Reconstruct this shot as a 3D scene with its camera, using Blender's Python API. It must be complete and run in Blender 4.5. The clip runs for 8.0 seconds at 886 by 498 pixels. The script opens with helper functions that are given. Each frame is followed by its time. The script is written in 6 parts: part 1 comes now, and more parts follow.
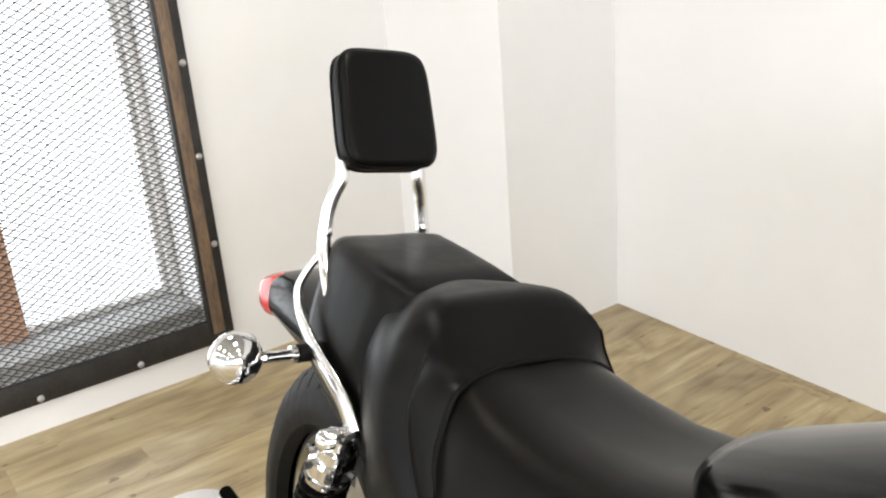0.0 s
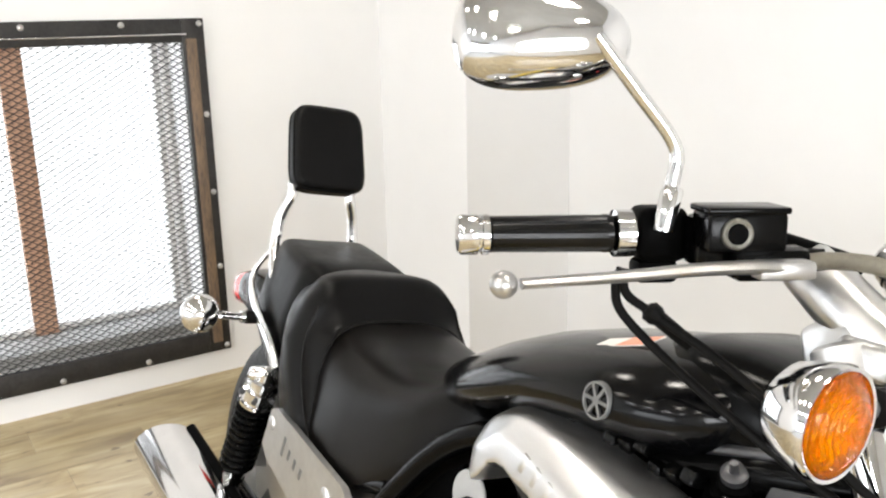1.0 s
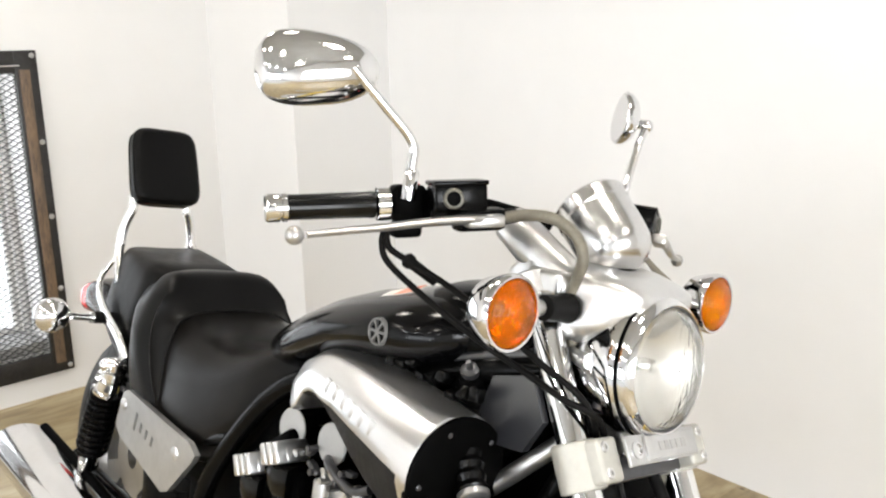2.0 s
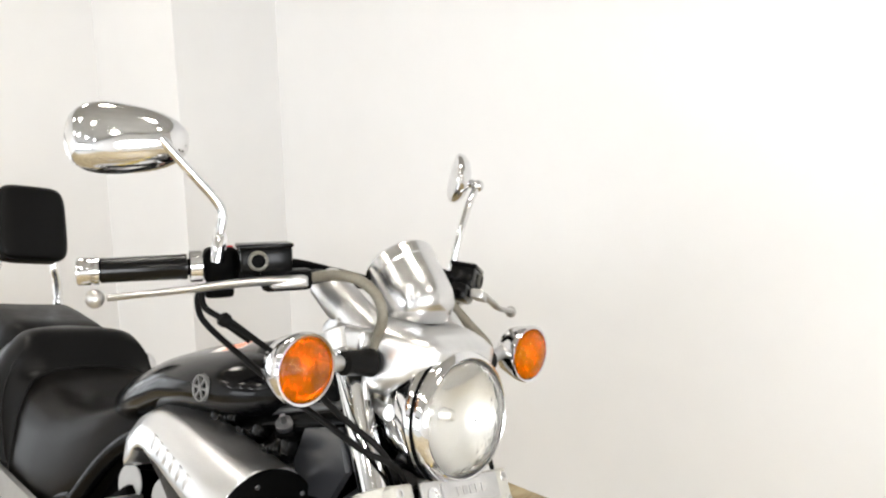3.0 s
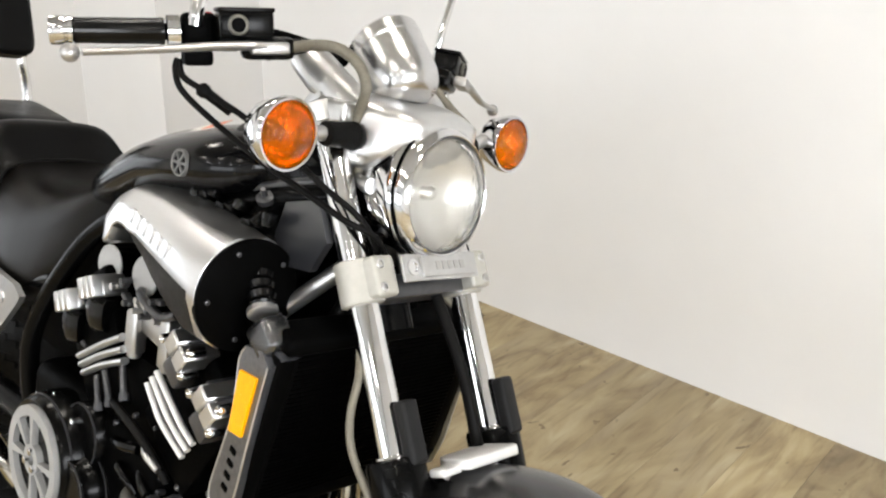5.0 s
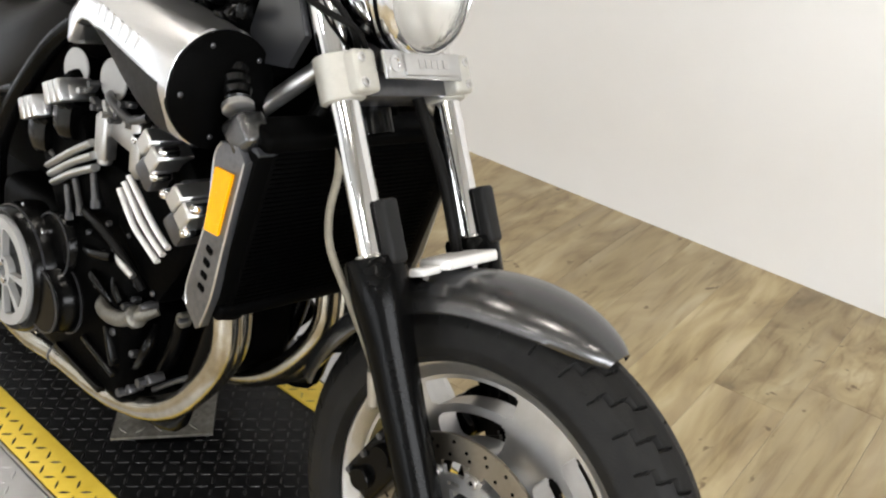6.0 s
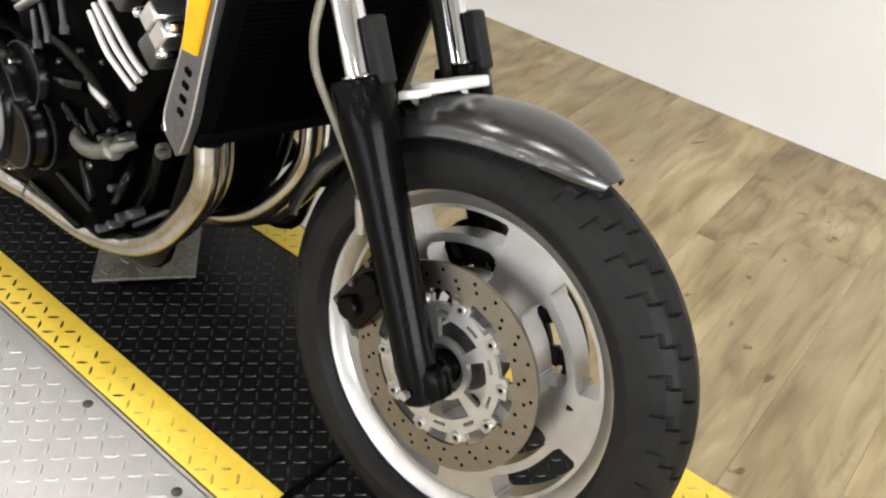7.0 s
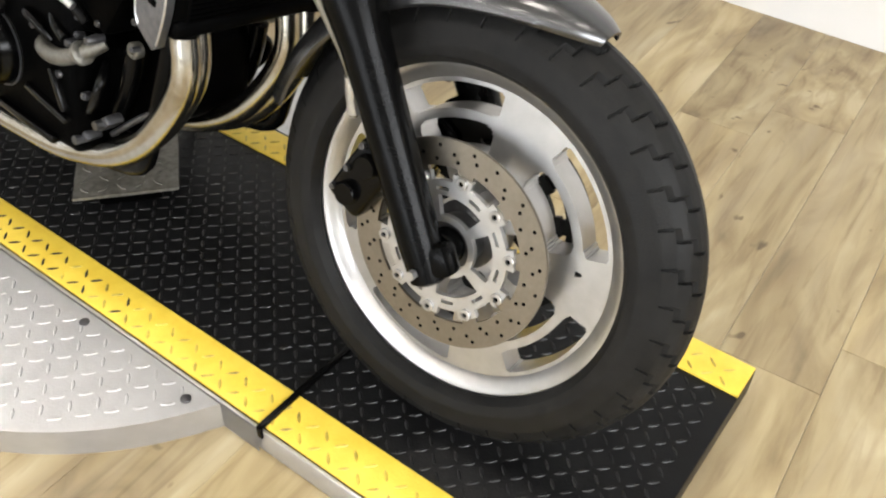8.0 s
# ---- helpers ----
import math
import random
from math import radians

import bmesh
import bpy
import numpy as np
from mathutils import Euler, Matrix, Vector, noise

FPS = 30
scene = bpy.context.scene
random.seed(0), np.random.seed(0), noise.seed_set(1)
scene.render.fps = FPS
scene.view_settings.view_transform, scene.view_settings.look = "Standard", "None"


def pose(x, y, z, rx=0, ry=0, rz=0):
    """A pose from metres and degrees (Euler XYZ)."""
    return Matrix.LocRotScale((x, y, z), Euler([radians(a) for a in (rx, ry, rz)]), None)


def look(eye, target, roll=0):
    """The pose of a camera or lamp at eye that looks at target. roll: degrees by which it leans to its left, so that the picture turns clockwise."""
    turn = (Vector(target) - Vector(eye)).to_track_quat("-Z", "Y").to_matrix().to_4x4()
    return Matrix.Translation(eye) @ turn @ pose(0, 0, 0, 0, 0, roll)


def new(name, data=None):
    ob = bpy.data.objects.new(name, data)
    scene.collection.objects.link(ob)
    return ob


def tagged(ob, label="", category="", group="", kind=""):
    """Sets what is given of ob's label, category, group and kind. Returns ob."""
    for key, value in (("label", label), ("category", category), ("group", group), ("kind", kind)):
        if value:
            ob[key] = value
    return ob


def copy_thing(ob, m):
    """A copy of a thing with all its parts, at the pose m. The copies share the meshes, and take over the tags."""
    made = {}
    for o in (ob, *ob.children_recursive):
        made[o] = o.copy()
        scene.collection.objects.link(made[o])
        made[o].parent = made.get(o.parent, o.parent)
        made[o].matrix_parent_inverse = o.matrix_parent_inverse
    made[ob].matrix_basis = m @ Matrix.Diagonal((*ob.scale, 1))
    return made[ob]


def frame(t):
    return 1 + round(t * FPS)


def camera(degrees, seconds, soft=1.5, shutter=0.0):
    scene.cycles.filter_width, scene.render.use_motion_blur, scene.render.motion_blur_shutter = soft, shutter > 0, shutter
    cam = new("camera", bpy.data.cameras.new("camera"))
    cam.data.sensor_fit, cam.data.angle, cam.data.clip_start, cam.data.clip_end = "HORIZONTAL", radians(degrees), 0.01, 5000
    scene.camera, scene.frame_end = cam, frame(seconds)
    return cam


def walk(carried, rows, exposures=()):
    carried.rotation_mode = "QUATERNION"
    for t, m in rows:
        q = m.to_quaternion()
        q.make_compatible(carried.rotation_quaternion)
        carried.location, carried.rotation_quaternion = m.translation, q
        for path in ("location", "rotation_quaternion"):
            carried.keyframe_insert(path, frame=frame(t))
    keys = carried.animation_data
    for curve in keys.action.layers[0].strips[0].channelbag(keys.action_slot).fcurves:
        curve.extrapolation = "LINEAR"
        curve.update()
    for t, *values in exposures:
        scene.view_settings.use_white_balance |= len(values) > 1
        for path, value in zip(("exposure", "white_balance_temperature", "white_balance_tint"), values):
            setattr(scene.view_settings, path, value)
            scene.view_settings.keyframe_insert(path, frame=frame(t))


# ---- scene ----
cam = camera(53.0, 8.0, soft=2.2)
PATH = [
    (0, (0.135, 0.135, 1.423), (-1.399, 1.229, 0.751), -4.80),
    (0.3, (0.303, 0.058, 1.438), (-1.239, 1.163, 0.807), -5.41),
    (0.5, (0.408, 0.040, 1.434), (-1.143, 1.143, 0.821), -4.20),
    (0.7, (0.536, 0.029, 1.445), (-1.056, 1.118, 0.914), -4.35),
    (1, (0.747, 0.022, 1.447), (-0.869, 1.085, 0.938), -1.30),
    (1.2, (0.850, 0.019, 1.446), (-0.760, 1.104, 0.968), -0.63),
    (1.5, (0.953, -0.030, 1.444), (-0.583, 1.167, 0.986), -2.00),
    (1.7, (0.998, -0.078, 1.455), (-0.497, 1.182, 1.036), -2.00),
    (2, (1.065, -0.142, 1.458), (-0.346, 1.199, 1.000), -1.40),
    (2.2, (1.107, -0.144, 1.456), (-0.261, 1.248, 1.020), -0.00),
    (3.3, (1.244, -0.060, 1.497), (-0.050, 1.422, 1.135), -1.20),
    (3.5, (1.239, -0.066, 1.489), (-0.062, 1.400, 1.092), 0.50),
    (4, (1.241, -0.084, 1.468), (-0.040, 1.377, 0.993), 0.30),
    (4.2, (1.238, -0.087, 1.454), (-0.033, 1.374, 0.954), 0.50),
    (5.3, (1.233, -0.100, 1.369), (0.073, 1.325, 0.579), 1.90),
    (5.5, (1.233, -0.100, 1.347), (0.105, 1.317, 0.500), 2.70),
    (6, (1.234, -0.113, 1.305), (0.165, 1.274, 0.340), 3.30),
    (6.5, (1.232, -0.118, 1.269), (0.235, 1.232, 0.181), 4.10),
    (7, (1.229, -0.126, 1.235), (0.306, 1.182, 0.036), 5.00),
    (7.2, (1.238, -0.126, 1.211), (0.340, 1.156, -0.035), 4.33),
    (7.5, (1.226, -0.135, 1.197), (0.385, 1.123, -0.111), 4.30),
    (7.8, (1.217, -0.153, 1.176), (0.424, 1.107, -0.158), 4.75),
    (8, (1.214, -0.163, 1.173), (0.412, 1.098, -0.157), 2.20),
]
EXPO = [(0.0, 0.0), (1.0, -0.03), (2.0, -0.1), (4.0, -0.12), (5.5, -0.3), (6.5, -0.3), (7.0, -0.2), (8.0, -0.02)]
walk(cam, [(t, look(eye, target, roll)) for t, eye, target, roll in PATH], EXPO)

# ---- light ----
world = bpy.data.worlds.new("world")
scene.world = world
world.use_nodes = True
sky = world.node_tree.nodes.new("ShaderNodeTexSky")
sky.sky_type, sky.sun_disc = "NISHITA", False
sky.sun_elevation, sky.sun_rotation = radians(40), radians(200)
world.node_tree.links.new(sky.outputs[0], world.node_tree.nodes["Background"].inputs[0])
world.node_tree.nodes["Background"].inputs[1].default_value = 0.1


def area(name, m, sx, sy, watts, colour):
    d = bpy.data.lights.new(name, "AREA")
    d.shape, d.size, d.size_y, d.energy, d.color = "RECTANGLE", sx, sy, watts, colour
    ob = new(name, d)
    ob.matrix_world = m
    return ob


CEIL = 3.1
WARM, COOL = (1.0, 0.94, 0.85), (0.97, 0.985, 1.0)
LAMPS = [(x, y, w, c) for y, w, c in ((0.8, 9.5, WARM), (-1.4, 11.0, WARM), (-3.6, 44.0, COOL)) for x in (-1.9, -0.5, 0.9, 2.3)]
for lx, ly, watts, tint in LAMPS:
    area("ceiling_lamp_light", look((lx, ly, CEIL - 0.1), (lx, ly, 0)), 0.3, 0.3, watts, tint).data.spread = radians(148)  # recessed
area("window_daylight", look((-3.05, 0.3, 0.85), (0, 0.6, 0.5)), 1.6, 1.1, 14, (0.9, 0.95, 1.0))
# fill added from the unseen east side, brightens the pier and west wall
area("east_fill_light", look((3.46, -0.6, 1.5), (-2, 1.0, 0.9)), 2.1, 1.0, 115, (0.95, 0.97, 1.0))
# cool fill added in an assumed opening at the far end behind the camera
area("south_fill_light", look((0.3, -8.95, 1.35), (0.3, 2.4, 1.0)), 6.4, 2.1, 285, (0.93, 0.97, 1.02))

# ---- materials ----


def mat(name, colour, rough=0.5, metal=0.0, vary=0.15, scale=6.0, bump=0.0, bscale=200.0, coat=0.0, second=None, stretch=(1, 1, 1), rvary=0.05, spec=0.5):
    """A surface with colour and gloss that vary at two scales, and fine relief."""
    m = bpy.data.materials.new(name)
    m.use_nodes = True
    nt = m.node_tree
    b = nt.nodes["Principled BSDF"]
    b.inputs["Metallic"].default_value = metal
    b.inputs["Coat Weight"].default_value = coat
    b.inputs["Coat Roughness"].default_value = 0.15
    b.inputs["Specular IOR Level"].default_value = spec
    tc = nt.nodes.new("ShaderNodeTexCoord")
    mp = nt.nodes.new("ShaderNodeMapping")
    mp.inputs["Scale"].default_value = stretch
    nt.links.new(tc.outputs["Object"], mp.inputs["Vector"])

    def noisy(sc, detail=4):
        n = nt.nodes.new("ShaderNodeTexNoise")
        n.inputs["Scale"].default_value, n.inputs["Detail"].default_value = sc, detail
        nt.links.new(mp.outputs[0], n.inputs["Vector"])
        return n.outputs["Fac"]

    n1, n2 = noisy(scale), noisy(scale * 5, 4)
    mixn = nt.nodes.new("ShaderNodeMath")
    mixn.operation = "ADD"
    nt.links.new(n1, mixn.inputs[0])
    nt.links.new(n2, mixn.inputs[1])
    ramp = nt.nodes.new("ShaderNodeValToRGB")
    ramp.color_ramp.elements[0].position, ramp.color_ramp.elements[1].position = 0.3, 0.7
    c2 = second or tuple(max(0.0, min(1.0, c * (1 - vary))) for c in colour)
    ramp.color_ramp.elements[0].color, ramp.color_ramp.elements[1].color = (*c2, 1), (*[min(1, c * (1 + vary * 0.4)) for c in colour], 1)
    half = nt.nodes.new("ShaderNodeMath")
    half.operation = "MULTIPLY"
    half.inputs[1].default_value = 0.5
    nt.links.new(mixn.outputs[0], half.inputs[0])
    nt.links.new(half.outputs[0], ramp.inputs[0])
    nt.links.new(ramp.outputs[0], b.inputs["Base Color"])
    rr = nt.nodes.new("ShaderNodeMapRange")
    rr.inputs["To Min"].default_value, rr.inputs["To Max"].default_value = max(0.02, rough * (1 - rvary * 2)), min(1, rough * (1 + rvary * 2))
    rr.inputs["From Min"].default_value, rr.inputs["From Max"].default_value = 0.3, 0.7
    nt.links.new(n2, rr.inputs["Value"])
    nt.links.new(rr.outputs[0], b.inputs["Roughness"])
    if bump:
        bn = nt.nodes.new("ShaderNodeBump")
        bn.inputs["Strength"].default_value, bn.inputs["Distance"].default_value = bump, 0.002
        nt.links.new(noisy(bscale, 3), bn.inputs["Height"])
        nt.links.new(bn.outputs[0], b.inputs["Normal"])
    return m


M_LEATHER = mat("black_vinyl", (0.0025, 0.0024, 0.0024), 0.37, 0, 0.3, 9, 0.04, 900, spec=0.115)
M_LEATHER2 = mat("smooth_black_vinyl", (0.0036, 0.003, 0.0026), 0.3, 0, 0.12, 9, 0.02, 700, spec=0.1, rvary=0.02)
M_TANK = mat("satin_black_paint", (0.0018, 0.0018, 0.002), 0.15, 0, 0.05, 12, spec=0.19, rvary=0.0)
M_GLOSS = mat("gloss_black_panel", (0.012, 0.0125, 0.015), 0.34, 0, 0.05, 12, spec=1.0, rvary=0.0)
M_FENDER = mat("dark_satin_metal_paint", (0.105, 0.105, 0.107), 0.25, 0.9, 0.12, 10, rvary=0.02)
M_CHROME = mat("chrome", (0.7, 0.7, 0.705), 0.085, 1, 0.06, 8)
M_TUBE = mat("fork_chrome", (0.72, 0.72, 0.72), 0.06, 1, 0.05, 8)
M_PIPE = mat("exhaust_chrome", (0.45, 0.435, 0.4), 0.22, 1, 0.3, 14, second=(0.33, 0.3, 0.235))
M_ALU = mat("polished_aluminium", (0.66, 0.66, 0.66), 0.22, 1, 0.1, 9, 0.04, 150, stretch=(1, 8, 8))
M_SCOOP = mat("brushed_scoop_aluminium", (0.77, 0.77, 0.775), 0.29, 1, 0.04, 9, stretch=(1, 9, 9), rvary=0.02)
M_SOFT = mat("dulled_chrome", (0.62, 0.62, 0.62), 0.23, 1, 0.08, 10)
M_SATIN = mat("satin_polished_aluminium", (0.64, 0.64, 0.637), 0.33, 1, 0.1, 12, 0.06, 220)
M_STAY = mat("bright_plated_steel", (0.86, 0.86, 0.86), 0.2, 1, 0.06, 12)
M_SHROUD = mat("worn_grey_shroud_metal", (0.17, 0.176, 0.192), 0.31, 0.85, 0.35, 26, 0.12, 240)
M_ALLOY = mat("tarnished_alloy", (0.17, 0.163, 0.142), 0.45, 0.8, 0.5, 40, 0.3, 180)
M_CAST = mat("cast_aluminium", (0.52, 0.52, 0.515), 0.32, 0.9, 0.16, 14, 0.1, 350)
M_PALE = mat("pale_cast_lid", (0.34, 0.34, 0.335), 0.5, 0.2, 0.1, 30, 0.1, 300)
M_BRIGHT = mat("bright_cast_alloy", (0.74, 0.73, 0.715), 0.36, 0.35, 0.08, 12, 0.1, 300)
M_RIM = mat("wheel_aluminium", (0.45, 0.445, 0.435), 0.32, 0.92, 0.16, 10, 0.06, 250)
M_CREAM = mat("yellowed_clear_coated_alloy", (0.42, 0.41, 0.37), 0.42, 0.25, 0.12, 20, 0.08, 260)
M_GREYP = mat("grey_painted_metal", (0.085, 0.085, 0.09), 0.34, 0.7, 0.3, 22, 0.1, 260)
M_BLACK = mat("black_engine_paint", (0.0012, 0.0012, 0.0012), 0.2, 0, 0.4, 18, 0.04, 240, spec=0.13)
M_CASE = mat("oily_black_casting", (0.001, 0.001, 0.001), 0.4, 0, 0.4, 18, 0.3, 240, spec=0.012)
M_DULL = mat("matt_black_plastic", (0.0018, 0.0018, 0.0018), 0.45, 0, 0.3, 18, 0.12, 400, spec=0.015)
M_LEG = mat("black_fork_paint", (0.002, 0.002, 0.002), 0.2, 0, 0.2, 10, 0.0, 250, spec=0.07)
M_RUBBER = mat("rubber", (0.005, 0.0048, 0.0046), 0.5, 0, 0.35, 16, 0.3, 420, spec=0.08)
M_GRIP = mat("grip_rubber", (0.002, 0.002, 0.002), 0.2, 0, 0.2, 16, 0.05, 420, spec=0.22)
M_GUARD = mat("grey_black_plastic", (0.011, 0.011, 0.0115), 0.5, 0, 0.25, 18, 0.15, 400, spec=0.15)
M_TYRE = mat("dusty_tyre_rubber", (0.0115, 0.0112, 0.0107), 0.5, 0, 0.5, 11, 0.25, 380, second=(0.0048, 0.0048, 0.0047), spec=0.13)
# near-black steel: the shade on the far disc is in the colour
M_DISC_SHADED = mat("shade_darkened_brake_steel", (0.012, 0.011, 0.01), 0.5, 0.3, 0.3, 30, 0.1, 200, spec=0.2)
M_DISC = mat("brake_steel", (0.24, 0.215, 0.175), 0.36, 1, 0.16, 30, 0.05, 200)
M_HOSE = mat("braided_hose", (0.17, 0.155, 0.12), 0.45, 0.3, 0.3, 60, 0.4, 900)
M_REFL = mat("amber_reflector", (0.95, 0.4, 0.0), 0.25, 0, 0.1, 60, 0.4, 400, spec=0.3)
M_EMBLEM = mat("dull_silver_badge", (0.17, 0.17, 0.167), 0.4, 0.6, 0.2, 60)
M_BULB = mat("brown_lamp_cap", (0.06, 0.03, 0.012), 0.4, 0.2, 0.2, 30)
M_RED = mat("red_plastic", (0.6, 0.03, 0.03), 0.2, 0, 0.15, 30, coat=0.4)
M_PINK = mat("salmon_label", (0.75, 0.3, 0.2), 0.5, 0, 0.1, 30)
M_WLABEL = mat("white_label", (0.75, 0.72, 0.68), 0.5, 0, 0.1, 30)
M_ENGRAVE = mat("engraved_grey", (0.42, 0.41, 0.4), 0.5, 0.4, 0.2, 40)
M_WALL = mat("cream_wall_paint", (0.79, 0.785, 0.778), 0.6, 0, 0.03, 1.2, 0.05, 160)
M_CEIL = mat("white_ceiling_paint", (0.78, 0.77, 0.75), 0.8, 0, 0.04, 1.5, 0.05, 120)
M_ROOF = mat("grey_exposed_ceiling", (0.42, 0.41, 0.39), 0.8, 0, 0.2, 1.5, 0.1, 60)
# unseen south wall, kept dark brown to darken what the chrome reflects
M_HALL = mat("dark_brown_unseen_wall", (0.2, 0.15, 0.105), 0.6, 0, 0.4, 3, 0.2, 40, stretch=(6, 6, 0.5))
M_STEEL = mat("raw_black_steel", (0.035, 0.033, 0.032), 0.42, 0.4, 0.5, 14, 0.15, 120)
M_WOODSTRIP = mat("dark_stained_wood", (0.2, 0.13, 0.075), 0.55, 0, 0.5, 12, 0.3, 90, second=(0.06, 0.045, 0.035), stretch=(4, 4, 0.6))
M_MULLION = mat("brown_timber", (0.62, 0.36, 0.23), 0.55, 0, 0.2, 10, 0.2, 80)
M_SILL = mat("concrete", (0.42, 0.42, 0.41), 0.8, 0, 0.3, 9, 0.4, 80)
M_MESHW = mat("expanded_metal", (0.05, 0.05, 0.05), 0.45, 0.6, 0.3, 30)
M_PLATE_B = mat("black_checker_plate", (0.0058, 0.0058, 0.006), 0.34, 0, 0.5, 7, 0.25, 260, spec=0.11)
M_TREAD = mat("rubbed_black_tread", (0.016, 0.016, 0.016), 0.32, 0.1, 0.5, 9, 0.2, 260, spec=0.26)
M_PLATE_Y = mat("yellow_line_paint", (0.7, 0.52, 0.065), 0.42, 0, 0.25, 8, 0.25, 260, second=(0.62, 0.42, 0.035))
M_WORN = mat("worn_yellow_tread", (0.72, 0.54, 0.07), 0.45, 0, 0.2, 16, 0.2, 260, second=(0.09, 0.07, 0.02))
M_PLATE_S = mat("aluminium_checker_plate", (0.5, 0.5, 0.505), 0.38, 0.75, 0.14, 7, 0.15, 260)
M_DROSS = mat("tarnished_checker_plate", (0.3, 0.29, 0.26), 0.4, 0.7, 0.4, 18, 0.2, 260, second=(0.12, 0.11, 0.09))


def wood():
    """Rustic plank vinyl: each plank takes its own tone, long brown streaks and knots run along it."""
    m = bpy.data.materials.new("rustic_oak_plank")
    m.use_nodes = True
    nt = m.node_tree
    L = nt.links
    b = nt.nodes["Principled BSDF"]
    tc = nt.nodes.new("ShaderNodeTexCoord")
    oi = nt.nodes.new("ShaderNodeObjectInfo")
    add = nt.nodes.new("ShaderNodeVectorMath")
    add.operation = "ADD"
    sc = nt.nodes.new("ShaderNodeVectorMath")
    sc.operation = "SCALE"
    sc.inputs["Scale"].default_value = 37.0
    comb = nt.nodes.new("ShaderNodeCombineXYZ")
    for k in range(3):
        L.new(oi.outputs["Random"], comb.inputs[k])
    L.new(comb.outputs[0], sc.inputs[0])
    L.new(tc.outputs["Object"], add.inputs[0])
    L.new(sc.outputs[0], add.inputs[1])

    def noisy(stretch, scale, detail, dist=0.0):
        mp = nt.nodes.new("ShaderNodeMapping")
        mp.inputs["Scale"].default_value = stretch
        L.new(add.outputs[0], mp.inputs[0])
        n = nt.nodes.new("ShaderNodeTexNoise")
        n.inputs["Scale"].default_value, n.inputs["Detail"].default_value, n.inputs["Distortion"].default_value = scale, detail, dist
        L.new(mp.outputs[0], n.inputs["Vector"])
        return n.outputs["Fac"]

    def ramp(fac, stops):
        r = nt.nodes.new("ShaderNodeValToRGB")
        e = r.color_ramp.elements
        e[0].position, e[0].color = stops[0][0], (*stops[0][1], 1)
        e[1].position, e[1].color = stops[-1][0], (*stops[-1][1], 1)
        for p, c in stops[1:-1]:
            x = e.new(p)
            x.color = (*c, 1)
        L.new(fac, r.inputs[0])
        return r.outputs[0]

    def mix(kind, fac, a, c):
        x = nt.nodes.new("ShaderNodeMix")
        x.data_type, x.blend_type = "RGBA", kind
        if isinstance(fac, float):
            x.inputs[0].default_value = fac
        else:
            L.new(fac, x.inputs[0])
        for sock, v in ((6, a), (7, c)):
            if isinstance(v, tuple):
                x.inputs[sock].default_value = (*v, 1)
            else:
                L.new(v, x.inputs[sock])
        return x.outputs[2]

    broad = ramp(noisy((2.4, 0.7, 1), 3.4, 5, 1.1), [(0.27, (0.17, 0.122, 0.062)), (0.41, (0.275, 0.212, 0.115)), (0.56, (0.37, 0.3, 0.172)), (0.74, (0.47, 0.405, 0.265))])
    grain = ramp(noisy((9, 0.8, 1), 5.0, 6, 0.7), [(0.3, (0.52, 0.45, 0.37)), (0.5, (1, 1, 1))])
    grey = ramp(noisy((5, 0.8, 1), 2.2, 4, 0.8), [(0.5, (0, 0, 0)), (0.72, (0.5, 0.5, 0.5))])
    c = mix("MULTIPLY", 0.62, broad, grain)
    c = mix("MIX", grey, c, (0.35, 0.29, 0.195))
    tone = ramp(oi.outputs["Random"], [(0.0, (0.89, 0.87, 0.83)), (0.35, (0.93, 0.915, 0.9)), (0.65, (1.0, 0.97, 0.9)), (1.0, (1.08, 1.06, 1.0))])
    c = mix("MULTIPLY", 1.0, c, tone)
    kn = ramp(noisy((9, 5, 1), 2.6, 2, 0.2), [(0.26, (0.3, 0.24, 0.18)), (0.31, (1, 1, 1))])
    c = mix("MULTIPLY", 0.8, c, kn)
    L.new(c, b.inputs["Base Color"])
    b.inputs["Roughness"].default_value = 0.36
    bn = nt.nodes.new("ShaderNodeBump")
    bn.inputs["Strength"].default_value, bn.inputs["Distance"].default_value = 0.2, 0.002
    L.new(noisy((20, 1.2, 1), 8.0, 6), bn.inputs["Height"])
    L.new(bn.outputs[0], b.inputs["Normal"])
    return m


M_WOOD = wood()


def glow(name, colour, strength):
    m = bpy.data.materials.new(name)
    m.use_nodes = True
    b = m.node_tree.nodes["Principled BSDF"]
    b.inputs["Base Color"].default_value = (*colour, 1)
    b.inputs["Emission Color"].default_value = (*colour, 1)
    b.inputs["Emission Strength"].default_value = strength
    return m


def glass(name, rough=0.02, colour=(1, 1, 1), bump=0.0, bscale=60.0, clear=1.0):
    m = bpy.data.materials.new(name)
    m.use_nodes = True
    b = m.node_tree.nodes["Principled BSDF"]
    b.inputs["Base Color"].default_value = (*colour, 1)
    b.inputs["Transmission Weight"].default_value = clear
    b.inputs["Roughness"].default_value = rough
    b.inputs["IOR"].default_value = 1.3
    if bump:
        tc = m.node_tree.nodes.new("ShaderNodeTexCoord")
        n = m.node_tree.nodes.new("ShaderNodeTexNoise")
        n.inputs["Scale"].default_value = bscale
        bn = m.node_tree.nodes.new("ShaderNodeBump")
        bn.inputs["Strength"].default_value, bn.inputs["Distance"].default_value = bump, 0.003
        m.node_tree.links.new(tc.outputs["Object"], n.inputs["Vector"])
        m.node_tree.links.new(n.outputs["Fac"], bn.inputs["Height"])
        m.node_tree.links.new(bn.outputs[0], b.inputs["Normal"])
    return m


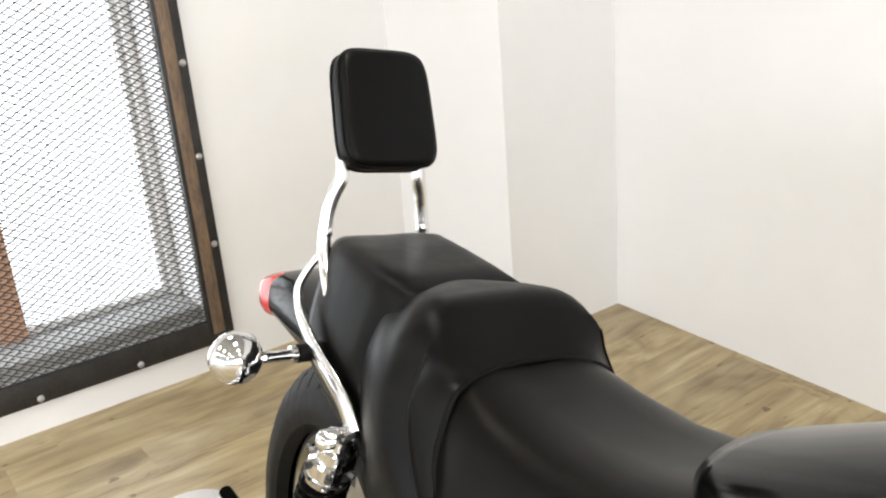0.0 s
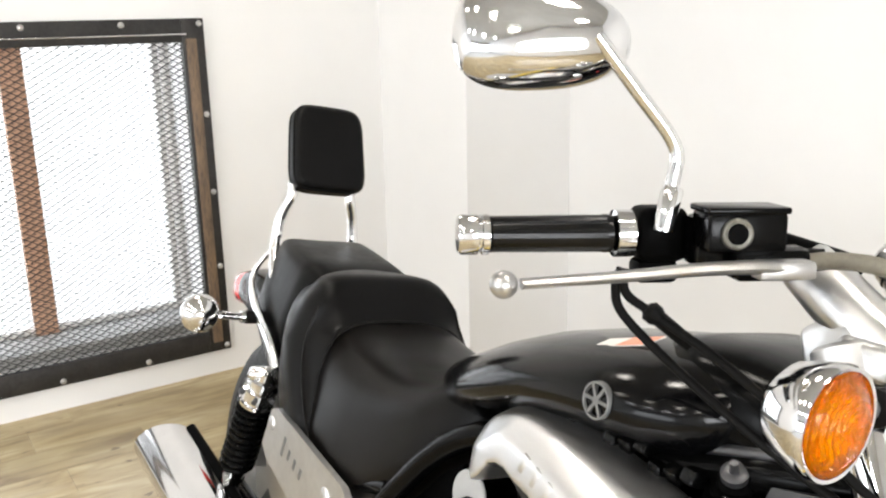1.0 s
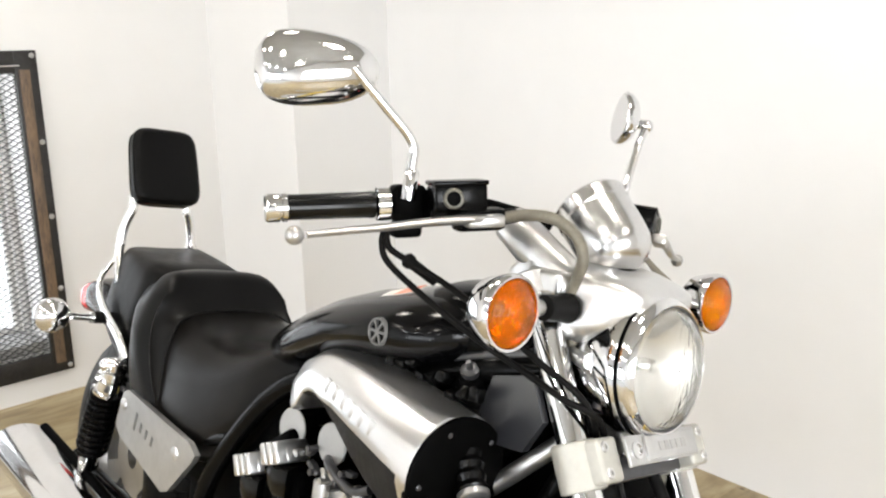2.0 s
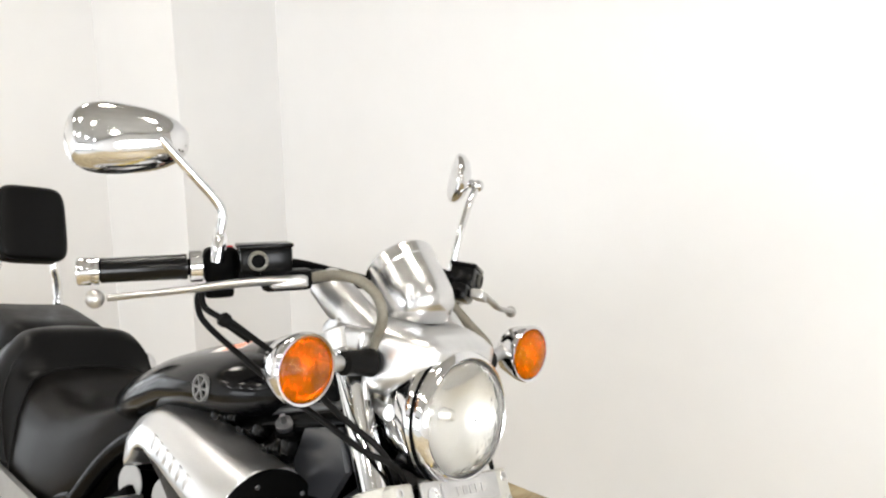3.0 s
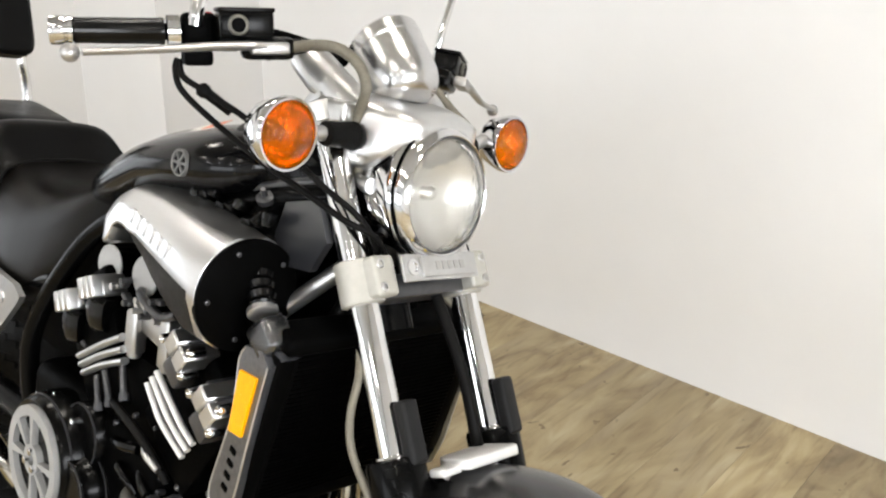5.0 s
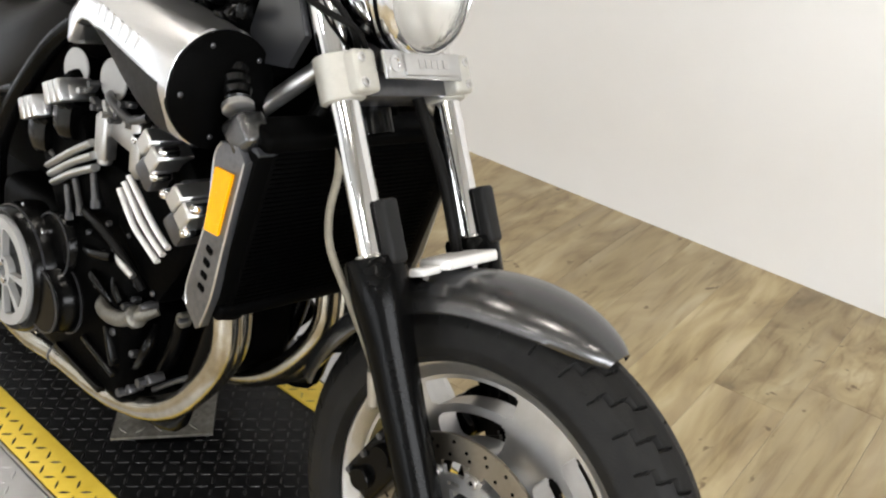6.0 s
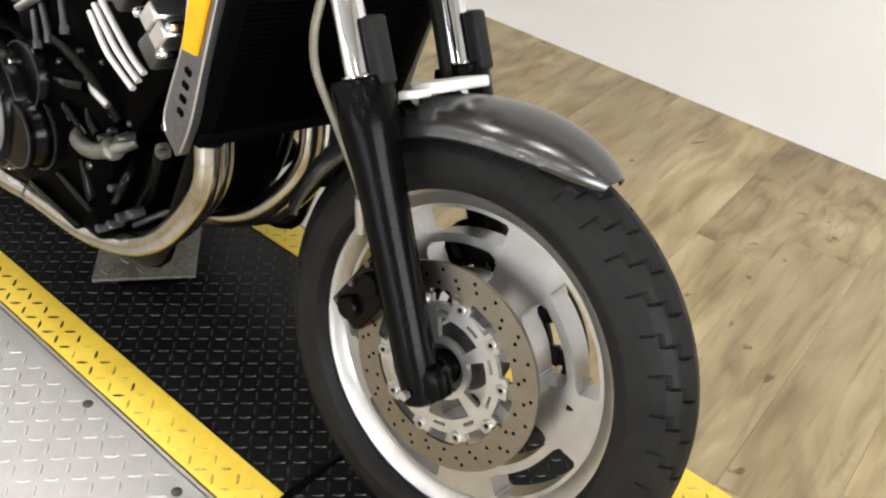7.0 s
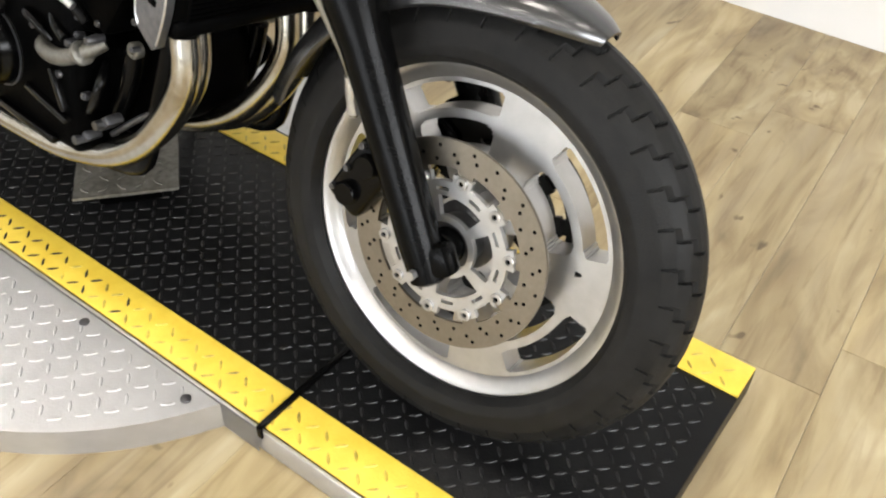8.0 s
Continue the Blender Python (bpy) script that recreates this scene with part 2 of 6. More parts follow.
M_DAY = glow("overcast_daylight", (0.96, 0.98, 1.0), 1.7)
M_LAMP = glow("lamp_diffuser", (1.0, 0.96, 0.9), 9.0)
M_LENS = glass("headlight_glass", 0.09, (0.98, 0.98, 0.96), 0.5, 70, 0.95)
M_BOWL = mat("headlight_reflector", (0.84, 0.835, 0.82), 0.36, 1, 0.12, 30, 0.9, 34)
M_AMBER = glass("amber_plastic", 0.12, (1.0, 0.34, 0.0), 0.6, 150, 0.9)
M_MIRROR = mat("mirror_glass", (0.9, 0.9, 0.9), 0.03, 1, 0.02, 3)

# ---- mesh tools ----


def link(name, bm, material, parent=None, label="", smooth=40.0):
    me = bpy.data.meshes.new(name)
    bm.normal_update()
    for f in bm.faces:
        f.smooth = True
    lim = radians(smooth)
    for e in bm.edges:
        if len(e.link_faces) == 2 and e.calc_face_angle(0) > lim:
            e.smooth = False
    bm.to_mesh(me)
    bm.free()
    for x in material if isinstance(material, (list, tuple)) else [material]:
        me.materials.append(x)
    ob = new(name, me)
    if parent:
        ob.parent = parent
    if label:
        tagged(ob, label)
    return ob


def part(name, bm, material, parent, label="", smooth=40.0):
    return link(name, bm, material, parent, label, smooth)


def box(bm, c, s, rot=None, bevel=0.0, seg=2, taper=1.0):
    """A bevelled block centred at c; taper scales its top."""
    r = bmesh.ops.create_cube(bm, size=1.0)
    vs = r["verts"]
    for v in vs:
        k = taper if v.co.z > 0 else 1.0
        v.co = Vector((v.co.x * s[0] * k, v.co.y * s[1] * k, v.co.z * s[2]))
    if bevel:
        es = list({e for v in vs for e in v.link_edges})
        g = bmesh.ops.bevel(bm, geom=es, offset=bevel, segments=seg, affect="EDGES", profile=0.5)
        vs = list({v for f in g["faces"] for v in f.verts} | {v for v in vs if v.is_valid})
    m = Matrix.Translation(c) @ (rot or Matrix.Identity(4))
    for v in vs:
        v.co = m @ v.co
    return vs


def axes_of(d):
    d = Vector(d).normalized()
    a = Vector((0, 0, 1)) if abs(d.z) < 0.9 else Vector((1, 0, 0))
    u = d.cross(a).normalized()
    return d, u, d.cross(u).normalized()


def ring(bm, c, u, w, ru, rw, n, power=2.0):
    out = []
    for i in range(n):
        a = 2 * math.pi * i / n
        x, y = math.cos(a), math.sin(a)
        x, y = math.copysign(abs(x) ** (2 / power), x), math.copysign(abs(y) ** (2 / power), y)
        out.append(bm.verts.new(Vector(c) + u * (ru * x) + w * (rw * y)))
    return out


def skin(bm, rings, cap=True, close=False):
    n = len(rings[0])
    pairs = list(zip(rings, rings[1:])) + ([(rings[-1], rings[0])] if close else [])
    for a, b in pairs:
        for i in range(n):
            bm.faces.new((a[i], a[(i + 1) % n], b[(i + 1) % n], b[i]))
    if cap and not close:
        bm.faces.new(list(reversed(rings[0])))
        bm.faces.new(rings[-1])


def cyl(bm, p, q, r0, r1=None, n=24, chamfer=0.0):
    p, q = Vector(p), Vector(q)
    r1 = r0 if r1 is None else r1
    d, u, w = axes_of(q - p)
    ln = (q - p).length
    stops = [(0, r0), (ln, r1)]
    if chamfer:
        stops = [(0, r0 - chamfer), (chamfer, r0), (ln - chamfer, r1), (ln, r1 - chamfer)]
    skin(bm, [ring(bm, p + d * s, u, w, r, r, n) for s, r in stops])


def lathe(bm, c, d, profile, n=48, closed=False, cap=True):
    """profile: (distance along d, radius) pairs."""
    d, u, w = axes_of(d)
    rs = [ring(bm, Vector(c) + d * s, u, w, max(r, 1e-4), max(r, 1e-4), n) for s, r in profile]
    skin(bm, rs, cap=cap and not closed, close=closed)


def smoothed(pts, step=6):
    pts = [Vector(p) for p in pts]
    out = []
    for i in range(len(pts) - 1):
        a, b, c, d = pts[max(i - 1, 0)], pts[i], pts[i + 1], pts[min(i + 2, len(pts) - 1)]
        for k in range(step):
            t = k / step
            out.append(0.5 * ((2 * b) + (c - a) * t + (2 * a - 5 * b + 4 * c - d) * t * t + (3 * b - a - 3 * c + d) * t ** 3))
    return out + [pts[-1]]


def tube(bm, pts, r, n=12, step=6, flat=1.0):
    ps = smoothed(pts, step)
    _, u, w = axes_of(ps[1] - ps[0])
    rs = []
    for i, p in enumerate(ps):
        d = (ps[min(i + 1, len(ps) - 1)] - ps[max(i - 1, 0)]).normalized()
        u = (u - d * u.dot(d)).normalized()
        w = d.cross(u).normalized()
        rad = r[0] + (r[1] - r[0]) * i / (len(ps) - 1) if isinstance(r, tuple) else r
        rs.append(ring(bm, p, u, w, rad, rad * flat, n))
    skin(bm, rs)


def loft(bm, sections, n=36, power=2.6, along="x"):
    """sections: (s, c1, c2, half1, half2[, power]) rings across the axis."""
    rs = []
    for s in sections:
        pw = s[5] if len(s) > 5 else power
        if along == "x":
            c, u, w = Vector((s[0], s[1], s[2])), Vector((0, 1, 0)), Vector((0, 0, 1))
        else:
            c, u, w = Vector((s[1], s[0], s[2])), Vector((0, 0, 1)), Vector((1, 0, 0))
        rs.append(ring(bm, c, u, w, s[3], s[4], n, pw))
    skin(bm, rs)


def spline(keys, x, soft=True):
    """Smooth value between keys (x, v)."""
    if x <= keys[0][0]:
        return keys[0][1]
    for (a, va), (b, vb) in zip(keys, keys[1:]):
        if x <= b:
            t = (x - a) / (b - a)
            return va + (vb - va) * (t * t * (3 - 2 * t) if soft else t)
    return keys[-1][1]


def plate(bm, outline, thick, m):
    """A flat outline (2D points) given thickness, placed by m; its face lies at z = 0 to thick."""
    lo = [bm.verts.new(m @ Vector((x, y, 0))) for x, y in outline]
    hi = [bm.verts.new(m @ Vector((x, y, thick))) for x, y in outline]
    n = len(lo)
    bm.faces.new(list(reversed(lo)))
    bm.faces.new(hi)
    for i in range(n):
        bm.faces.new((lo[i], lo[(i + 1) % n], hi[(i + 1) % n], hi[i]))


def polar(bm, c, y0, y1, r_edges, n, keep, start=0.0):
    """A thick plate about the y axis through c made of polar cells; keep(r, angle) tells where it is solid."""
    grid = {}

    def v(i, j, k):
        key = (i, j % n, k)
        if key not in grid:
            a = start + 2 * math.pi * j / n
            grid[key] = bm.verts.new((c[0] + r_edges[i] * math.cos(a), c[1] + (y0, y1)[k], c[2] + r_edges[i] * math.sin(a)))
        return grid[key]

    nr = len(r_edges) - 1
    solid = [[keep((r_edges[i] + r_edges[i + 1]) / 2, math.degrees(start + 2 * math.pi * (j + 0.5) / n) % 360) for j in range(n)] for i in range(nr)]
    for i in range(nr):
        for j in range(n):
            if not solid[i][j]:
                continue
            bm.faces.new((v(i, j, 0), v(i + 1, j, 0), v(i + 1, j + 1, 0), v(i, j + 1, 0)))
            bm.faces.new((v(i, j, 1), v(i, j + 1, 1), v(i + 1, j + 1, 1), v(i + 1, j, 1)))
            if i == 0 or not solid[i - 1][j]:
                bm.faces.new((v(i, j, 0), v(i, j + 1, 0), v(i, j + 1, 1), v(i, j, 1)))
            if i == nr - 1 or not solid[i + 1][j]:
                bm.faces.new((v(i + 1, j, 0), v(i + 1, j, 1), v(i + 1, j + 1, 1), v(i + 1, j + 1, 0)))
            if not solid[i][j - 1]:
                bm.faces.new((v(i, j, 0), v(i, j, 1), v(i + 1, j, 1), v(i + 1, j, 0)))
            if not solid[i][(j + 1) % n]:
                bm.faces.new((v(i, j + 1, 0), v(i + 1, j + 1, 0), v(i + 1, j + 1, 1), v(i, j + 1, 1)))


def B():
    return bmesh.new()

# ---- the room ----
FX0, FX1, FY0, FY1 = -2.73, 3.4, -9.0, 2.62
PY0 = -2.8  # the planks end here, concrete goes on


def wall_box(name, lo, hi, material=None, kind="structure", label="", bevel=0.0):
    bm = B()
    c = [(a + b) / 2 for a, b in zip(lo, hi)]
    box(bm, c, [b - a for a, b in zip(lo, hi)], bevel=bevel)
    return tagged(link(name, bm, material or M_WALL), label, "wall", "", kind)


bm = B()
box(bm, ((FX0 + FX1) / 2, (FY0 + FY1) / 2, -0.06), (FX1 - FX0 + 0.5, FY1 - FY0 + 0.5, 0.1))
floor = tagged(link("floor", bm, M_SILL), "floor of rustic oak-look vinyl planks", "floor", "", "structure")

# window wall with its opening
OY0, OY1, OZ0, OZ1 = -0.55, 1.12, 0.2, 1.375
bm = B()
for lo, hi in [((-2.98, FY0, 0), (-2.73, OY0, CEIL)), ((-2.98, OY1, 0), (-2.73, 2.0, CEIL)), ((-2.98, OY0, 0), (-2.73, OY1, OZ0)), ((-2.98, OY0, OZ1), (-2.73, OY1, CEIL))]:
    box(bm, [(a + b) / 2 for a, b in zip(lo, hi)], [b - a for a, b in zip(lo, hi)])
tagged(link("wall_west", bm, M_WALL), "cream-painted wall around a screened window", "wall", "", "structure")
wall_box("wall_pier", (-2.98, 2.0, 0), (-2.075, 2.75, CEIL), label="cream-painted boxed-out pier in the room's corner")
# long wall, slightly off square
bm = B()
box(bm, (2.9, 0.06, CEIL / 2), (6.2, 0.12, CEIL))
wn = tagged(link("wall_north", bm, M_WALL), "plain cream-white painted wall", "wall", "", "structure")
wn.matrix_world = pose(-2.3, 2.387 + 0.069 * 2.3, 0, 0, 0, -3.95)
# assumed wall behind the camera; its opening is added for the fill
bm = B()
for lo, hi in [((-2.98, FY0 - 0.12, 0), (-2.9, FY0, CEIL)), ((3.5, FY0 - 0.12, 0), (FX1 + 0.12, FY0, CEIL)), ((-2.9, FY0 - 0.12, 2.42), (3.5, FY0, CEIL)), ((-2.9, FY0 - 0.12, 0), (3.5, FY0, 0.28))]:
    box(bm, [(a + b) / 2 for a, b in zip(lo, hi)], [b - a for a, b in zip(lo, hi)])
tagged(link("wall_south", bm, M_HALL), "assumed unseen dark brown wall with a wide opening for fill light", "wall", "", "structure")
# unseen wall, its opening made up to let the east fill in
bm = B()
for lo, hi in [((FX1, FY0, 0), (FX1 + 0.12, -1.75, CEIL)), ((FX1, 0.55, 0), (FX1 + 0.12, 2.75, CEIL)), ((FX1, -1.75, 0), (FX1 + 0.12, 0.55, 0.9)), ((FX1, -1.75, 2.1), (FX1 + 0.12, 0.55, CEIL))]:
    box(bm, [(a + b) / 2 for a, b in zip(lo, hi)], [b - a for a, b in zip(lo, hi)])
tagged(link("wall_east", bm, M_WALL), "unseen cream painted wall with an opening added for fill light", "wall", "", "structure")
bm = B()
box(bm, (0.3, -3.2, CEIL + 0.06), (6.8, 12.2, 0.12))
tagged(link("ceiling", bm, M_ROOF), "plain grey painted ceiling", "ceiling", "", "structure")

# daylight beyond the screened window and the two added, unseen openings
bm = B()
box(bm, (-4.4, 0.3, 1.2), (0.02, 5.0, 4.0))
tagged(link("backdrop_west", bm, M_DAY), "plain bright overcast daylight outside", "backdrop", "", "structure")
bm = B()
box(bm, (5.2, -0.6, 1.6), (0.02, 6.0, 4.0))
tagged(link("backdrop_east", bm, M_DAY), "plain bright overcast daylight outside", "backdrop", "", "structure")
bm = B()
box(bm, (0.3, -10.5, 2.0), (16.0, 0.02, 6.0))
tagged(link("backdrop_south", bm, M_DAY), "plain bright overcast daylight outside", "backdrop", "", "structure")

# ceiling lamps
bm = B()
lathe(bm, (0, 0, 0.08), (0, 0, -1), [(0, 0.19), (0.06, 0.19), (0.076, 0.18), (0.078, 0.165), (0.07, 0.16)], 40)
lamp = tagged(new("ceiling_light"), "round white ceiling light with a glowing diffuser", "ceiling light", "lights on the ceiling")
part("housing", bm, M_CEIL, lamp)
bm = B()
lathe(bm, (0, 0, 0.012), (0, 0, -1), [(0, 0.158), (0.006, 0.158), (0.01, 0.14), (0.012, 0.02)], 40)
part("diffuser", bm, M_LAMP, lamp)
lamp.matrix_world = pose(LAMPS[0][0], LAMPS[0][1], CEIL - 0.08)
for lx, ly, watts, tint in LAMPS[1:]:
    copy_thing(lamp, pose(lx, ly, CEIL - 0.08))

# ---- the screened window ----
win = tagged(new("window_1"), "window behind a black steel frame with expanded-metal screen", "window", "", "structure")
win.location = (-2.73, 0.33, 0.1)


def wbox(name, lo, hi, m, label="", bevel=0.003, parent=None):
    bm = B()
    lo, hi = [Vector(v) - Vector((-2.73, 0.33, 0.1)) for v in (lo, hi)]
    box(bm, (lo + hi) / 2, hi - lo, bevel=bevel)
    return part(name, bm, m, parent or win, label)


FO0, FO1, FZ0, FZ1, FW = -0.64, 1.21, 0.106, 1.457, 0.088
steel = "black steel flat-bar frame with screw heads"
wbox("frame_bar", (-2.727, FO1 - FW, FZ0), (-2.702, FO1, FZ1), M_STEEL, steel)
wbox("frame_bar", (-2.727, FO0, FZ0), (-2.702, FO0 + FW, FZ1), M_STEEL, steel)
wbox("frame_bar", (-2.727, FO0 + FW, FZ1 - FW), (-2.702, FO1 - FW, FZ1), M_STEEL, steel)
wbox("frame_bar", (-2.727, FO0 + FW, FZ0), (-2.702, FO1 - FW, FZ0 + FW), M_STEEL, steel)
wbox("wood_strip", (-2.706, FO1 - 0.075, FZ0 + 0.04), (-2.694, FO1 - 0.034, FZ1 - 0.075), M_WOODSTRIP, "dark-stained worn timber strip")
wbox("wood_strip", (-2.706, FO0 + 0.034, FZ0 + 0.04), (-2.694, FO0 + 0.075, FZ1 - 0.075), M_WOODSTRIP, "dark-stained worn timber strip")
wbox("bright_strip", (-2.704, FO0 + 0.08, FZ1 - 0.062), (-2.698, FO1 - 0.07, FZ1 - 0.055), M_ALU, "thin bright metal edge")
bolts = [(FO1 - 0.018, z) for z in (0.126, 0.47, 0.78, 1.09, 1.437)] + [(y, FZ0 + 0.018) for y in (0.865, 0.54, 0.21, -0.12, -0.45)] + [(y, FZ1 - 0.02) for y in (0.9, 0.56, 0.22, -0.12, -0.45)]
for y, z in bolts:
    bm = B()
    lathe(bm, (0.026, y - 0.33, z - 0.1), (1, 0, 0), [(0, 0.012), (0.003, 0.0115), (0.006, 0.008), (0.0075, 0.002)], 14)
    part("screw", bm, M_CAST, win)
# reveal lining, sill, timber, glass
wbox("window_sill", (-2.975, OY0, OZ0 + 0.001), (-2.735, OY1, OZ0 + 0.05), M_SILL, "grey concrete sill", 0.006)
wbox("reveal", (-2.975, OY1 - 0.03, OZ0 + 0.05), (-2.9, OY1 - 0.001, OZ1), M_CEIL, "white painted window reveal", 0.003)
wbox("mullion", (-2.975, 0.5, OZ0 + 0.05), (-2.92, 0.585, OZ1), M_MULLION, "brown timber mullion", 0.004)
wbox("sash", (-2.975, OY1 - 0.055, OZ0 + 0.05), (-2.94, OY1 - 0.03, OZ1), M_CEIL, "white window sash", 0.003)
wbox("sash", (-2.975, OY0, OZ0 + 0.05), (-2.94, OY1 - 0.055, OZ0 + 0.075), M_CEIL, "white window sash", 0.003)
# expanded metal: two crossing families of strands
bm = B()
SX, SZ = 0.043, 0.0245
gy0, gy1, gz0, gz1 = FO0 + 0.06, FO1 - 0.06, FZ0 + 0.06, FZ1 - 0.06
slope = SZ / SX
for sgn in (1, -1):
    k0 = gz0 - (slope * (gy1 - gy0) if sgn > 0 else 0)
    k = k0
    while k < gz1 + (slope * (gy1 - gy0) if sgn < 0 else 0):
        ts = []
        a, b = 0.0, gy1 - gy0
        # z = k + sgn*slope*t within gz0..gz1
        t0, t1 = sorted(((gz0 - k) / (sgn * slope), (gz1 - k) / (sgn * slope)))
        a, b = max(a, t0), min(b, t1)
        if b - a > 0.01:
            p = Vector((0.018, gy0 + a - 0.33, k + sgn * slope * a - 0.1))
            q = Vector((0.018, gy0 + b - 0.33, k + sgn * slope * b - 0.1))
            d = (q - p).normalized()
            nrm = Vector((0.55 * sgn, 0, 0.83))
            up = (nrm - d * nrm.dot(d)).normalized() * 0.0016
            sd = d.cross(up).normalized() * 0.00115
            vs = [[bm.verts.new(e + x * up + y * sd) for x, y in ((1, 1), (-1, 1), (-1, -1), (1, -1))] for e in (p, q)]
            skin(bm, vs)
        k += SZ
# the thick bonds where strands meet
row = 0
z = gz0 + SZ / 2
while z < gz1:
    y = gy0 + (SX / 2 if row % 2 else 0.0)
    while y < gy1:
        bar = [Vector((0.018, y - 0.33 + a, z - 0.1 + b)) for a, b in ((-0.0085, -0.0006), (0.0, -0.0019), (0.0085, 0.0006), (0.0, 0.0019))]
        skin(bm, [[bm.verts.new(p + Vector((dx, 0, 0))) for p in bar] for dx in (-0.0012, 0.0012)])
        y += SX
    z += SZ / 2
    row += 1
tagged(part("screen", bm, M_MESHW, win, "dark expanded-metal diamond screen"), kind="stuff")

# ---- the lift ----
LIFT = 0.0584
lift = tagged(new("motorcycle_lift"), "low black checker-plate lift with yellow painted edges", "lift")
lift.matrix_world = pose(0.5, 0.3985, 0, 0, 0, -2.7)
LX0, LX1, LW, YW = -1.85, 0.605, 0.582, 0.076
bm = B()
box(bm, ((LX0 + LX1) / 2, LW / 2, (LIFT - 0.004) / 2), (LX1 - LX0, LW - 0.004, LIFT - 0.004), bevel=0.002)
part("deck", bm, M_PLATE_B, lift, "black checker-plate deck")
for y0 in (0.0, LW - YW):
    bm = B()
    box(bm, ((LX0 + LX1) / 2, y0 + YW / 2, LIFT - 0.0032), (LX1 - LX0 - 0.002, YW, 0.0064), bevel=0.0015)
    part("edge_stripe", bm, M_PLATE_Y, lift, "worn yellow painted edge")
bm = B()
box(bm, ((LX0 + LX1) / 2, -0.004, 0.026), (LX1 - LX0, 0.006, 0.05), bevel=0.001)
part("side_skirt", bm, M_PLATE_S, lift, "bare metal side skirt")


def treads(bm, x0, x1, y0, y1, z, inside=None, pitch=0.034, ln=0.026, wd=0.0055, ht=0.0016):
    """Raised lozenges of checker plate, turned two ways in turn."""
    nx, ny = int((x1 - x0) / pitch), int((y1 - y0) / pitch)
    for i in range(nx):
        for j in range(ny):
            cx, cy = x0 + (i + 0.5) * pitch, y0 + (j + 0.5) * pitch
            if inside and not inside(cx, cy):
                continue
            a = radians(45 if (i + j) % 2 else -45)
            d, e = Vector((math.cos(a), math.sin(a), 0)), Vector((-math.sin(a), math.cos(a), 0))
            c = Vector((cx, cy, z))
            base = [bm.verts.new(c + d * (ln / 2 * s) + e * (wd / 2 * t)) for s, t in ((-1, 0), (-0.4, -1), (0.4, -1), (1, 0), (0.4, 1), (-0.4, 1))]
            top = [bm.verts.new(c + d * (ln / 2 * s) + e * (wd / 2 * t) + Vector((0, 0, ht))) for s, t in ((-0.75, 0), (-0.3, -0.45), (0.3, -0.45), (0.75, 0), (0.3, 0.45), (-0.3, 0.45))]
            for k in range(6):
                bm.faces.new((base[k], base[(k + 1) % 6], top[(k + 1) % 6], top[k]))
            bm.faces.new(top)


bm = B()
treads(bm, -1.3, LX1 - 0.005, YW + 0.002, LW - YW - 0.002, LIFT - 0.004, None, 0.0235, 0.0215, 0.0048)
tagged(part("tread", bm, M_TREAD, lift), kind="stuff")
bm = B()
def bare(x, y):
    """Where the paint is walked off the stripe's lozenges."""
    return x < -0.4 + 0.12 * math.sin(x * 61 + y * 190) and y < 0.2


treads(bm, -1.3, LX1 - 0.005, 0.0, YW, LIFT, lambda x, y: not bare(x, y), 0.029, 0.0235, 0.005)
treads(bm, -1.3, LX1 - 0.005, LW - YW, LW, LIFT, None, 0.029, 0.0235, 0.005)
tagged(part("tread", bm, M_WORN, lift), kind="stuff")
bm = B()
treads(bm, -1.3, LX1 - 0.005, 0.0, YW, LIFT, bare, 0.029, 0.0235, 0.005)
tagged(part("tread", bm, M_TREAD, lift, "lozenges worn to dark metal"), kind="stuff")
# the hinge bar across the deck
bm = B()
box(bm, (0.045, 0.11, LIFT + 0.002), (0.011, 0.232, 0.008), bevel=0.002)
box(bm, (0.045, -0.009, LIFT - 0.008), (0.011, 0.006, 0.026), bevel=0.002)
part("hinge_bar", bm, M_LEG, lift, "black steel hinge bar across the deck")

# ---- the turntable beside it ----
TC, TR, TZ = Vector((-0.065, 0.692, 0.0)), 0.605, 0.056
tt = tagged(new("turntable"), "round aluminium checker-plate turntable butting against the lift", "turntable")
tt.location = (TC.x, TC.y, 0)


def lift_y(x):
    return 0.3985 - math.tan(radians(2.7)) * (x - 0.5) - 0.012


def far_y(x):
    return lift_y(x) + 0.012 + LW / math.cos(radians(2.7)) + 0.006


for near in (True, False):
    bm = B()
    arc = []
    for k in range(181):
        a = 2 * math.pi * k / 181
        x, y = TC.x + TR * math.cos(a), TC.y + TR * math.sin(a)
        y = min(y, lift_y(x)) if near else max(y, far_y(x))
        arc.append((x - TC.x, y - TC.y))
    plate(bm, arc, TZ, Matrix.Identity(4))
    part("top_plate", bm, M_PLATE_S, tt, "", 30)
    bm = B()
    treads(bm, -TR, TR, -TR, TR, TZ, lambda x, y: x * x + y * y < (TR - 0.02) ** 2 and (y + TC.y < lift_y(x + TC.x) - 0.015 if near else y + TC.y > far_y(x + TC.x) + 0.015), 0.03, 0.024, 0.0055, 0.0014)
    tagged(part("tread", bm, M_PLATE_S, tt), kind="stuff")
for bx, by in [(0.41, 0.365), (0.149, 0.383), (-0.2, 0.36), (0.05, 0.02)]:
    bm = B()
    lathe(bm, (bx - TC.x, by - TC.y, TZ), (0, 0, 1), [(0, 0.009), (0.002, 0.009), (0.003, 0.006), (0.0032, 0.002)], 12)
    part("screw", bm, M_GREYP, tt)

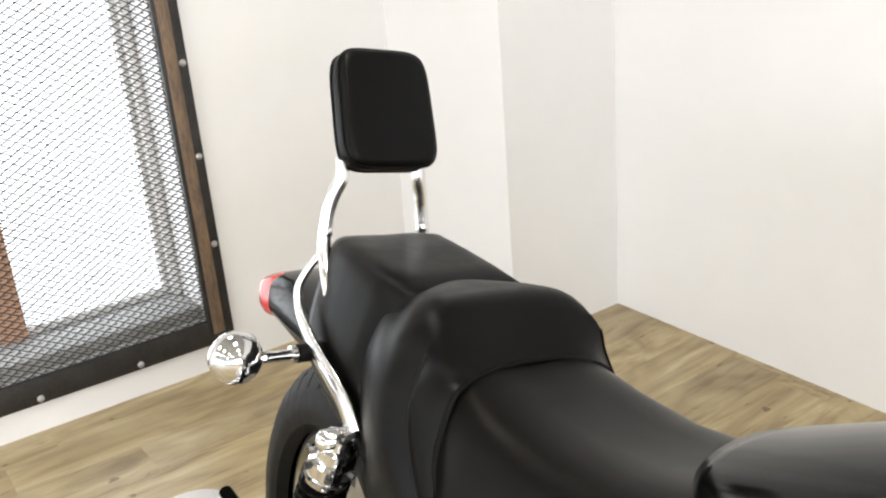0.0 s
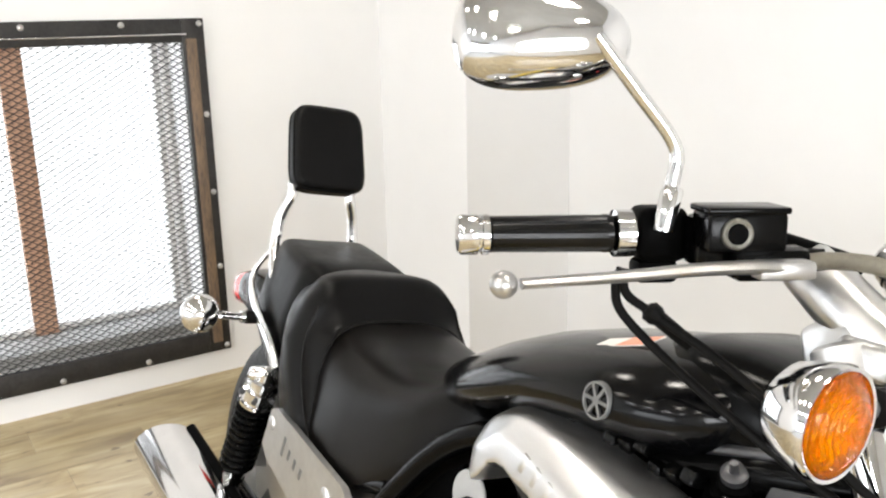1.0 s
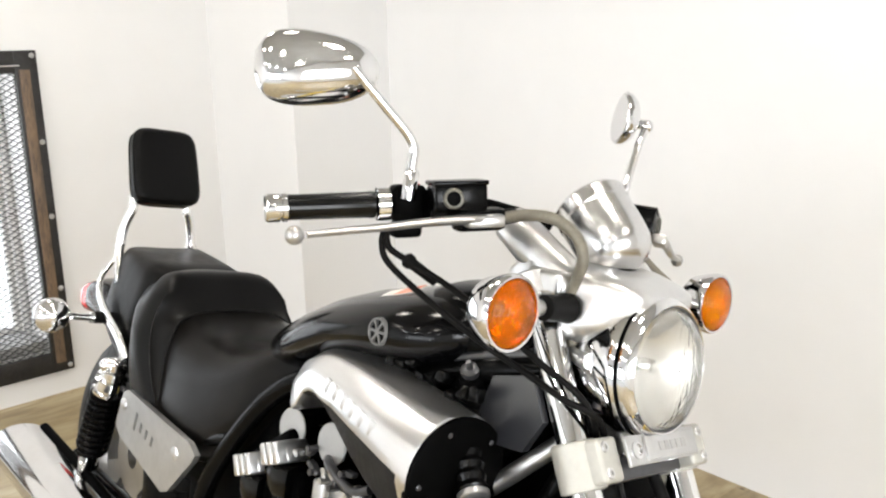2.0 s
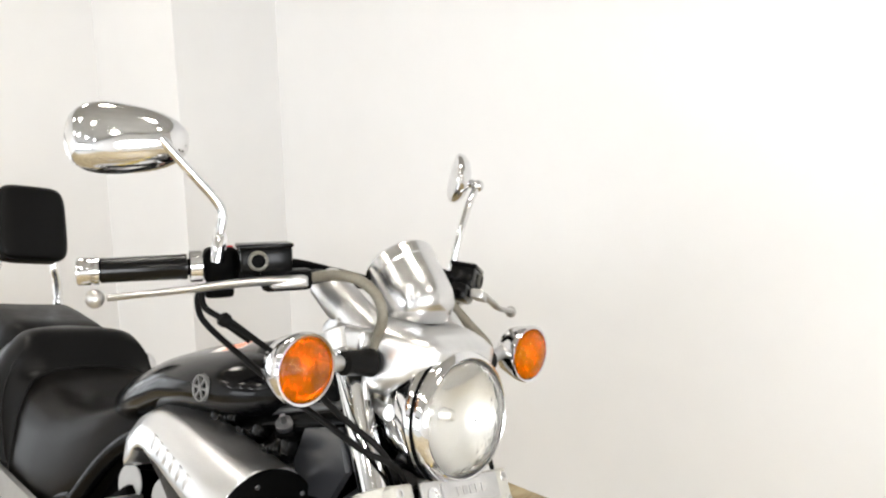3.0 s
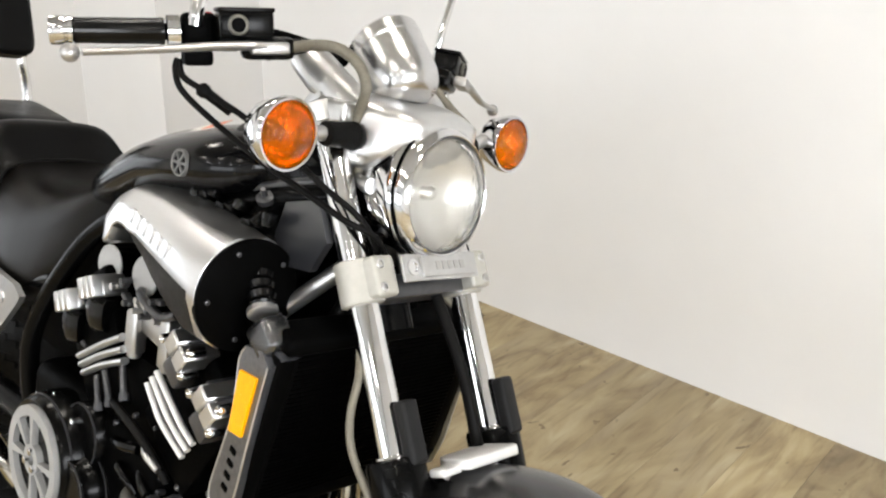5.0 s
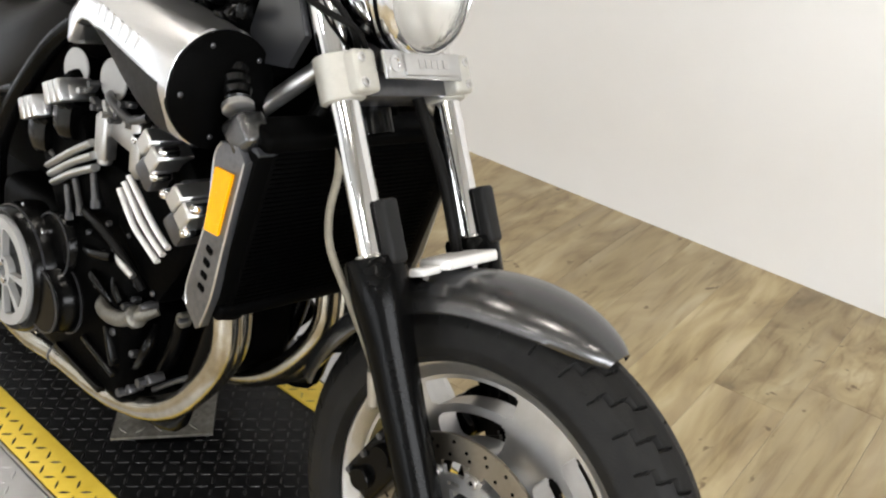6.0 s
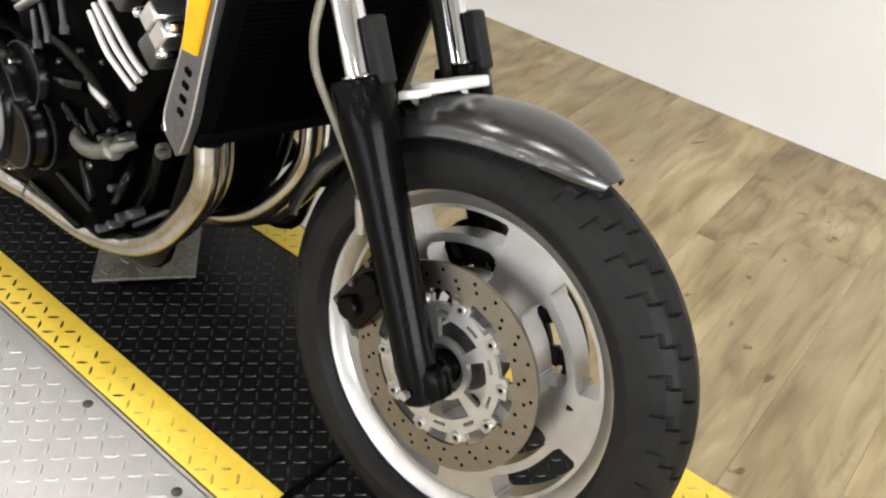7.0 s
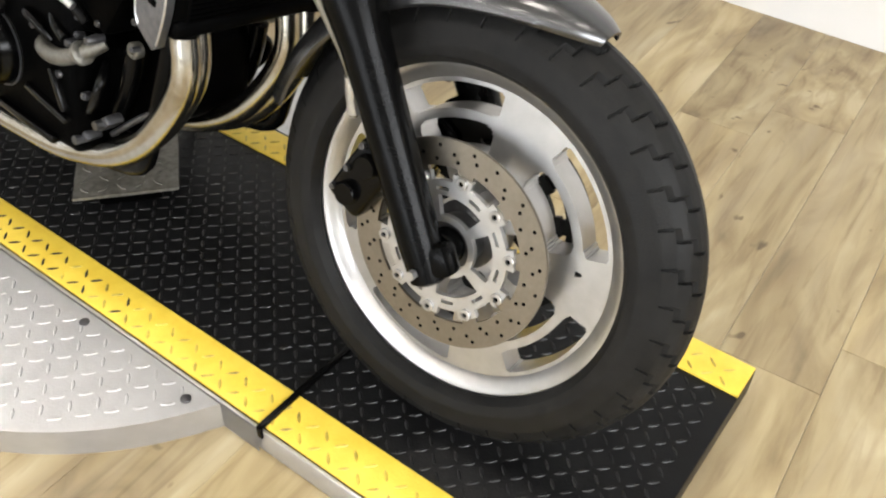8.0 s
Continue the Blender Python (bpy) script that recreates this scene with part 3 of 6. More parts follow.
# steel block under the exhaust
bm = B()
plate(bm, [(0, 0), (0.195, 0.0), (0.195, 0.2), (0, 0.2)], 0.006, pose(0, 0, 0.046))
jack = tagged(new("support_block"), "checker-plate steel block standing under the exhaust pipes", "block")
jack.matrix_world = pose(-0.075, 0.554, LIFT - 0.002, 0, 0, 47)
part("top_plate", bm, M_DROSS, jack, "tarnished checker plate")
bm = B()
treads(bm, 0.004, 0.19, 0.004, 0.19, 0.052, None, 0.034)
tagged(part("tread", bm, M_ALLOY, jack), kind="stuff")
bm = B()
box(bm, (0.0975, 0.1, 0.023), (0.12, 0.12, 0.046), bevel=0.003)
part("body", bm, M_CASE, jack)

# ---- the motorcycle: x forward from the front axle, y to its left, z up from the deck; it leans on its side stand ----
bike = tagged(new("motorcycle"), "black and chrome muscle cruiser leaning on its side stand", "motorcycle")
bike.matrix_world = Matrix.Translation((0.74, 0.58, LIFT)) @ Matrix.Rotation(radians(-4.21), 4, "Z") @ Matrix.Rotation(radians(-11.55), 4, "X")
RAKE, WR = radians(29), 0.327
U = Vector((-math.sin(RAKE), 0, math.cos(RAKE)))
NF = Vector((math.cos(RAKE), 0, math.sin(RAKE)))
AX = Vector((0, 0, WR))
A0 = AX - 0.0545 * NF
STEER = Matrix.Translation(A0) @ Matrix.Rotation(radians(3.87), 4, U) @ Matrix.Translation(-A0)


def fp(name, bm, m, parent=bike, label="", smooth=40.0):
    """A part that turns with the steering."""
    bm.transform(STEER)
    return part(name, bm, m, parent, label, smooth)


def bp(name, bm, m, parent=bike, label="", smooth=40.0):
    return part(name, bm, m, parent, label, smooth)


def leg(s, o, y):
    """A point s up the fork, o ahead of its line."""
    p = AX + U * s + NF * (o - 0.0086)
    return Vector((p.x, y, p.z))


def tyre(bm, c, R, half, r_in, grooves=True, n=1520, m=76):
    """A tyre with worn zigzag tread cuts."""
    rows = []
    for j in range(m + 1):
        t = -1 + 2 * j / m
        k = abs(t)
        y = math.copysign(half * spline([(0, 0.0), (0.15, 0.26), (0.3, 0.52), (0.45, 0.74), (0.6, 0.9), (0.78, 1.0), (0.9, 0.95), (1.0, 0.72)], k, False), t)
        drop = spline([(0, 0.0), (0.15, 0.03), (0.3, 0.11), (0.45, 0.24), (0.6, 0.42), (0.78, 0.72), (0.9, 0.9), (1.0, 1.0)], k, False)
        r = R - (R - r_in) * drop
        rows.append((t, y, r))
    rings = []
    for j, (t, y, r) in enumerate(rows):
        rg = []
        for i in range(n):
            a = 2 * math.pi * i / n
            rr = r
            if grooves and abs(t) < 0.6:
                s = abs(t) / 0.6
                ph = (i / n * 38 + (0.5 if t > 0 else 0.0)) % 1.0
                near = lambda at, w: abs((ph - at + 0.5) % 1.0 - 0.5) < w
                step = 0 if s < 0.38 else (1 if s < 0.68 else 2)
                cut_ = 0.12 < s < 0.97 and near(0.1 + 0.3 * step + 0.25 * s, 0.03)
                if cut_ or (0.33 < s < 0.43 and near(0.345, 0.17)) or (0.63 < s < 0.73 and near(0.72, 0.17)):
                    rr -= 0.006
            rg.append(bm.verts.new((c[0] + rr * math.cos(a), c[1] + y, c[2] + rr * math.sin(a))))
        rings.append(rg)
    skin(bm, rings, cap=False)


def in_arc(a, centre, half):
    return abs((a - centre + 180) % 360 - 180) < half


# front wheel
def slot(r, a, c, half, r0, r1, rc):
    """Inside a curved slot with rounded corners."""
    rm = (r0 + r1) / 2
    u = radians(abs((a - c + 180) % 360 - 180)) * rm - radians(half) * rm + rc
    v = abs(r - rm) - (r1 - r0) / 2 + rc
    return math.hypot(max(u, 0), max(v, 0)) < rc


def wheel_keep(r, a):
    return not any(slot(r, a, 36 + 72 * k, 22.5, 0.176, 0.211, 0.013) or slot(r, a, 36 + 72 * k, 22, 0.118, 0.162, 0.014) or slot(r, a, 72 * k, 24, 0.054, 0.106, 0.012) for k in range(5))


bm = B()
polar(bm, AX, -0.02, 0.02, [0.045] + [0.0525 + 0.0025 * k for k in range(65)] + [0.218], 360, wheel_keep)
for s in (1, -1):
    lathe(bm, AX + Vector((0, -0.036 * s, 0)), (0, s, 0), [(0, 0.240), (0.0015, 0.2445), (0.005, 0.2448), (0.0075, 0.2425), (0.009, 0.2385), (0.0095, 0.2345), (0.0125, 0.2335), (0.0145, 0.231), (0.0155, 0.2275), (0.021, 0.2255), (0.03, 0.2225), (0.036, 0.222), (0.036, 0.212), (0.022, 0.212), (0.014, 0.217), (0.006, 0.226), (0.0015, 0.2325), (0, 0.2365)], 120, closed=True)
fw = fp("front_wheel", bm, M_RIM, bike, "cast silver aluminium wheel with slotted spokes")
bm = B()
lathe(bm, AX + Vector((0, -0.06, 0)), (0, 1, 0), [(0, 0.02), (0, 0.034), (0.03, 0.036), (0.04, 0.05), (0.08, 0.05), (0.09, 0.036), (0.12, 0.034), (0.12, 0.02)], 40)
fp("hub", bm, M_GREYP, fw, "dark wheel hub")
bm = B()
tyre(bm, AX, WR, 0.056, 0.238)
fp("tyre", bm, M_TYRE, fw, "worn black tyre with zigzag tread", 25)
bm = B()
cyl(bm, AX + Vector((0, -0.119, 0)), AX + Vector((0, 0.119, 0)), 0.01, n=20)
cyl(bm, AX + Vector((0, -0.062, 0)), AX + Vector((0, -0.085, 0)), 0.026, 0.022, n=24)
fp("axle", bm, M_LEG, fw)
bm = B()
cyl(bm, AX + Vector((0.19, -0.01, 0.02)), AX + Vector((0.165, -0.02, 0.018)), 0.004, n=10)
fp("valve_stem", bm, M_RUBBER, fw)


for s in (-1, 1):
    bm = B()
    y = 0.066 * s
    polar(bm, AX, y - 0.0025, y + 0.0025, [0.105, 0.112, 0.149], 180, lambda r, a: r > 0.112 or any(in_arc(a, 14 + 36 * k, 7) for k in range(10)))
    # the left disc and its carrier are coloured dark for the shade there
    bd = fp("brake_disc", bm, M_DISC if s < 0 else M_DISC_SHADED, bike, "drilled steel brake disc on a silver carrier" if s < 0 else "far-side brake disc, its shade put into a near-black colour")
    bm = B()
    polar(bm, AX, y - 0.005, y + 0.003, [0.036, 0.045, 0.073, 0.0795, 0.0845, 0.0935, 0.1045], 240, lambda r, a: not (0.045 < r < 0.073 and any(in_arc(a, 10 + 72 * k, 28) for k in range(5))) and not (0.0795 < r < 0.0845 and any(in_arc(a, 32 + 36 * k, 7) for k in range(10))) and (r < 0.0935 or any(in_arc(a, 14 + 36 * k, 8.5) for k in range(10))))
    fp("carrier", bm, M_CAST if s < 0 else M_DISC_SHADED, bd, "silver disc carrier with slots" if s < 0 else "")
    for k in range(10):
        bm = B()
        a = radians(14 + 36 * k)
        p = AX + Vector((0.0975 * math.cos(a), y, 0.0975 * math.sin(a)))
        lathe(bm, p, (0, s, 0), [(0, 0.0085), (0.0085, 0.0085), (0.0095, 0.0075), (0.0095, 0.004), (0.0065, 0.0035), (0.0065, 0.001)], 14)
        fp("rivet", bm, M_RIM, bd)
    bm = B()
    for k in range(10):
        a = radians(14 + 36 * k)
        p = AX + Vector((0.0975 * math.cos(a), y + 0.0062 * s, 0.0975 * math.sin(a)))
        cyl(bm, p, p + Vector((0, 0.001 * s, 0)), 0.0036, n=10)
    for k in range(60):
        a = radians(6 * k + (3 if k % 2 else 0))
        r = (0.121, 0.130, 0.1395)[k % 3]
        p = AX + Vector((r * math.cos(a), y + 0.0026 * s, r * math.sin(a)))
        cyl(bm, p, p + Vector((0, 0.0003 * s, 0)), 0.0028, n=8)
    tagged(fp("drilling", bm, M_DULL, bd), kind="stuff")
    # caliper
    bm = B()
    cp = AX + Vector((-0.128, 0.075 * s, 0.058))
    rot = Matrix.Rotation(radians(-62), 4, "Y")
    box(bm, cp, (0.115, 0.062, 0.062), rot, 0.012, 3)
    for q in (-0.028, 0.028):
        pc = cp + rot @ Vector((q, 0.02 * s, 0))
        cyl(bm, pc, pc + Vector((0, 0.022 * s, 0)), 0.019, 0.017, 20, 0.002)
    box(bm, cp + rot @ Vector((0.065, 0.0, 0.012)), (0.03, 0.03, 0.025), rot, 0.006)
    ca = fp("brake_caliper", bm, M_BLACK, bike, "black four-piston brake caliper")
    for q in (-0.04, 0.0, 0.045):
        bm = B()
        pc = cp + rot @ Vector((q, 0.028 * s, 0.022))
        cyl(bm, pc, pc + Vector((0, 0.008 * s, 0)), 0.005, n=6)
        fp("bolt", bm, M_GREYP, ca)
    # fork leg
    bm = B()
    y = 0.1075 * s
    d = U
    prof = [(-0.035, 0.018), (-0.03, 0.026), (0.02, 0.029), (0.06, 0.029), (0.20, 0.0305), (0.28, 0.033), (0.33, 0.039), (0.385, 0.0405), (0.392, 0.038), (0.394, 0.024)]
    lathe(bm, leg(0, 0, y), d, prof, 32)
    box(bm, leg(-0.005, 0.02, y), (0.05, 0.035, 0.045), Matrix.Rotation(-RAKE, 4, "Y"), 0.01)
    box(bm, leg(0.345, -0.005, y * 0.78), (0.035, 0.04, 0.05), Matrix.Rotation(-RAKE, 4, "Y"), 0.006)
    lower = fp("fork_lower", bm, M_LEG, bike, "gloss black fork lower leg")
    bm = B()
    lathe(bm, leg(0.388, 0, y), d, [(0, 0.026), (0.004, 0.0275), (0.008, 0.026), (0.009, 0.022)], 28)
    fp("dust_seal", bm, M_CHROME, lower)
    bm = B()
    pb = leg(-0.012, 0.0, y * 1.27)
    cyl(bm, pb, pb + Vector((0, 0.009 * s, 0)), 0.0065, n=6)
    fp("pinch_bolt", bm, M_CAST, lower)
    bm = B()
    cyl(bm, leg(0.37, 0, y), leg(0.875, 0, y), 0.0215, n=32)
    fp("fork_tube", bm, M_TUBE, bike, "polished chrome fork tube")
    bm = B()
    pc = leg(0.421, 0.034, y * 1.0 + 0.004)
    box(bm, pc, (0.022, 0.03, 0.084), Matrix.Rotation(-RAKE, 4, "Y"), 0.006, 3)
    fp("fork_protector", bm, M_GUARD, bike, "matt black plastic fork protector")
    # lower yoke clamp
    bm = B()
    lathe(bm, leg(0.595, 0, y), d, [(0, 0.026), (0.002, 0.03), (0.06, 0.03), (0.062, 0.026)], 32)
    box(bm, leg(0.627, 0.026, y * 0.94), (0.042, 0.04, 0.056), Matrix.Rotation(-RAKE, 4, "Y"), 0.006, 3)
    cl = fp("fork_clamp", bm, M_CREAM, bike, "yellowed alloy lower fork clamp")
    for q in (0.611, 0.643):
        bm = B()
        pb = leg(q, 0.0445, y * 1.02)
        lathe(bm, pb, NF, [(0, 0.007), (0.0035, 0.007), (0.0045, 0.006), (0.0045, 0.0035), (0.0025, 0.003), (0.0025, 0.001)], 16)
        fp("bolt", bm, M_CAST, cl)

# bridge with its plate between the clamps
bm = B()
box(bm, leg(0.615, -0.005, 0), (0.06, 0.17, 0.035), Matrix.Rotation(-RAKE, 4, "Y"), 0.006)
fp("lower_yoke", bm, M_GREYP, bike)
bm = B()
rot = Matrix.Rotation(-RAKE, 4, "Y")
box(bm, leg(0.632, 0.056, 0.0), (0.006, 0.16, 0.038), rot, 0.002)
box(bm, leg(0.632, 0.061, 0.012), (0.006, 0.115, 0.03), rot, 0.002)
np_ = fp("name_plate", bm, M_CAST, bike, "silver embossed plate across the fork")
bm = B()
for k in range(5):
    box(bm, leg(0.632, 0.0645, -0.014 + 0.013 * k), (0.0015, 0.009, 0.012), rot)
tagged(fp("lettering", bm, M_ENGRAVE, np_), kind="stuff")
bm = B()
lathe(bm, leg(0.632, 0.059, -0.062), NF, [(0, 0.011), (0.003, 0.011), (0.004, 0.007), (0.002, 0.006), (0.002, 0.001)], 20)
fp("rivet", bm, M_CHROME, np_)

# front mudguard and its brace
bm = B()
rows = []
NSEC = 44
for i in range(NSEC + 1):
    t = i / NSEC
    a = radians(68.5 + (164 - 68.5) * t)
    wd = 0.082 * (0.3 + 0.7 * min(1.0, math.sin(min(1.0, t / 0.3) * math.pi / 2) ** 0.75)) * (1 - 0.18 * max(0.0, (t - 0.8) / 0.2) ** 2)
    drop = 0.014 + 0.03 * (1 - math.exp(-8 * t))
    rc = 0.357 - 0.012 * math.exp(-14 * t) + 0.006 * max(0.0, (t - 0.8) / 0.2) ** 2
    rows.append((a, wd, drop, rc))
outer, inner = [], []
for a, wd, drop, rc in rows:
    o, n_ = [], []
    for j in range(15):
        s = -1 + 2 * j / 14
        y = wd * math.sin(s * math.pi / 2)
        dr = drop * (1 - math.cos(s * math.pi / 2))
        o.append(bm.verts.new((AX.x + (rc - dr) * math.cos(a), y, AX.z + (rc - dr) * math.sin(a))))
        n_.append(bm.verts.new((AX.x + (rc - dr - 0.004) * math.cos(a), y * 0.96, AX.z + (rc - dr - 0.004) * math.sin(a))))
    outer.append(o)
    inner.append(n_)
for g, flip in ((outer, False), (inner, True)):
    for a, b in zip(g, g[1:]):
        for j in range(14):
            f = (a[j], a[j + 1], b[j + 1], b[j])
            bm.faces.new(f if not flip else tuple(reversed(f)))
for a, b, c, d in zip(outer, outer[1:], inner, inner[1:]):
    bm.faces.new((a[0], b[0], d[0], c[0]))
    bm.faces.new((b[-1], a[-1], c[-1], d[-1]))
for g in (0, -1):
    for j in range(14):
        f = (outer[g][j], outer[g][j + 1], inner[g][j + 1], inner[g][j])
        bm.faces.new(f if g else tuple(reversed(f)))
fp("front_mudguard", bm, M_FENDER, bike, "satin dark grey-black front mudguard")
bm = B()
fa = radians(113)
fn, ft_ = Vector((math.cos(fa), 0, math.sin(fa))), Vector((-math.sin(fa), 0, math.cos(fa)))
fm = Matrix(((0, ft_.x, fn.x, 0), (1, 0, 0, 0), (0, ft_.z, fn.z, 0), (0, 0, 0, 1)))
plate(bm, [(-0.05, -0.03), (0.05, -0.036), (0.057, -0.028), (0.057, 0.022), (0.046, 0.034), (-0.036, 0.034), (-0.05, 0.018)], 0.015, Matrix.Translation(AX + fn * 0.361) @ fm)
plate(bm, [(-0.084, -0.014), (-0.048, -0.014), (-0.048, 0.014), (-0.084, 0.014)], 0.011, Matrix.Translation(AX + fn * 0.358) @ fm)
bmesh.ops.recalc_face_normals(bm, faces=bm.faces)
bmesh.ops.bevel(bm, geom=bm.edges[:], offset=0.0032, segments=2, profile=0.5, affect="EDGES")
fp("fork_brace", bm, M_BRIGHT, bike, "silver cast fork brace over the mudguard")
for y in (-0.055, 0.055):
    bm = B()
    p = leg(0.352, 0.018, y)
    cyl(bm, p, p + NF * 0.016 + Vector((0, 0, 0.004)), 0.008, n=8)
    fp("brace_bolt", bm, M_CHROME, bike)

# headlight
HC = Vector((-0.285, 0, 1.0))
HD = Vector((0.985, 0, 0.1)).normalized()
bm = B()
lathe(bm, HC, HD, [(-0.155, 0.012), (-0.15, 0.03), (-0.125, 0.062), (-0.09, 0.083), (-0.05, 0.094), (-0.022, 0.097), (-0.01, 0.0965), (-0.007, 0.094), (-0.004, 0.0945), (0.004, 0.0925), (0.01, 0.088), (0.0135, 0.0835), (0.0125, 0.082), (0.0, 0.0815), (-0.02, 0.081), (-0.06, 0.072), (-0.1, 0.043), (-0.12, 0.012)], 72, closed=True)
hl = fp("headlight", bm, M_CHROME, bike, "round chrome headlight with a clear lens")
bm = B()
lathe(bm, HC, HD, [(-0.0095, 0.0935), (-0.0095, 0.0957), (-0.0045, 0.0957), (-0.0045, 0.0935)], 72, closed=True)
fp("seam", bm, M_DULL, hl)
bm = B()
lathe(bm, HC, HD, [(0.004, 0.0816), (0.0105, 0.0816), (0.0105, 0.0796), (0.004, 0.0796)], 72, closed=True)
fp("gasket", bm, M_GREYP, hl)
bm = B()
lathe(bm, HC, HD, [(0.008, 0.0798), (0.0145, 0.0765), (0.021, 0.06), (0.026, 0.032), (0.027, 0.002), (0.023, 0.002), (0.022, 0.031), (0.017, 0.058), (0.0105, 0.0735), (0.003, 0.0794)], 72, closed=True)
fp("lens", bm, M_LENS, hl, "clear moulded glass lens")
bm = B()
lathe(bm, HC, HD, [(-0.041, 0.002), (-0.04, 0.02), (-0.03, 0.05), (-0.014, 0.07), (-0.002, 0.079), (-0.004, 0.0805), (-0.018, 0.0725), (-0.034, 0.052), (-0.044, 0.02), (-0.045, 0.002)], 48)
fp("reflector", bm, M_BOWL, hl)
bm = B()
lathe(bm, HC + HD * -0.04, HD, [(0, 0.009), (0.022, 0.009), (0.027, 0.006), (0.028, 0.001)], 16)
fp("bulb_shield", bm, M_BOWL, hl)
bm = B()
for y in (-0.09, 0.09):
    tube(bm, [(-0.33, y * 1.05, 1.0), (-0.36, y * 0.9, 1.0), (-0.4, y * 0.6, 1.02)], 0.011, 10)
    fp("headlight_ear", bm, M_CAST, bike)
    bm = B()
box(bm, (-0.345, 0.0, 0.91), (0.05, 0.07, 0.05), Matrix.Rotation(-RAKE, 4, "Y"), 0.01)
tube(bm, [(-0.31, -0.03, 0.915), (-0.30, -0.03, 0.89), (-0.3, -0.03, 0.868)], 0.012, 10)
fp("headlight_bracket", bm, M_CAST, bike)

# top yoke cowl, risers and instrument
bm = B()
loft(bm, [(-0.47, 0, 1.045, 0.075, 0.02), (-0.44, 0, 1.056, 0.098, 0.046), (-0.4, 0, 1.063, 0.104, 0.057), (-0.36, 0, 1.064, 0.099, 0.053), (-0.325, 0, 1.07, 0.086, 0.04), (-0.3, 0, 1.08, 0.07, 0.022), (-0.29, 0, 1.082, 0.05, 0.01)], 56, 4.4)
fp("top_cowl", bm, M_SATIN, bike, "polished aluminium cowl over the headlight")
for s in (-1, 1):
    bm = B()
    rot = Matrix.Rotation(radians(18 * s), 4, "Z") @ Matrix.Rotation(radians(-32), 4, "Y")
    lathe(bm, (-0.51, 0.092 * s, 1.158), (0.115, -0.008 * s, -0.068), [(0, 0.012), (0.003, 0.022), (0.012, 0.027), (0.05, 0.029), (0.11, 0.03), (0.135, 0.027), (0.14, 0.02)], 32)
    box(bm, (-0.445, 0.085 * s, 1.09), (0.07, 0.055, 0.05), rot, 0.012, 3)
    fp("handlebar_riser", bm, M_SATIN, bike, "polished aluminium handlebar riser")
    bm = B()
    box(bm, (-0.405, 0.1 * s, 1.088), (0.06, 0.05, 0.034), None, 0.008, 3)
    lathe(bm, leg(0.85, 0, 0.1075 * s), U, [(0, 0.03), (0.028, 0.03), (0.032, 0.025), (0.034, 0.012)], 24)
    fp("fork_cap", bm, M_SATIN, bike, "polished top clamp")
GA = Vector((-0.73, 0, 0.68)).normalized()
GC = Vector((-0.37, -0.009, 1.131))
GZ = 1.118  # the drum stands cut off flat on its rubber base
bm = B()
lathe(bm, GC, GA, [(-0.02, 0.002), (-0.019, 0.02), (-0.013, 0.035), (-0.003, 0.0448), (0.012, 0.0502), (0.034, 0.0522), (0.072, 0.0526), (0.074, 0.054), (0.092, 0.054), (0.096, 0.0505), (0.095, 0.0455), (0.088, 0.0435), (0.088, 0.002)], 56)
cutg = bmesh.ops.bisect_plane(bm, geom=bm.verts[:] + bm.edges[:] + bm.faces[:], plane_co=(0, 0, GZ), plane_no=(0, 0, 1), clear_inner=True)
base_ring = [e for e in cutg["geom_cut"] if isinstance(e, bmesh.types.BMEdge)]
bmesh.ops.edgenet_fill(bm, edges=base_ring)
gx = [v.co.x for e in base_ring for v in e.verts]
gc, gr = (min(gx) + max(gx)) / 2, (max(gx) - min(gx)) / 2
ga = fp("speedometer", bm, M_SOFT, bike, "chrome drum speedometer housing on a black rubber base", 30)
bm = B()
skin(bm, [ring(bm, (gc, GC.y, z), Vector((1, 0, 0)), Vector((0, 1, 0)), gr * k, 0.043 * k, 40) for z, k in ((GZ - 0.014, 0.97), (GZ - 0.003, 1.0), (GZ - 0.001, 0.96))])
fp("rubber_base", bm, M_RUBBER, ga, "black rubber base")
bm = B()
lathe(bm, GC, GA, [(0.0885, 0.0425), (0.089, 0.041), (0.089, 0.002)], 40)
fp("dial", bm, M_DULL, ga)

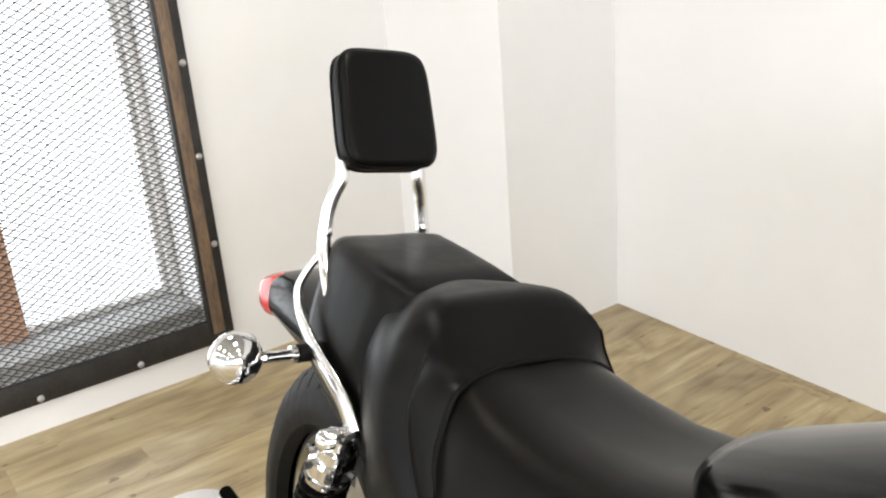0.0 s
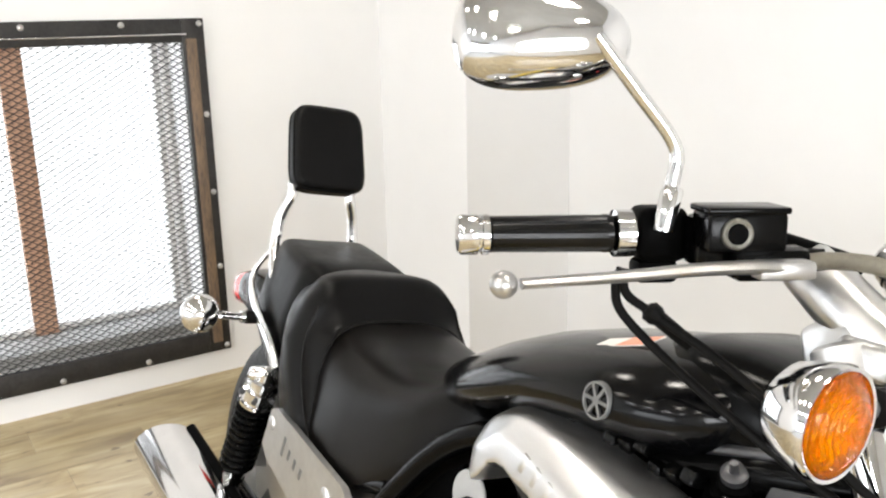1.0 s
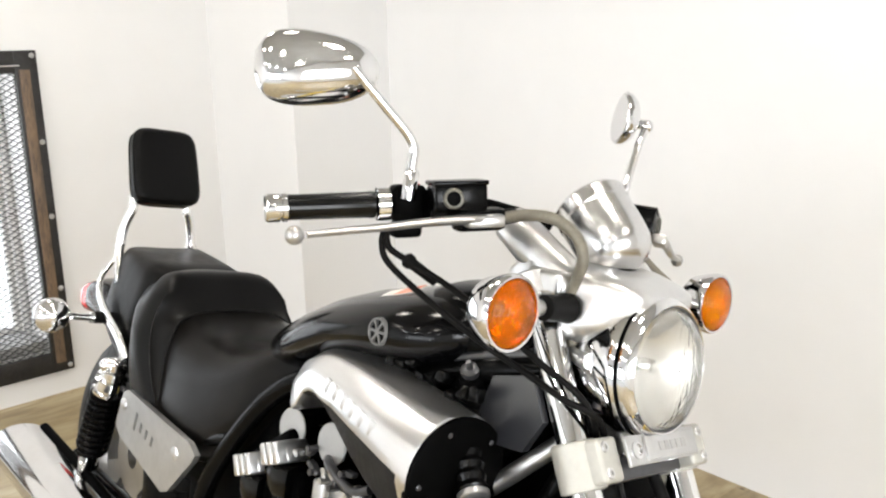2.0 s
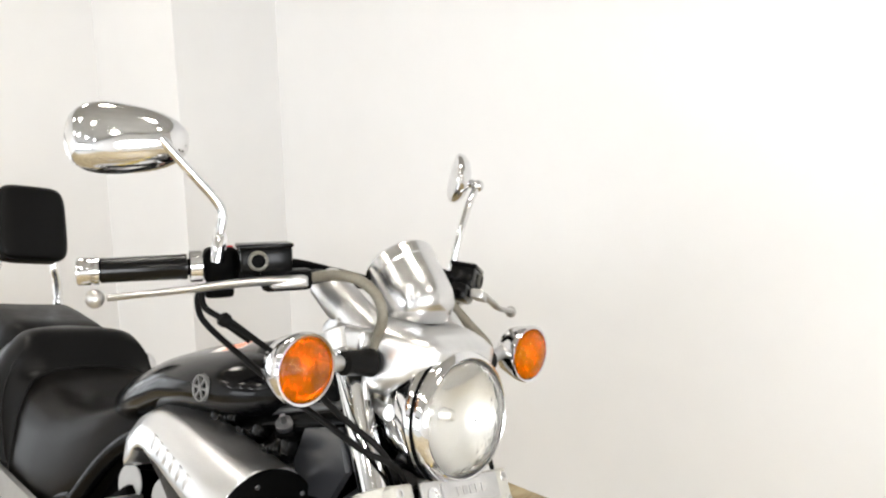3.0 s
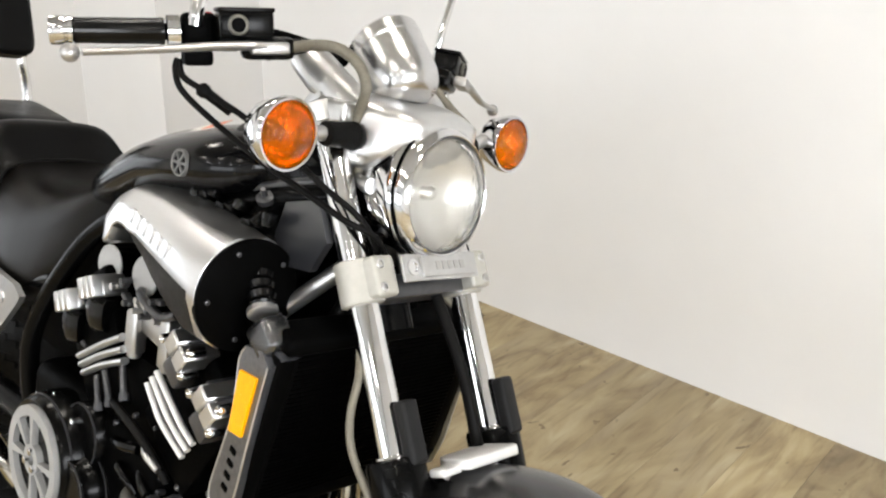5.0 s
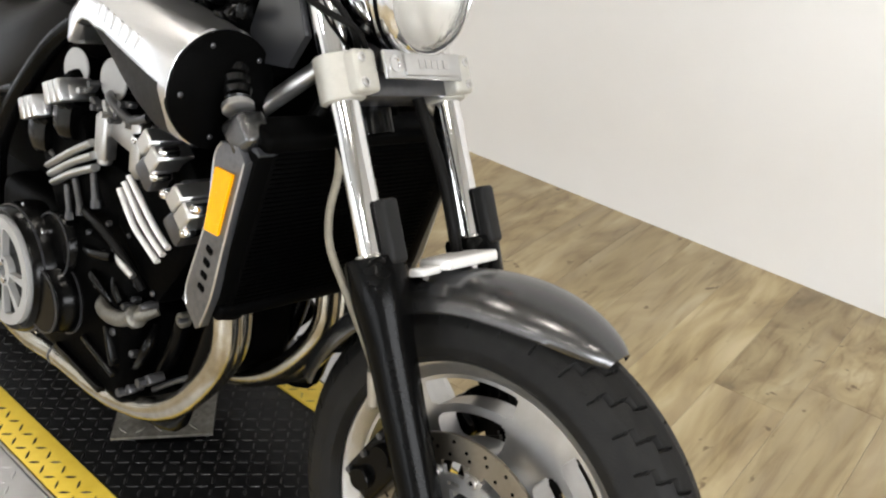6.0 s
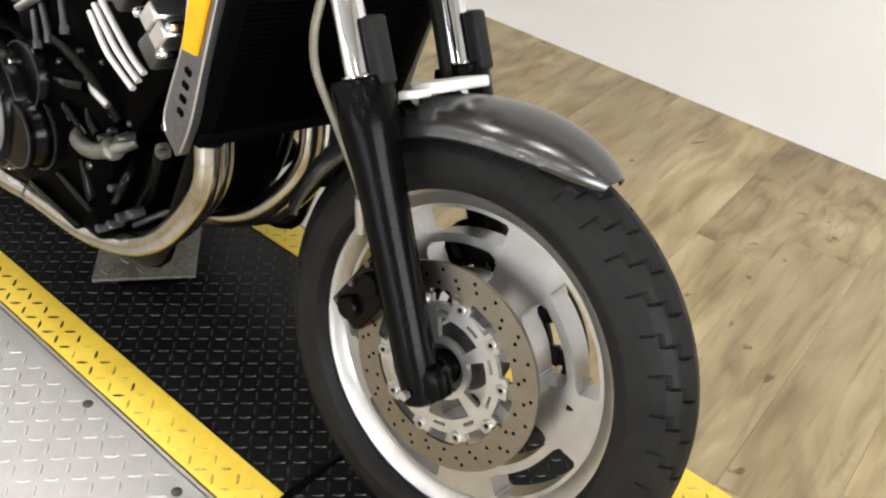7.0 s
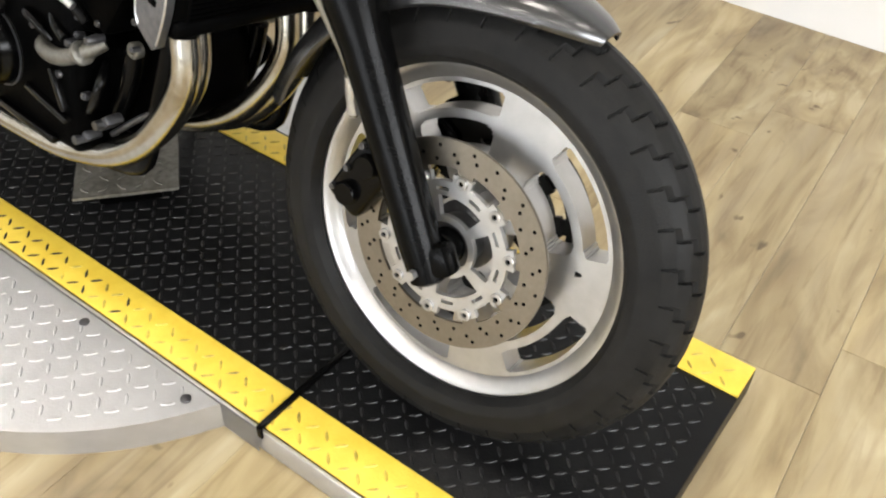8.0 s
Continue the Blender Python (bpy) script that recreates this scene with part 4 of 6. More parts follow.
# handlebar, grips, controls
bm = B()
for s in (-1, 1):
    tube(bm, [(-0.488, 0.03 * s, 1.158), (-0.495, 0.09 * s, 1.165), (-0.52, 0.16 * s, 1.17), (-0.575, 0.245 * s, 1.155), (-0.65, 0.39 * s, 1.126)], 0.0112, 16, 8)
hb = fp("handlebar", bm, M_DULL, bike, "black tubular handlebar")
for s in (-1, 1):
    bd = Vector((-0.075, 0.145 * s, -0.029)).normalized()
    g0 = Vector((-0.588, 0.268 * s, 1.151))
    bm = B()
    _, u, w = axes_of(bd)
    rs = []
    for st, r in [(0, 0.013), (0.0005, 0.0175), (0.006, 0.018), (0.008, 0.0172), (0.108, 0.0165), (0.112, 0.0168), (0.114, 0.0135)]:
        rg = []
        for k in range(72):
            a = 2 * math.pi * k / 72
            rr = r - (0.0004 if k % 3 == 0 and 0.006 < st < 0.112 else 0)
            rg.append(bm.verts.new(g0 + bd * st + (u * math.cos(a) + w * math.sin(a)) * rr))
        rs.append(rg)
    skin(bm, rs)
    gr = fp("grip", bm, M_GRIP, hb, "ribbed black rubber grip")
    bm = B()
    lathe(bm, g0, bd, [(0.114, 0.012), (0.114, 0.0185), (0.12, 0.0185), (0.121, 0.0165), (0.123, 0.0165), (0.124, 0.0185), (0.139, 0.0185), (0.142, 0.016), (0.142, 0.004)], 28)
    fp("bar_end", bm, M_CHROME, hb, "chrome bar-end weight")
    bm = B()
    lathe(bm, g0, bd, [(-0.02, 0.016), (-0.019, 0.022), (-0.003, 0.022), (-0.002, 0.016)], 24)
    fp("grip_collar", bm, M_CHROME, hb)
    # switch box
    sb = g0 - bd * 0.045
    rot = bd.to_track_quat("Y", "Z").to_matrix().to_4x4()
    bm = B()
    box(bm, sb, (0.044, 0.046, 0.05), rot, 0.009, 3)
    box(bm, sb + Vector((0.004, 0, -0.034)), (0.03, 0.04, 0.022), rot, 0.006)
    sw = fp("switch_box", bm, M_DULL, bike, "black switch housing")
    bm = B()
    box(bm, sb + Vector((-0.002, -0.012 * s, 0.025)), (0.012, 0.01, 0.007), rot, 0.0025)
    fp("kill_switch", bm, M_RED if s < 0 else M_DULL, sw, "red rocker switch" if s < 0 else "")
    # master cylinder
    mc = Vector((-0.492, 0.213 * s, 1.178))
    bm = B()
    box(bm, mc, (0.042, 0.07, 0.034), rot, 0.004)
    mcy = fp("master_cylinder", bm, M_BLACK, bike, "black brake fluid reservoir" if s < 0 else "black clutch fluid reservoir")
    for nm, at, size, bv in (("lid", Vector((0, 0, 0.019)), (0.045, 0.073, 0.006), 0.002), ("clamp", Vector((-0.022 * s, 0.02, -0.012)), (0.04, 0.03, 0.045), 0.006), ("lever_bracket", Vector((0.005, -0.03, -0.03)), (0.03, 0.07, 0.03), 0.008)):
        bm = B()
        box(bm, mc + rot @ at, size, rot, bv)
        fp(nm, bm, M_BLACK, mcy)
    bm = B()
    q = mc + rot @ Vector((0.022 * s, 0.012, 0.0))
    qd = rot.to_3x3() @ Vector((s, 0, 0))
    lathe(bm, q, qd, [(0, 0.0135), (0.004, 0.0135), (0.005, 0.012), (0.004, 0.0098), (0.004, 0.009)], 24)
    fp("sight_glass", bm, M_ALLOY, mcy, "silver-rimmed fluid sight glass")
    bm = B()
    lathe(bm, q + qd * 0.0035, qd, [(0, 0.0095), (0.001, 0.0092), (0.0012, 0.001)], 20)
    fp("sight_window", bm, M_DULL, mcy, "dark glass")
    # lever with its ball
    bm = B()
    pv = Vector((-0.442, 0.19 * s, 1.156))
    end = Vector((-0.538, -0.421, 1.107)) if s < 0 else Vector((-0.557, 0.443, 1.116))
    tube(bm, [pv, (-0.455, 0.225 * s, 1.153), (-0.478, 0.275 * s, 1.142), (-0.5, 0.33 * s, 1.128), end - Vector((-0.008, 0.011 * s, -0.003))], (0.0095, 0.0062), 12, 6, 0.72)
    bmesh.ops.create_uvsphere(bm, u_segments=16, v_segments=10, radius=0.0115, matrix=Matrix.Translation(end))
    box(bm, pv + Vector((-0.006, 0.012 * s, -0.002)), (0.022, 0.05, 0.016), rot, 0.004)
    fp("lever", bm, M_RIM, bike, "silver ball-end hand lever")

# right mirror: chrome teardrop shell, seen from its back
MC = Vector((-0.619, -0.365, 1.312))
bm = B()
rs = []
mrot = Matrix.Rotation(radians(-31), 4, "Z") @ Matrix.Rotation(radians(6), 4, "X") @ Matrix.Rotation(radians(-10), 4, "Y")
for dx, k in [(-0.012, 0.93), (-0.014, 1.0), (-0.004, 1.0), (0.01, 0.93), (0.022, 0.76), (0.029, 0.5), (0.0315, 0.2), (0.032, 0.03)]:
    rg = []
    for i in range(48):
        a = 2 * math.pi * i / 48
        x, z = math.cos(a), math.sin(a)
        x, z = math.copysign(abs(x) ** (2 / 2.6), x), math.copysign(abs(z) ** (2 / 2.6), z)
        tap = 1.0 - 0.2 * x
        rg.append(bm.verts.new(MC + mrot @ Vector((dx, 0.078 * x * k, 0.0455 * z * tap * k))))
    rs.append(rg)
skin(bm, rs)
mr = fp("mirror", bm, M_CHROME, bike, "chrome teardrop mirror on a curved stem", 50)
bm = B()
rg = []
for i in range(48):
    a = 2 * math.pi * i / 48
    x, z = math.cos(a), math.sin(a)
    x, z = math.copysign(abs(x) ** (2 / 2.6), x), math.copysign(abs(z) ** (2 / 2.6), z)
    rg.append((0.072 * x, 0.0405 * z * (1 - 0.2 * x)))
plate(bm, rg, 0.002, Matrix.Translation(MC) @ mrot @ Matrix.Translation((-0.017, 0, 0)) @ Matrix(((0, 0, 1, 0), (1, 0, 0, 0), (0, 1, 0, 0), (0, 0, 0, 1))))
fp("mirror_glass", bm, M_MIRROR, mr)
bm = B()
root, knee, tip = Vector((-0.535, -0.258, 1.17)), Vector((-0.537, -0.259, 1.238)), MC + mrot @ Vector((0.024, 0.042, -0.004))
tube(bm, [root, root.lerp(knee, 0.6), knee.lerp(root, 0.12), knee.lerp(tip, 0.12), knee.lerp(tip, 0.5), tip], 0.0064, 14)
lathe(bm, (-0.535, -0.258, 1.165), (0, 0, 1), [(0, 0.009), (0.035, 0.01), (0.04, 0.007)], 16)
fp("mirror_stem", bm, M_CHROME, mr)
# left mirror, folded so that its glass looks across
ML = Vector((-0.655, 0.33, 1.358))
bm = B()
lrot = Matrix.Rotation(radians(-129), 4, "Z") @ Matrix.Rotation(radians(8), 4, "X")
rs = []
for dx, k in [(-0.0, 0.94), (-0.004, 1.0), (-0.012, 0.97), (-0.022, 0.8), (-0.028, 0.5), (-0.03, 0.05)]:
    rg = []
    for i in range(40):
        a = 2 * math.pi * i / 40
        rg.append(bm.verts.new(ML + lrot @ Vector((dx, 0.058 * math.cos(a) * k * (1 - 0.22 * math.sin(a)), 0.048 * math.sin(a) * k))))
    rs.append(rg)
skin(bm, rs)
bmesh.ops.recalc_face_normals(bm, faces=bm.faces)
mr2 = fp("mirror", bm, M_CHROME, bike, "chrome mirror turned to look across", 50)
bm = B()
plate(bm, [(0.052 * math.cos(2 * math.pi * i / 40) * (1 - 0.22 * math.sin(2 * math.pi * i / 40)), 0.042 * math.sin(2 * math.pi * i / 40)) for i in range(40)], 0.002, Matrix.Translation(ML) @ lrot @ Matrix.Translation((-0.0005, 0, 0)) @ Matrix(((0, 0, 1, 0), (1, 0, 0, 0), (0, 1, 0, 0), (0, 0, 0, 1))))
fp("mirror_glass", bm, M_MIRROR, mr2)
bm = B()
tube(bm, [(-0.6, 0.3, 1.17), (-0.598, 0.302, 1.23), (-0.6, 0.318, 1.3), (-0.606, 0.343, 1.345)], 0.0068, 12)
tube(bm, [(-0.606, 0.345, 1.347), (-0.63, 0.345, 1.352), (-0.65, 0.343, 1.357)], 0.009, 12)
bmesh.ops.create_uvsphere(bm, u_segments=14, v_segments=8, radius=0.012, matrix=Matrix.Translation((-0.606, 0.345, 1.347)))
fp("mirror_stem", bm, M_CHROME, mr2)

# turn signals at the front
for s in (-1, 1):
    c = Vector((-0.355, -0.233, 1.056)) if s < 0 else Vector((-0.36, 0.243, 1.073))
    d = Vector((0.99, 0.0, 0.02)).normalized()
    bm = B()
    lathe(bm, c, d, [(-0.055, 0.008), (-0.05, 0.022), (-0.035, 0.038), (-0.012, 0.045), (-0.004, 0.047), (0.003, 0.047), (0.0055, 0.0455), (0.005, 0.0425), (-0.01, 0.0415), (-0.03, 0.03), (-0.04, 0.01)], 44, closed=True)
    ts = fp("turn_signal", bm, M_CHROME, bike, "chrome-backed amber turn signal")
    bm = B()
    lathe(bm, c, d, [(0.0, 0.042), (0.004, 0.0418), (0.007, 0.04)] + [(0.0205 - 13.2 * (0.0385 - 0.00095 * k) ** 2 * 0.8 + 0.0004 * math.cos(k * 0.4 * math.pi), 0.0385 - 0.00095 * k) for k in range(40)] + [(0.0205, 0.0008)], 44)
    fp("lens", bm, M_AMBER, ts, "ribbed amber lens", 50)
    bm = B()
    lathe(bm, c - d * 0.034, d, [(0, 0.009), (0.012, 0.009), (0.016, 0.011), (0.024, 0.009), (0.028, 0.003)], 16)
    fp("bulb", bm, M_BULB, ts)
    bm = B()
    cyl(bm, c + Vector((-0.025, -0.035 * s, 0.0)), (-0.372, 0.15 * s, 1.06), 0.0105, n=18)
    fp("stalk", bm, M_CAST, ts)
    bm = B()
    lathe(bm, (-0.37, 0.158 * s, 1.06), (-0.02, -s, 0), [(0, 0.012), (0.003, 0.0165), (0.038, 0.0175), (0.053, 0.02)], 20)
    fp("rubber_mount", bm, M_RUBBER, ts)

# hoses and cables
bm = B()
tube(bm, [(-0.475, -0.16, 1.156), (-0.445, -0.145, 1.166), (-0.41, -0.135, 1.171), (-0.389, -0.122, 1.166), (-0.369, -0.11, 1.149), (-0.36, -0.105, 1.123), (-0.37, -0.1, 1.094), (-0.376, -0.098, 1.065), (-0.375, -0.08, 1.02), (-0.36, -0.06, 0.95)], 0.0078, 12)
fp("brake_hose", bm, M_HOSE, bike, "braided brake hose")
bm = B()
tube(bm, [(-0.495, -0.17, 1.15), (-0.475, -0.156, 1.158), (-0.452, -0.14, 1.166)], (0.014, 0.0095), 14)
fp("hose_boot", bm, M_RUBBER, bike, "black rubber hose boot")
bm = B()
tube(bm, [(-0.475, 0.12, 1.15), (-0.449, 0.13, 1.14), (-0.408, 0.14, 1.11), (-0.365, 0.14, 1.083), (-0.355, 0.12, 1.05), (-0.36, 0.08, 1.0)], 0.0078, 12)
fp("clutch_hose", bm, M_HOSE, bike, "braided clutch hose")
for pts, r in [([(-0.592, -0.24, 1.118), (-0.596, -0.238, 1.1), (-0.59, -0.225, 1.073), (-0.535, -0.19, 1.032), (-0.455, -0.165, 0.996), (-0.377, -0.152, 0.972), (-0.325, -0.14, 0.954), (-0.3, -0.1, 0.935), (-0.315, -0.05, 0.89)], 0.0046),
               ([(-0.588, -0.24, 1.118), (-0.587, -0.232, 1.096), (-0.572, -0.21, 1.082), (-0.515, -0.185, 1.06), (-0.442, -0.172, 1.032), (-0.36, -0.155, 0.992), (-0.316, -0.128, 0.963), (-0.305, -0.1, 0.93), (-0.33, -0.05, 0.88)], 0.0046),
               ([(-0.49, -0.1, 1.16), (-0.46, -0.08, 1.1), (-0.42, -0.06, 1.03), (-0.38, -0.03, 0.95), (-0.36, 0.0, 0.85)], 0.008),
               ([(-0.35, 0.03, 0.95), (-0.3, 0.03, 0.87), (-0.22, 0.035, 0.76), (-0.17, 0.04, 0.66)], 0.009),
               ([(-0.36, -0.05, 0.95), (-0.34, -0.06, 0.9), (-0.33, -0.05, 0.85)], 0.008)]:
    bm = B()
    tube(bm, pts, r, 10)
    fp("cable", bm, M_RUBBER, bike, "black rubber-sheathed cable")
bm = B()
lathe(bm, (-0.575, -0.213, 1.085), (0.57, 0.66, -0.48), [(0, 0.006), (0.004, 0.0105), (0.012, 0.0105), (0.016, 0.008), (0.055, 0.0075), (0.056, 0.005)], 14)
fp("cable_adjuster", bm, M_RUBBER, bike)
for s in (-1, 1):
    bm = B()
    tube(bm, [(-0.33, 0.06 * s, 0.86), (-0.29, 0.11 * s, 0.81), (-0.263, 0.13 * s, 0.76), (-0.257, 0.14 * s, 0.71), (-0.245, 0.14 * s, 0.665), (-0.21, 0.135 * s, 0.618), (-0.165, 0.125 * s, 0.555), (-0.15, 0.118 * s, 0.52), (-0.145, 0.11 * s, 0.47)], 0.0056, 12)
    fp("brake_hose", bm, M_HOSE, bike, "braided brake hose")
    bm = B()
    tube(bm, [(-0.15, 0.119 * s, 0.525), (-0.148, 0.115 * s, 0.5), (-0.145, 0.11 * s, 0.475)], 0.009, 12)
    fp("hose_union", bm, M_CAST, bike)

# ---- tank, seats ----
TANK = [(-1.082, 0.83, 0.872, 0.07), (-1.078, 0.818, 0.88, 0.09), (-1.05, 0.808, 0.894, 0.12), (-1.0, 0.806, 0.918, 0.147), (-0.93, 0.818, 0.953, 0.17), (-0.86, 0.848, 0.983, 0.18), (-0.78, 0.884, 1.009, 0.188), (-0.7, 0.9, 1.028, 0.193), (-0.63, 0.91, 1.041, 0.194), (-0.58, 0.916, 1.047, 0.187), (-0.545, 0.926, 1.046, 0.17), (-0.52, 0.94, 1.04, 0.148), (-0.505, 0.957, 1.03, 0.118), (-0.499, 0.975, 1.015, 0.08)]
bm = B()
rs = []
for x, lo, hi, hw in TANK:
    rg = []
    for i in range(56):
        a = 2 * math.pi * i / 56
        y, z = math.cos(a), math.sin(a)
        y = math.copysign(abs(y) ** (2 / 2.3), y)
        zc = lo + (hi - lo) * 0.46
        up, dn = hi - zc, zc - lo
        z = zc + (abs(z) ** (2 / 2.0)) * up if z > 0 else zc - (abs(z) ** (2 / 2.4)) * dn
        rg.append(bm.verts.new((x, hw * y, z)))
    rs.append(rg)
skin(bm, rs)
tank = bp("fuel_tank_cover", bm, M_TANK, bike, "satin black tank cover with a round emblem", 60)
bm = B()
loft(bm, [(-0.64, 0, 0.99, 0.11, 0.055), (-0.6, 0, 0.995, 0.13, 0.062), (-0.54, 0, 0.998, 0.132, 0.062), (-0.47, 0, 0.995, 0.122, 0.058), (-0.42, 0, 0.99, 0.1, 0.048), (-0.4, 0, 0.985, 0.07, 0.03)], 40, 3.2)
bp("tank_front_panel", bm, M_LEG, bike, "gloss black panel ahead of the tank")
for s in (-1, 1):
    bm = B()
    tube(bm, [(-0.61, 0.128 * s, 0.93), (-0.55, 0.126 * s, 0.95), (-0.46, 0.118 * s, 0.978), (-0.41, 0.1 * s, 0.992)], 0.007, 12)
    bp("frame_rail", bm, M_GLOSS, bike, "gloss black rail under the tank")
    bm = B()
    tube(bm, [(-0.66, 0.125 * s, 0.895), (-0.55, 0.122 * s, 0.928), (-0.46, 0.114 * s, 0.958), (-0.39, 0.09 * s, 0.975)], 0.019, 14)
    bp("frame_beam", bm, M_LEG, bike, "black frame beam under the tank")
    bm = B()
    plate(bm, [(-0.45, 0.953), (-0.38, 0.972), (-0.352, 0.918), (-0.38, 0.87), (-0.47, 0.86), (-0.466, 0.905)], 0.012, Matrix.Translation((0, 0.118 * s, 0)) @ Matrix(((1, 0, 0, 0), (0, 0, s, 0), (0, 1, 0, 0), (0, 0, 0, 1))))
    if s > 0:
        bmesh.ops.reverse_faces(bm, faces=bm.faces)
    bp("head_cover", bm, M_GLOSS, bike, "gloss black cover beside the steering head")
    bm = B()
    lathe(bm, (-0.494, 0.118 * s, 0.918), (0.25, 0.6 * s, 0.9), [(0, 0.03), (0.012, 0.03), (0.014, 0.024), (0.02, 0.024), (0.022, 0.018), (0.03, 0.017), (0.034, 0.01)], 28)
    hn = bp("filler_neck", bm, M_DULL, bike, "black ribbed filler neck with a metal cap")
    bm = B()
    q = Vector((0.25, 0.6 * s, 0.9)).normalized()
    lathe(bm, Vector((-0.494, 0.118 * s, 0.918)) + q * 0.034, q, [(0, 0.012), (0.003, 0.0135), (0.01, 0.0135), (0.012, 0.01), (0.012, 0.005), (0.024, 0.004)], 22)
    bp("cap", bm, M_GREYP, hn)
for s in (-1, 1):
    ec = Vector((-0.632, 0.1945 * s, 0.972))
    en = Vector((0.03, s, 0.02)).normalized()
    bm = B()
    lathe(bm, ec, en, [(-0.006, 0.0205), (0.001, 0.0205), (0.0016, 0.02), (0.0016, 0.0182), (0.001, 0.0178), (-0.006, 0.0178)], 40, closed=True)
    lathe(bm, ec, en, [(-0.006, 0.005), (0.0012, 0.005), (0.0014, 0.001)], 20)
    e, u, w = axes_of(en)
    for k in range(6):
        a = radians(60 * k)
        dr = u * math.cos(a) + w * math.sin(a)
        q = Matrix((dr, e, dr.cross(e))).transposed().to_4x4()
        box(bm, ec + dr * 0.011 - e * 0.0022, (0.015, 0.006, 0.0036), q)
    tagged(bp("emblem", bm, M_EMBLEM, tank, "round silver emblem with plain spokes"), kind="stuff")
    if s < 0:
        bm = B()
        m = Matrix.Translation((-0.678, -0.12, 1.0215)) @ Matrix.Rotation(radians(26), 4, "X") @ Matrix.Rotation(radians(20), 4, "Z") @ Matrix.Rotation(radians(-11), 4, "Y")
        plate(bm, [(-0.045, -0.009), (0.03, -0.009), (0.045, 0.009), (-0.03, 0.009)], 0.0012, m)
        lb = bp("warning_label", bm, M_WLABEL, tank, "white and salmon warning label")
        bm = B()
        plate(bm, [(-0.012, -0.0082), (0.029, -0.0082), (0.043, 0.0082), (0.002, 0.0082)], 0.0006, m @ Matrix.Translation((0, 0, 0.0012)))
        bp("stripe", bm, M_PINK, lb)

# rider's seat
SEAT = [(-0.885, 0.84, 0.895, 0.055), (-0.92, 0.79, 0.902, 0.11), (-0.98, 0.72, 0.885, 0.145), (-1.06, 0.64, 0.85, 0.168), (-1.15, 0.57, 0.822, 0.179), (-1.25, 0.54, 0.808, 0.184), (-1.35, 0.53, 0.812, 0.183), (-1.43, 0.53, 0.828, 0.17), (-1.52, 0.55, 0.835, 0.13)]


def saddle(bm, secs, dish=0.012, pw=3.0, n=56, tumble=0.12):
    rs = []
    for x, lo, hi, hw in secs:
        rg = []
        for i in range(n):
            a = 2 * math.pi * i / n
            y, z = math.cos(a), math.sin(a)
            y, z = math.copysign(abs(y) ** (2 / pw), y), math.copysign(abs(z) ** (2 / pw), z)
            zz = (lo + hi) / 2 + z * (hi - lo) / 2
            if z > 0:
                zz -= dish * (1 - abs(y)) * 0.6
            rg.append(bm.verts.new((x, hw * y * (1 - tumble * max(z, -0.4)), zz)))
        rs.append(rg)
    skin(bm, rs)


bm = B()
saddle(bm, SEAT, 0.014, 3.8)
seat = bp("rider_seat", bm, M_LEATHER2, bike, "black vinyl rider seat, slightly worn", 60)
# raised rear bolster
bm = B()
BOLSTER = [[(0.174, -1.345, 0.61), (0.172, -1.372, 0.665), (0.166, -1.405, 0.72), (0.16, -1.412, 0.762), (0.145, -1.42, 0.802), (0.105, -1.43, 0.816), (0.064, -1.437, 0.822), (0, -1.44, 0.824)],
           [(0.184, -1.35, 0.605), (0.19, -1.388, 0.66), (0.189, -1.425, 0.72), (0.188, -1.45, 0.768), (0.183, -1.46, 0.812), (0.16, -1.464, 0.857), (0.112, -1.487, 0.888), (0, -1.497, 0.893)],
           [(0.195, -1.39, 0.6), (0.203, -1.43, 0.66), (0.204, -1.47, 0.72), (0.203, -1.495, 0.768), (0.193, -1.512, 0.818), (0.166, -1.525, 0.861), (0.116, -1.545, 0.892), (0, -1.555, 0.897)],
           [(0.188, -1.5, 0.59), (0.193, -1.52, 0.66), (0.191, -1.54, 0.73), (0.186, -1.56, 0.79), (0.17, -1.58, 0.83), (0.13, -1.6, 0.855), (0.09, -1.61, 0.878), (0, -1.62, 0.888)],
           [(0.14, -1.62, 0.58), (0.145, -1.64, 0.66), (0.145, -1.65, 0.72), (0.14, -1.655, 0.78), (0.13, -1.655, 0.82), (0.115, -1.655, 0.85), (0.09, -1.655, 0.865), (0, -1.655, 0.87)]]
curves = []
for row in BOLSTER:
    row = [(y * (0.93 if z > 0.8 else 0.97 if z > 0.75 else 1.0), x, z) for y, x, z in row]
    full = [Vector((x, -y, z)) for y, x, z in row] + [Vector((x, y, z)) for y, x, z in reversed([(y * (1 - 0.08 * max(0.0, min(1.0, (z - 0.74) / 0.07))), x, z) for y, x, z in row[:-1]])]
    curves.append(smoothed(full, 4))
cols = []
for k in range(len(curves[0])):
    inner = [curves[0][k].lerp(curves[1][k], t) + Vector((-0.005, 0, -0.002)) * (1 - (2 * t - 1) ** 2) for t in (0.0, 0.1, 0.35, 0.65, 0.9)]
    sharp = inner + smoothed([c[k] for c in curves[1:]], 5)
    round_ = smoothed([c[k] for c in curves], 5)
    w = max(0.0, min(1.0, (curves[1][k].z - 0.852) / 0.036))
    cols.append([p.lerp(q, w) for p, q in zip(sharp, round_)])
grid = [[bm.verts.new(p) for p in col] for col in cols]
for a, b in zip(grid, grid[1:]):
    for k in range(len(a) - 1):
        bm.faces.new((a[k], a[k + 1], b[k + 1], b[k]))
bmesh.ops.recalc_face_normals(bm, faces=bm.faces)
bp("seat_bolster", bm, M_LEATHER, seat, "raised black vinyl bolster with side wings", 38)
bm = B()
tube(bm, curves[0], 0.0045, 8, 1)
bp("piping", bm, M_RUBBER, seat)
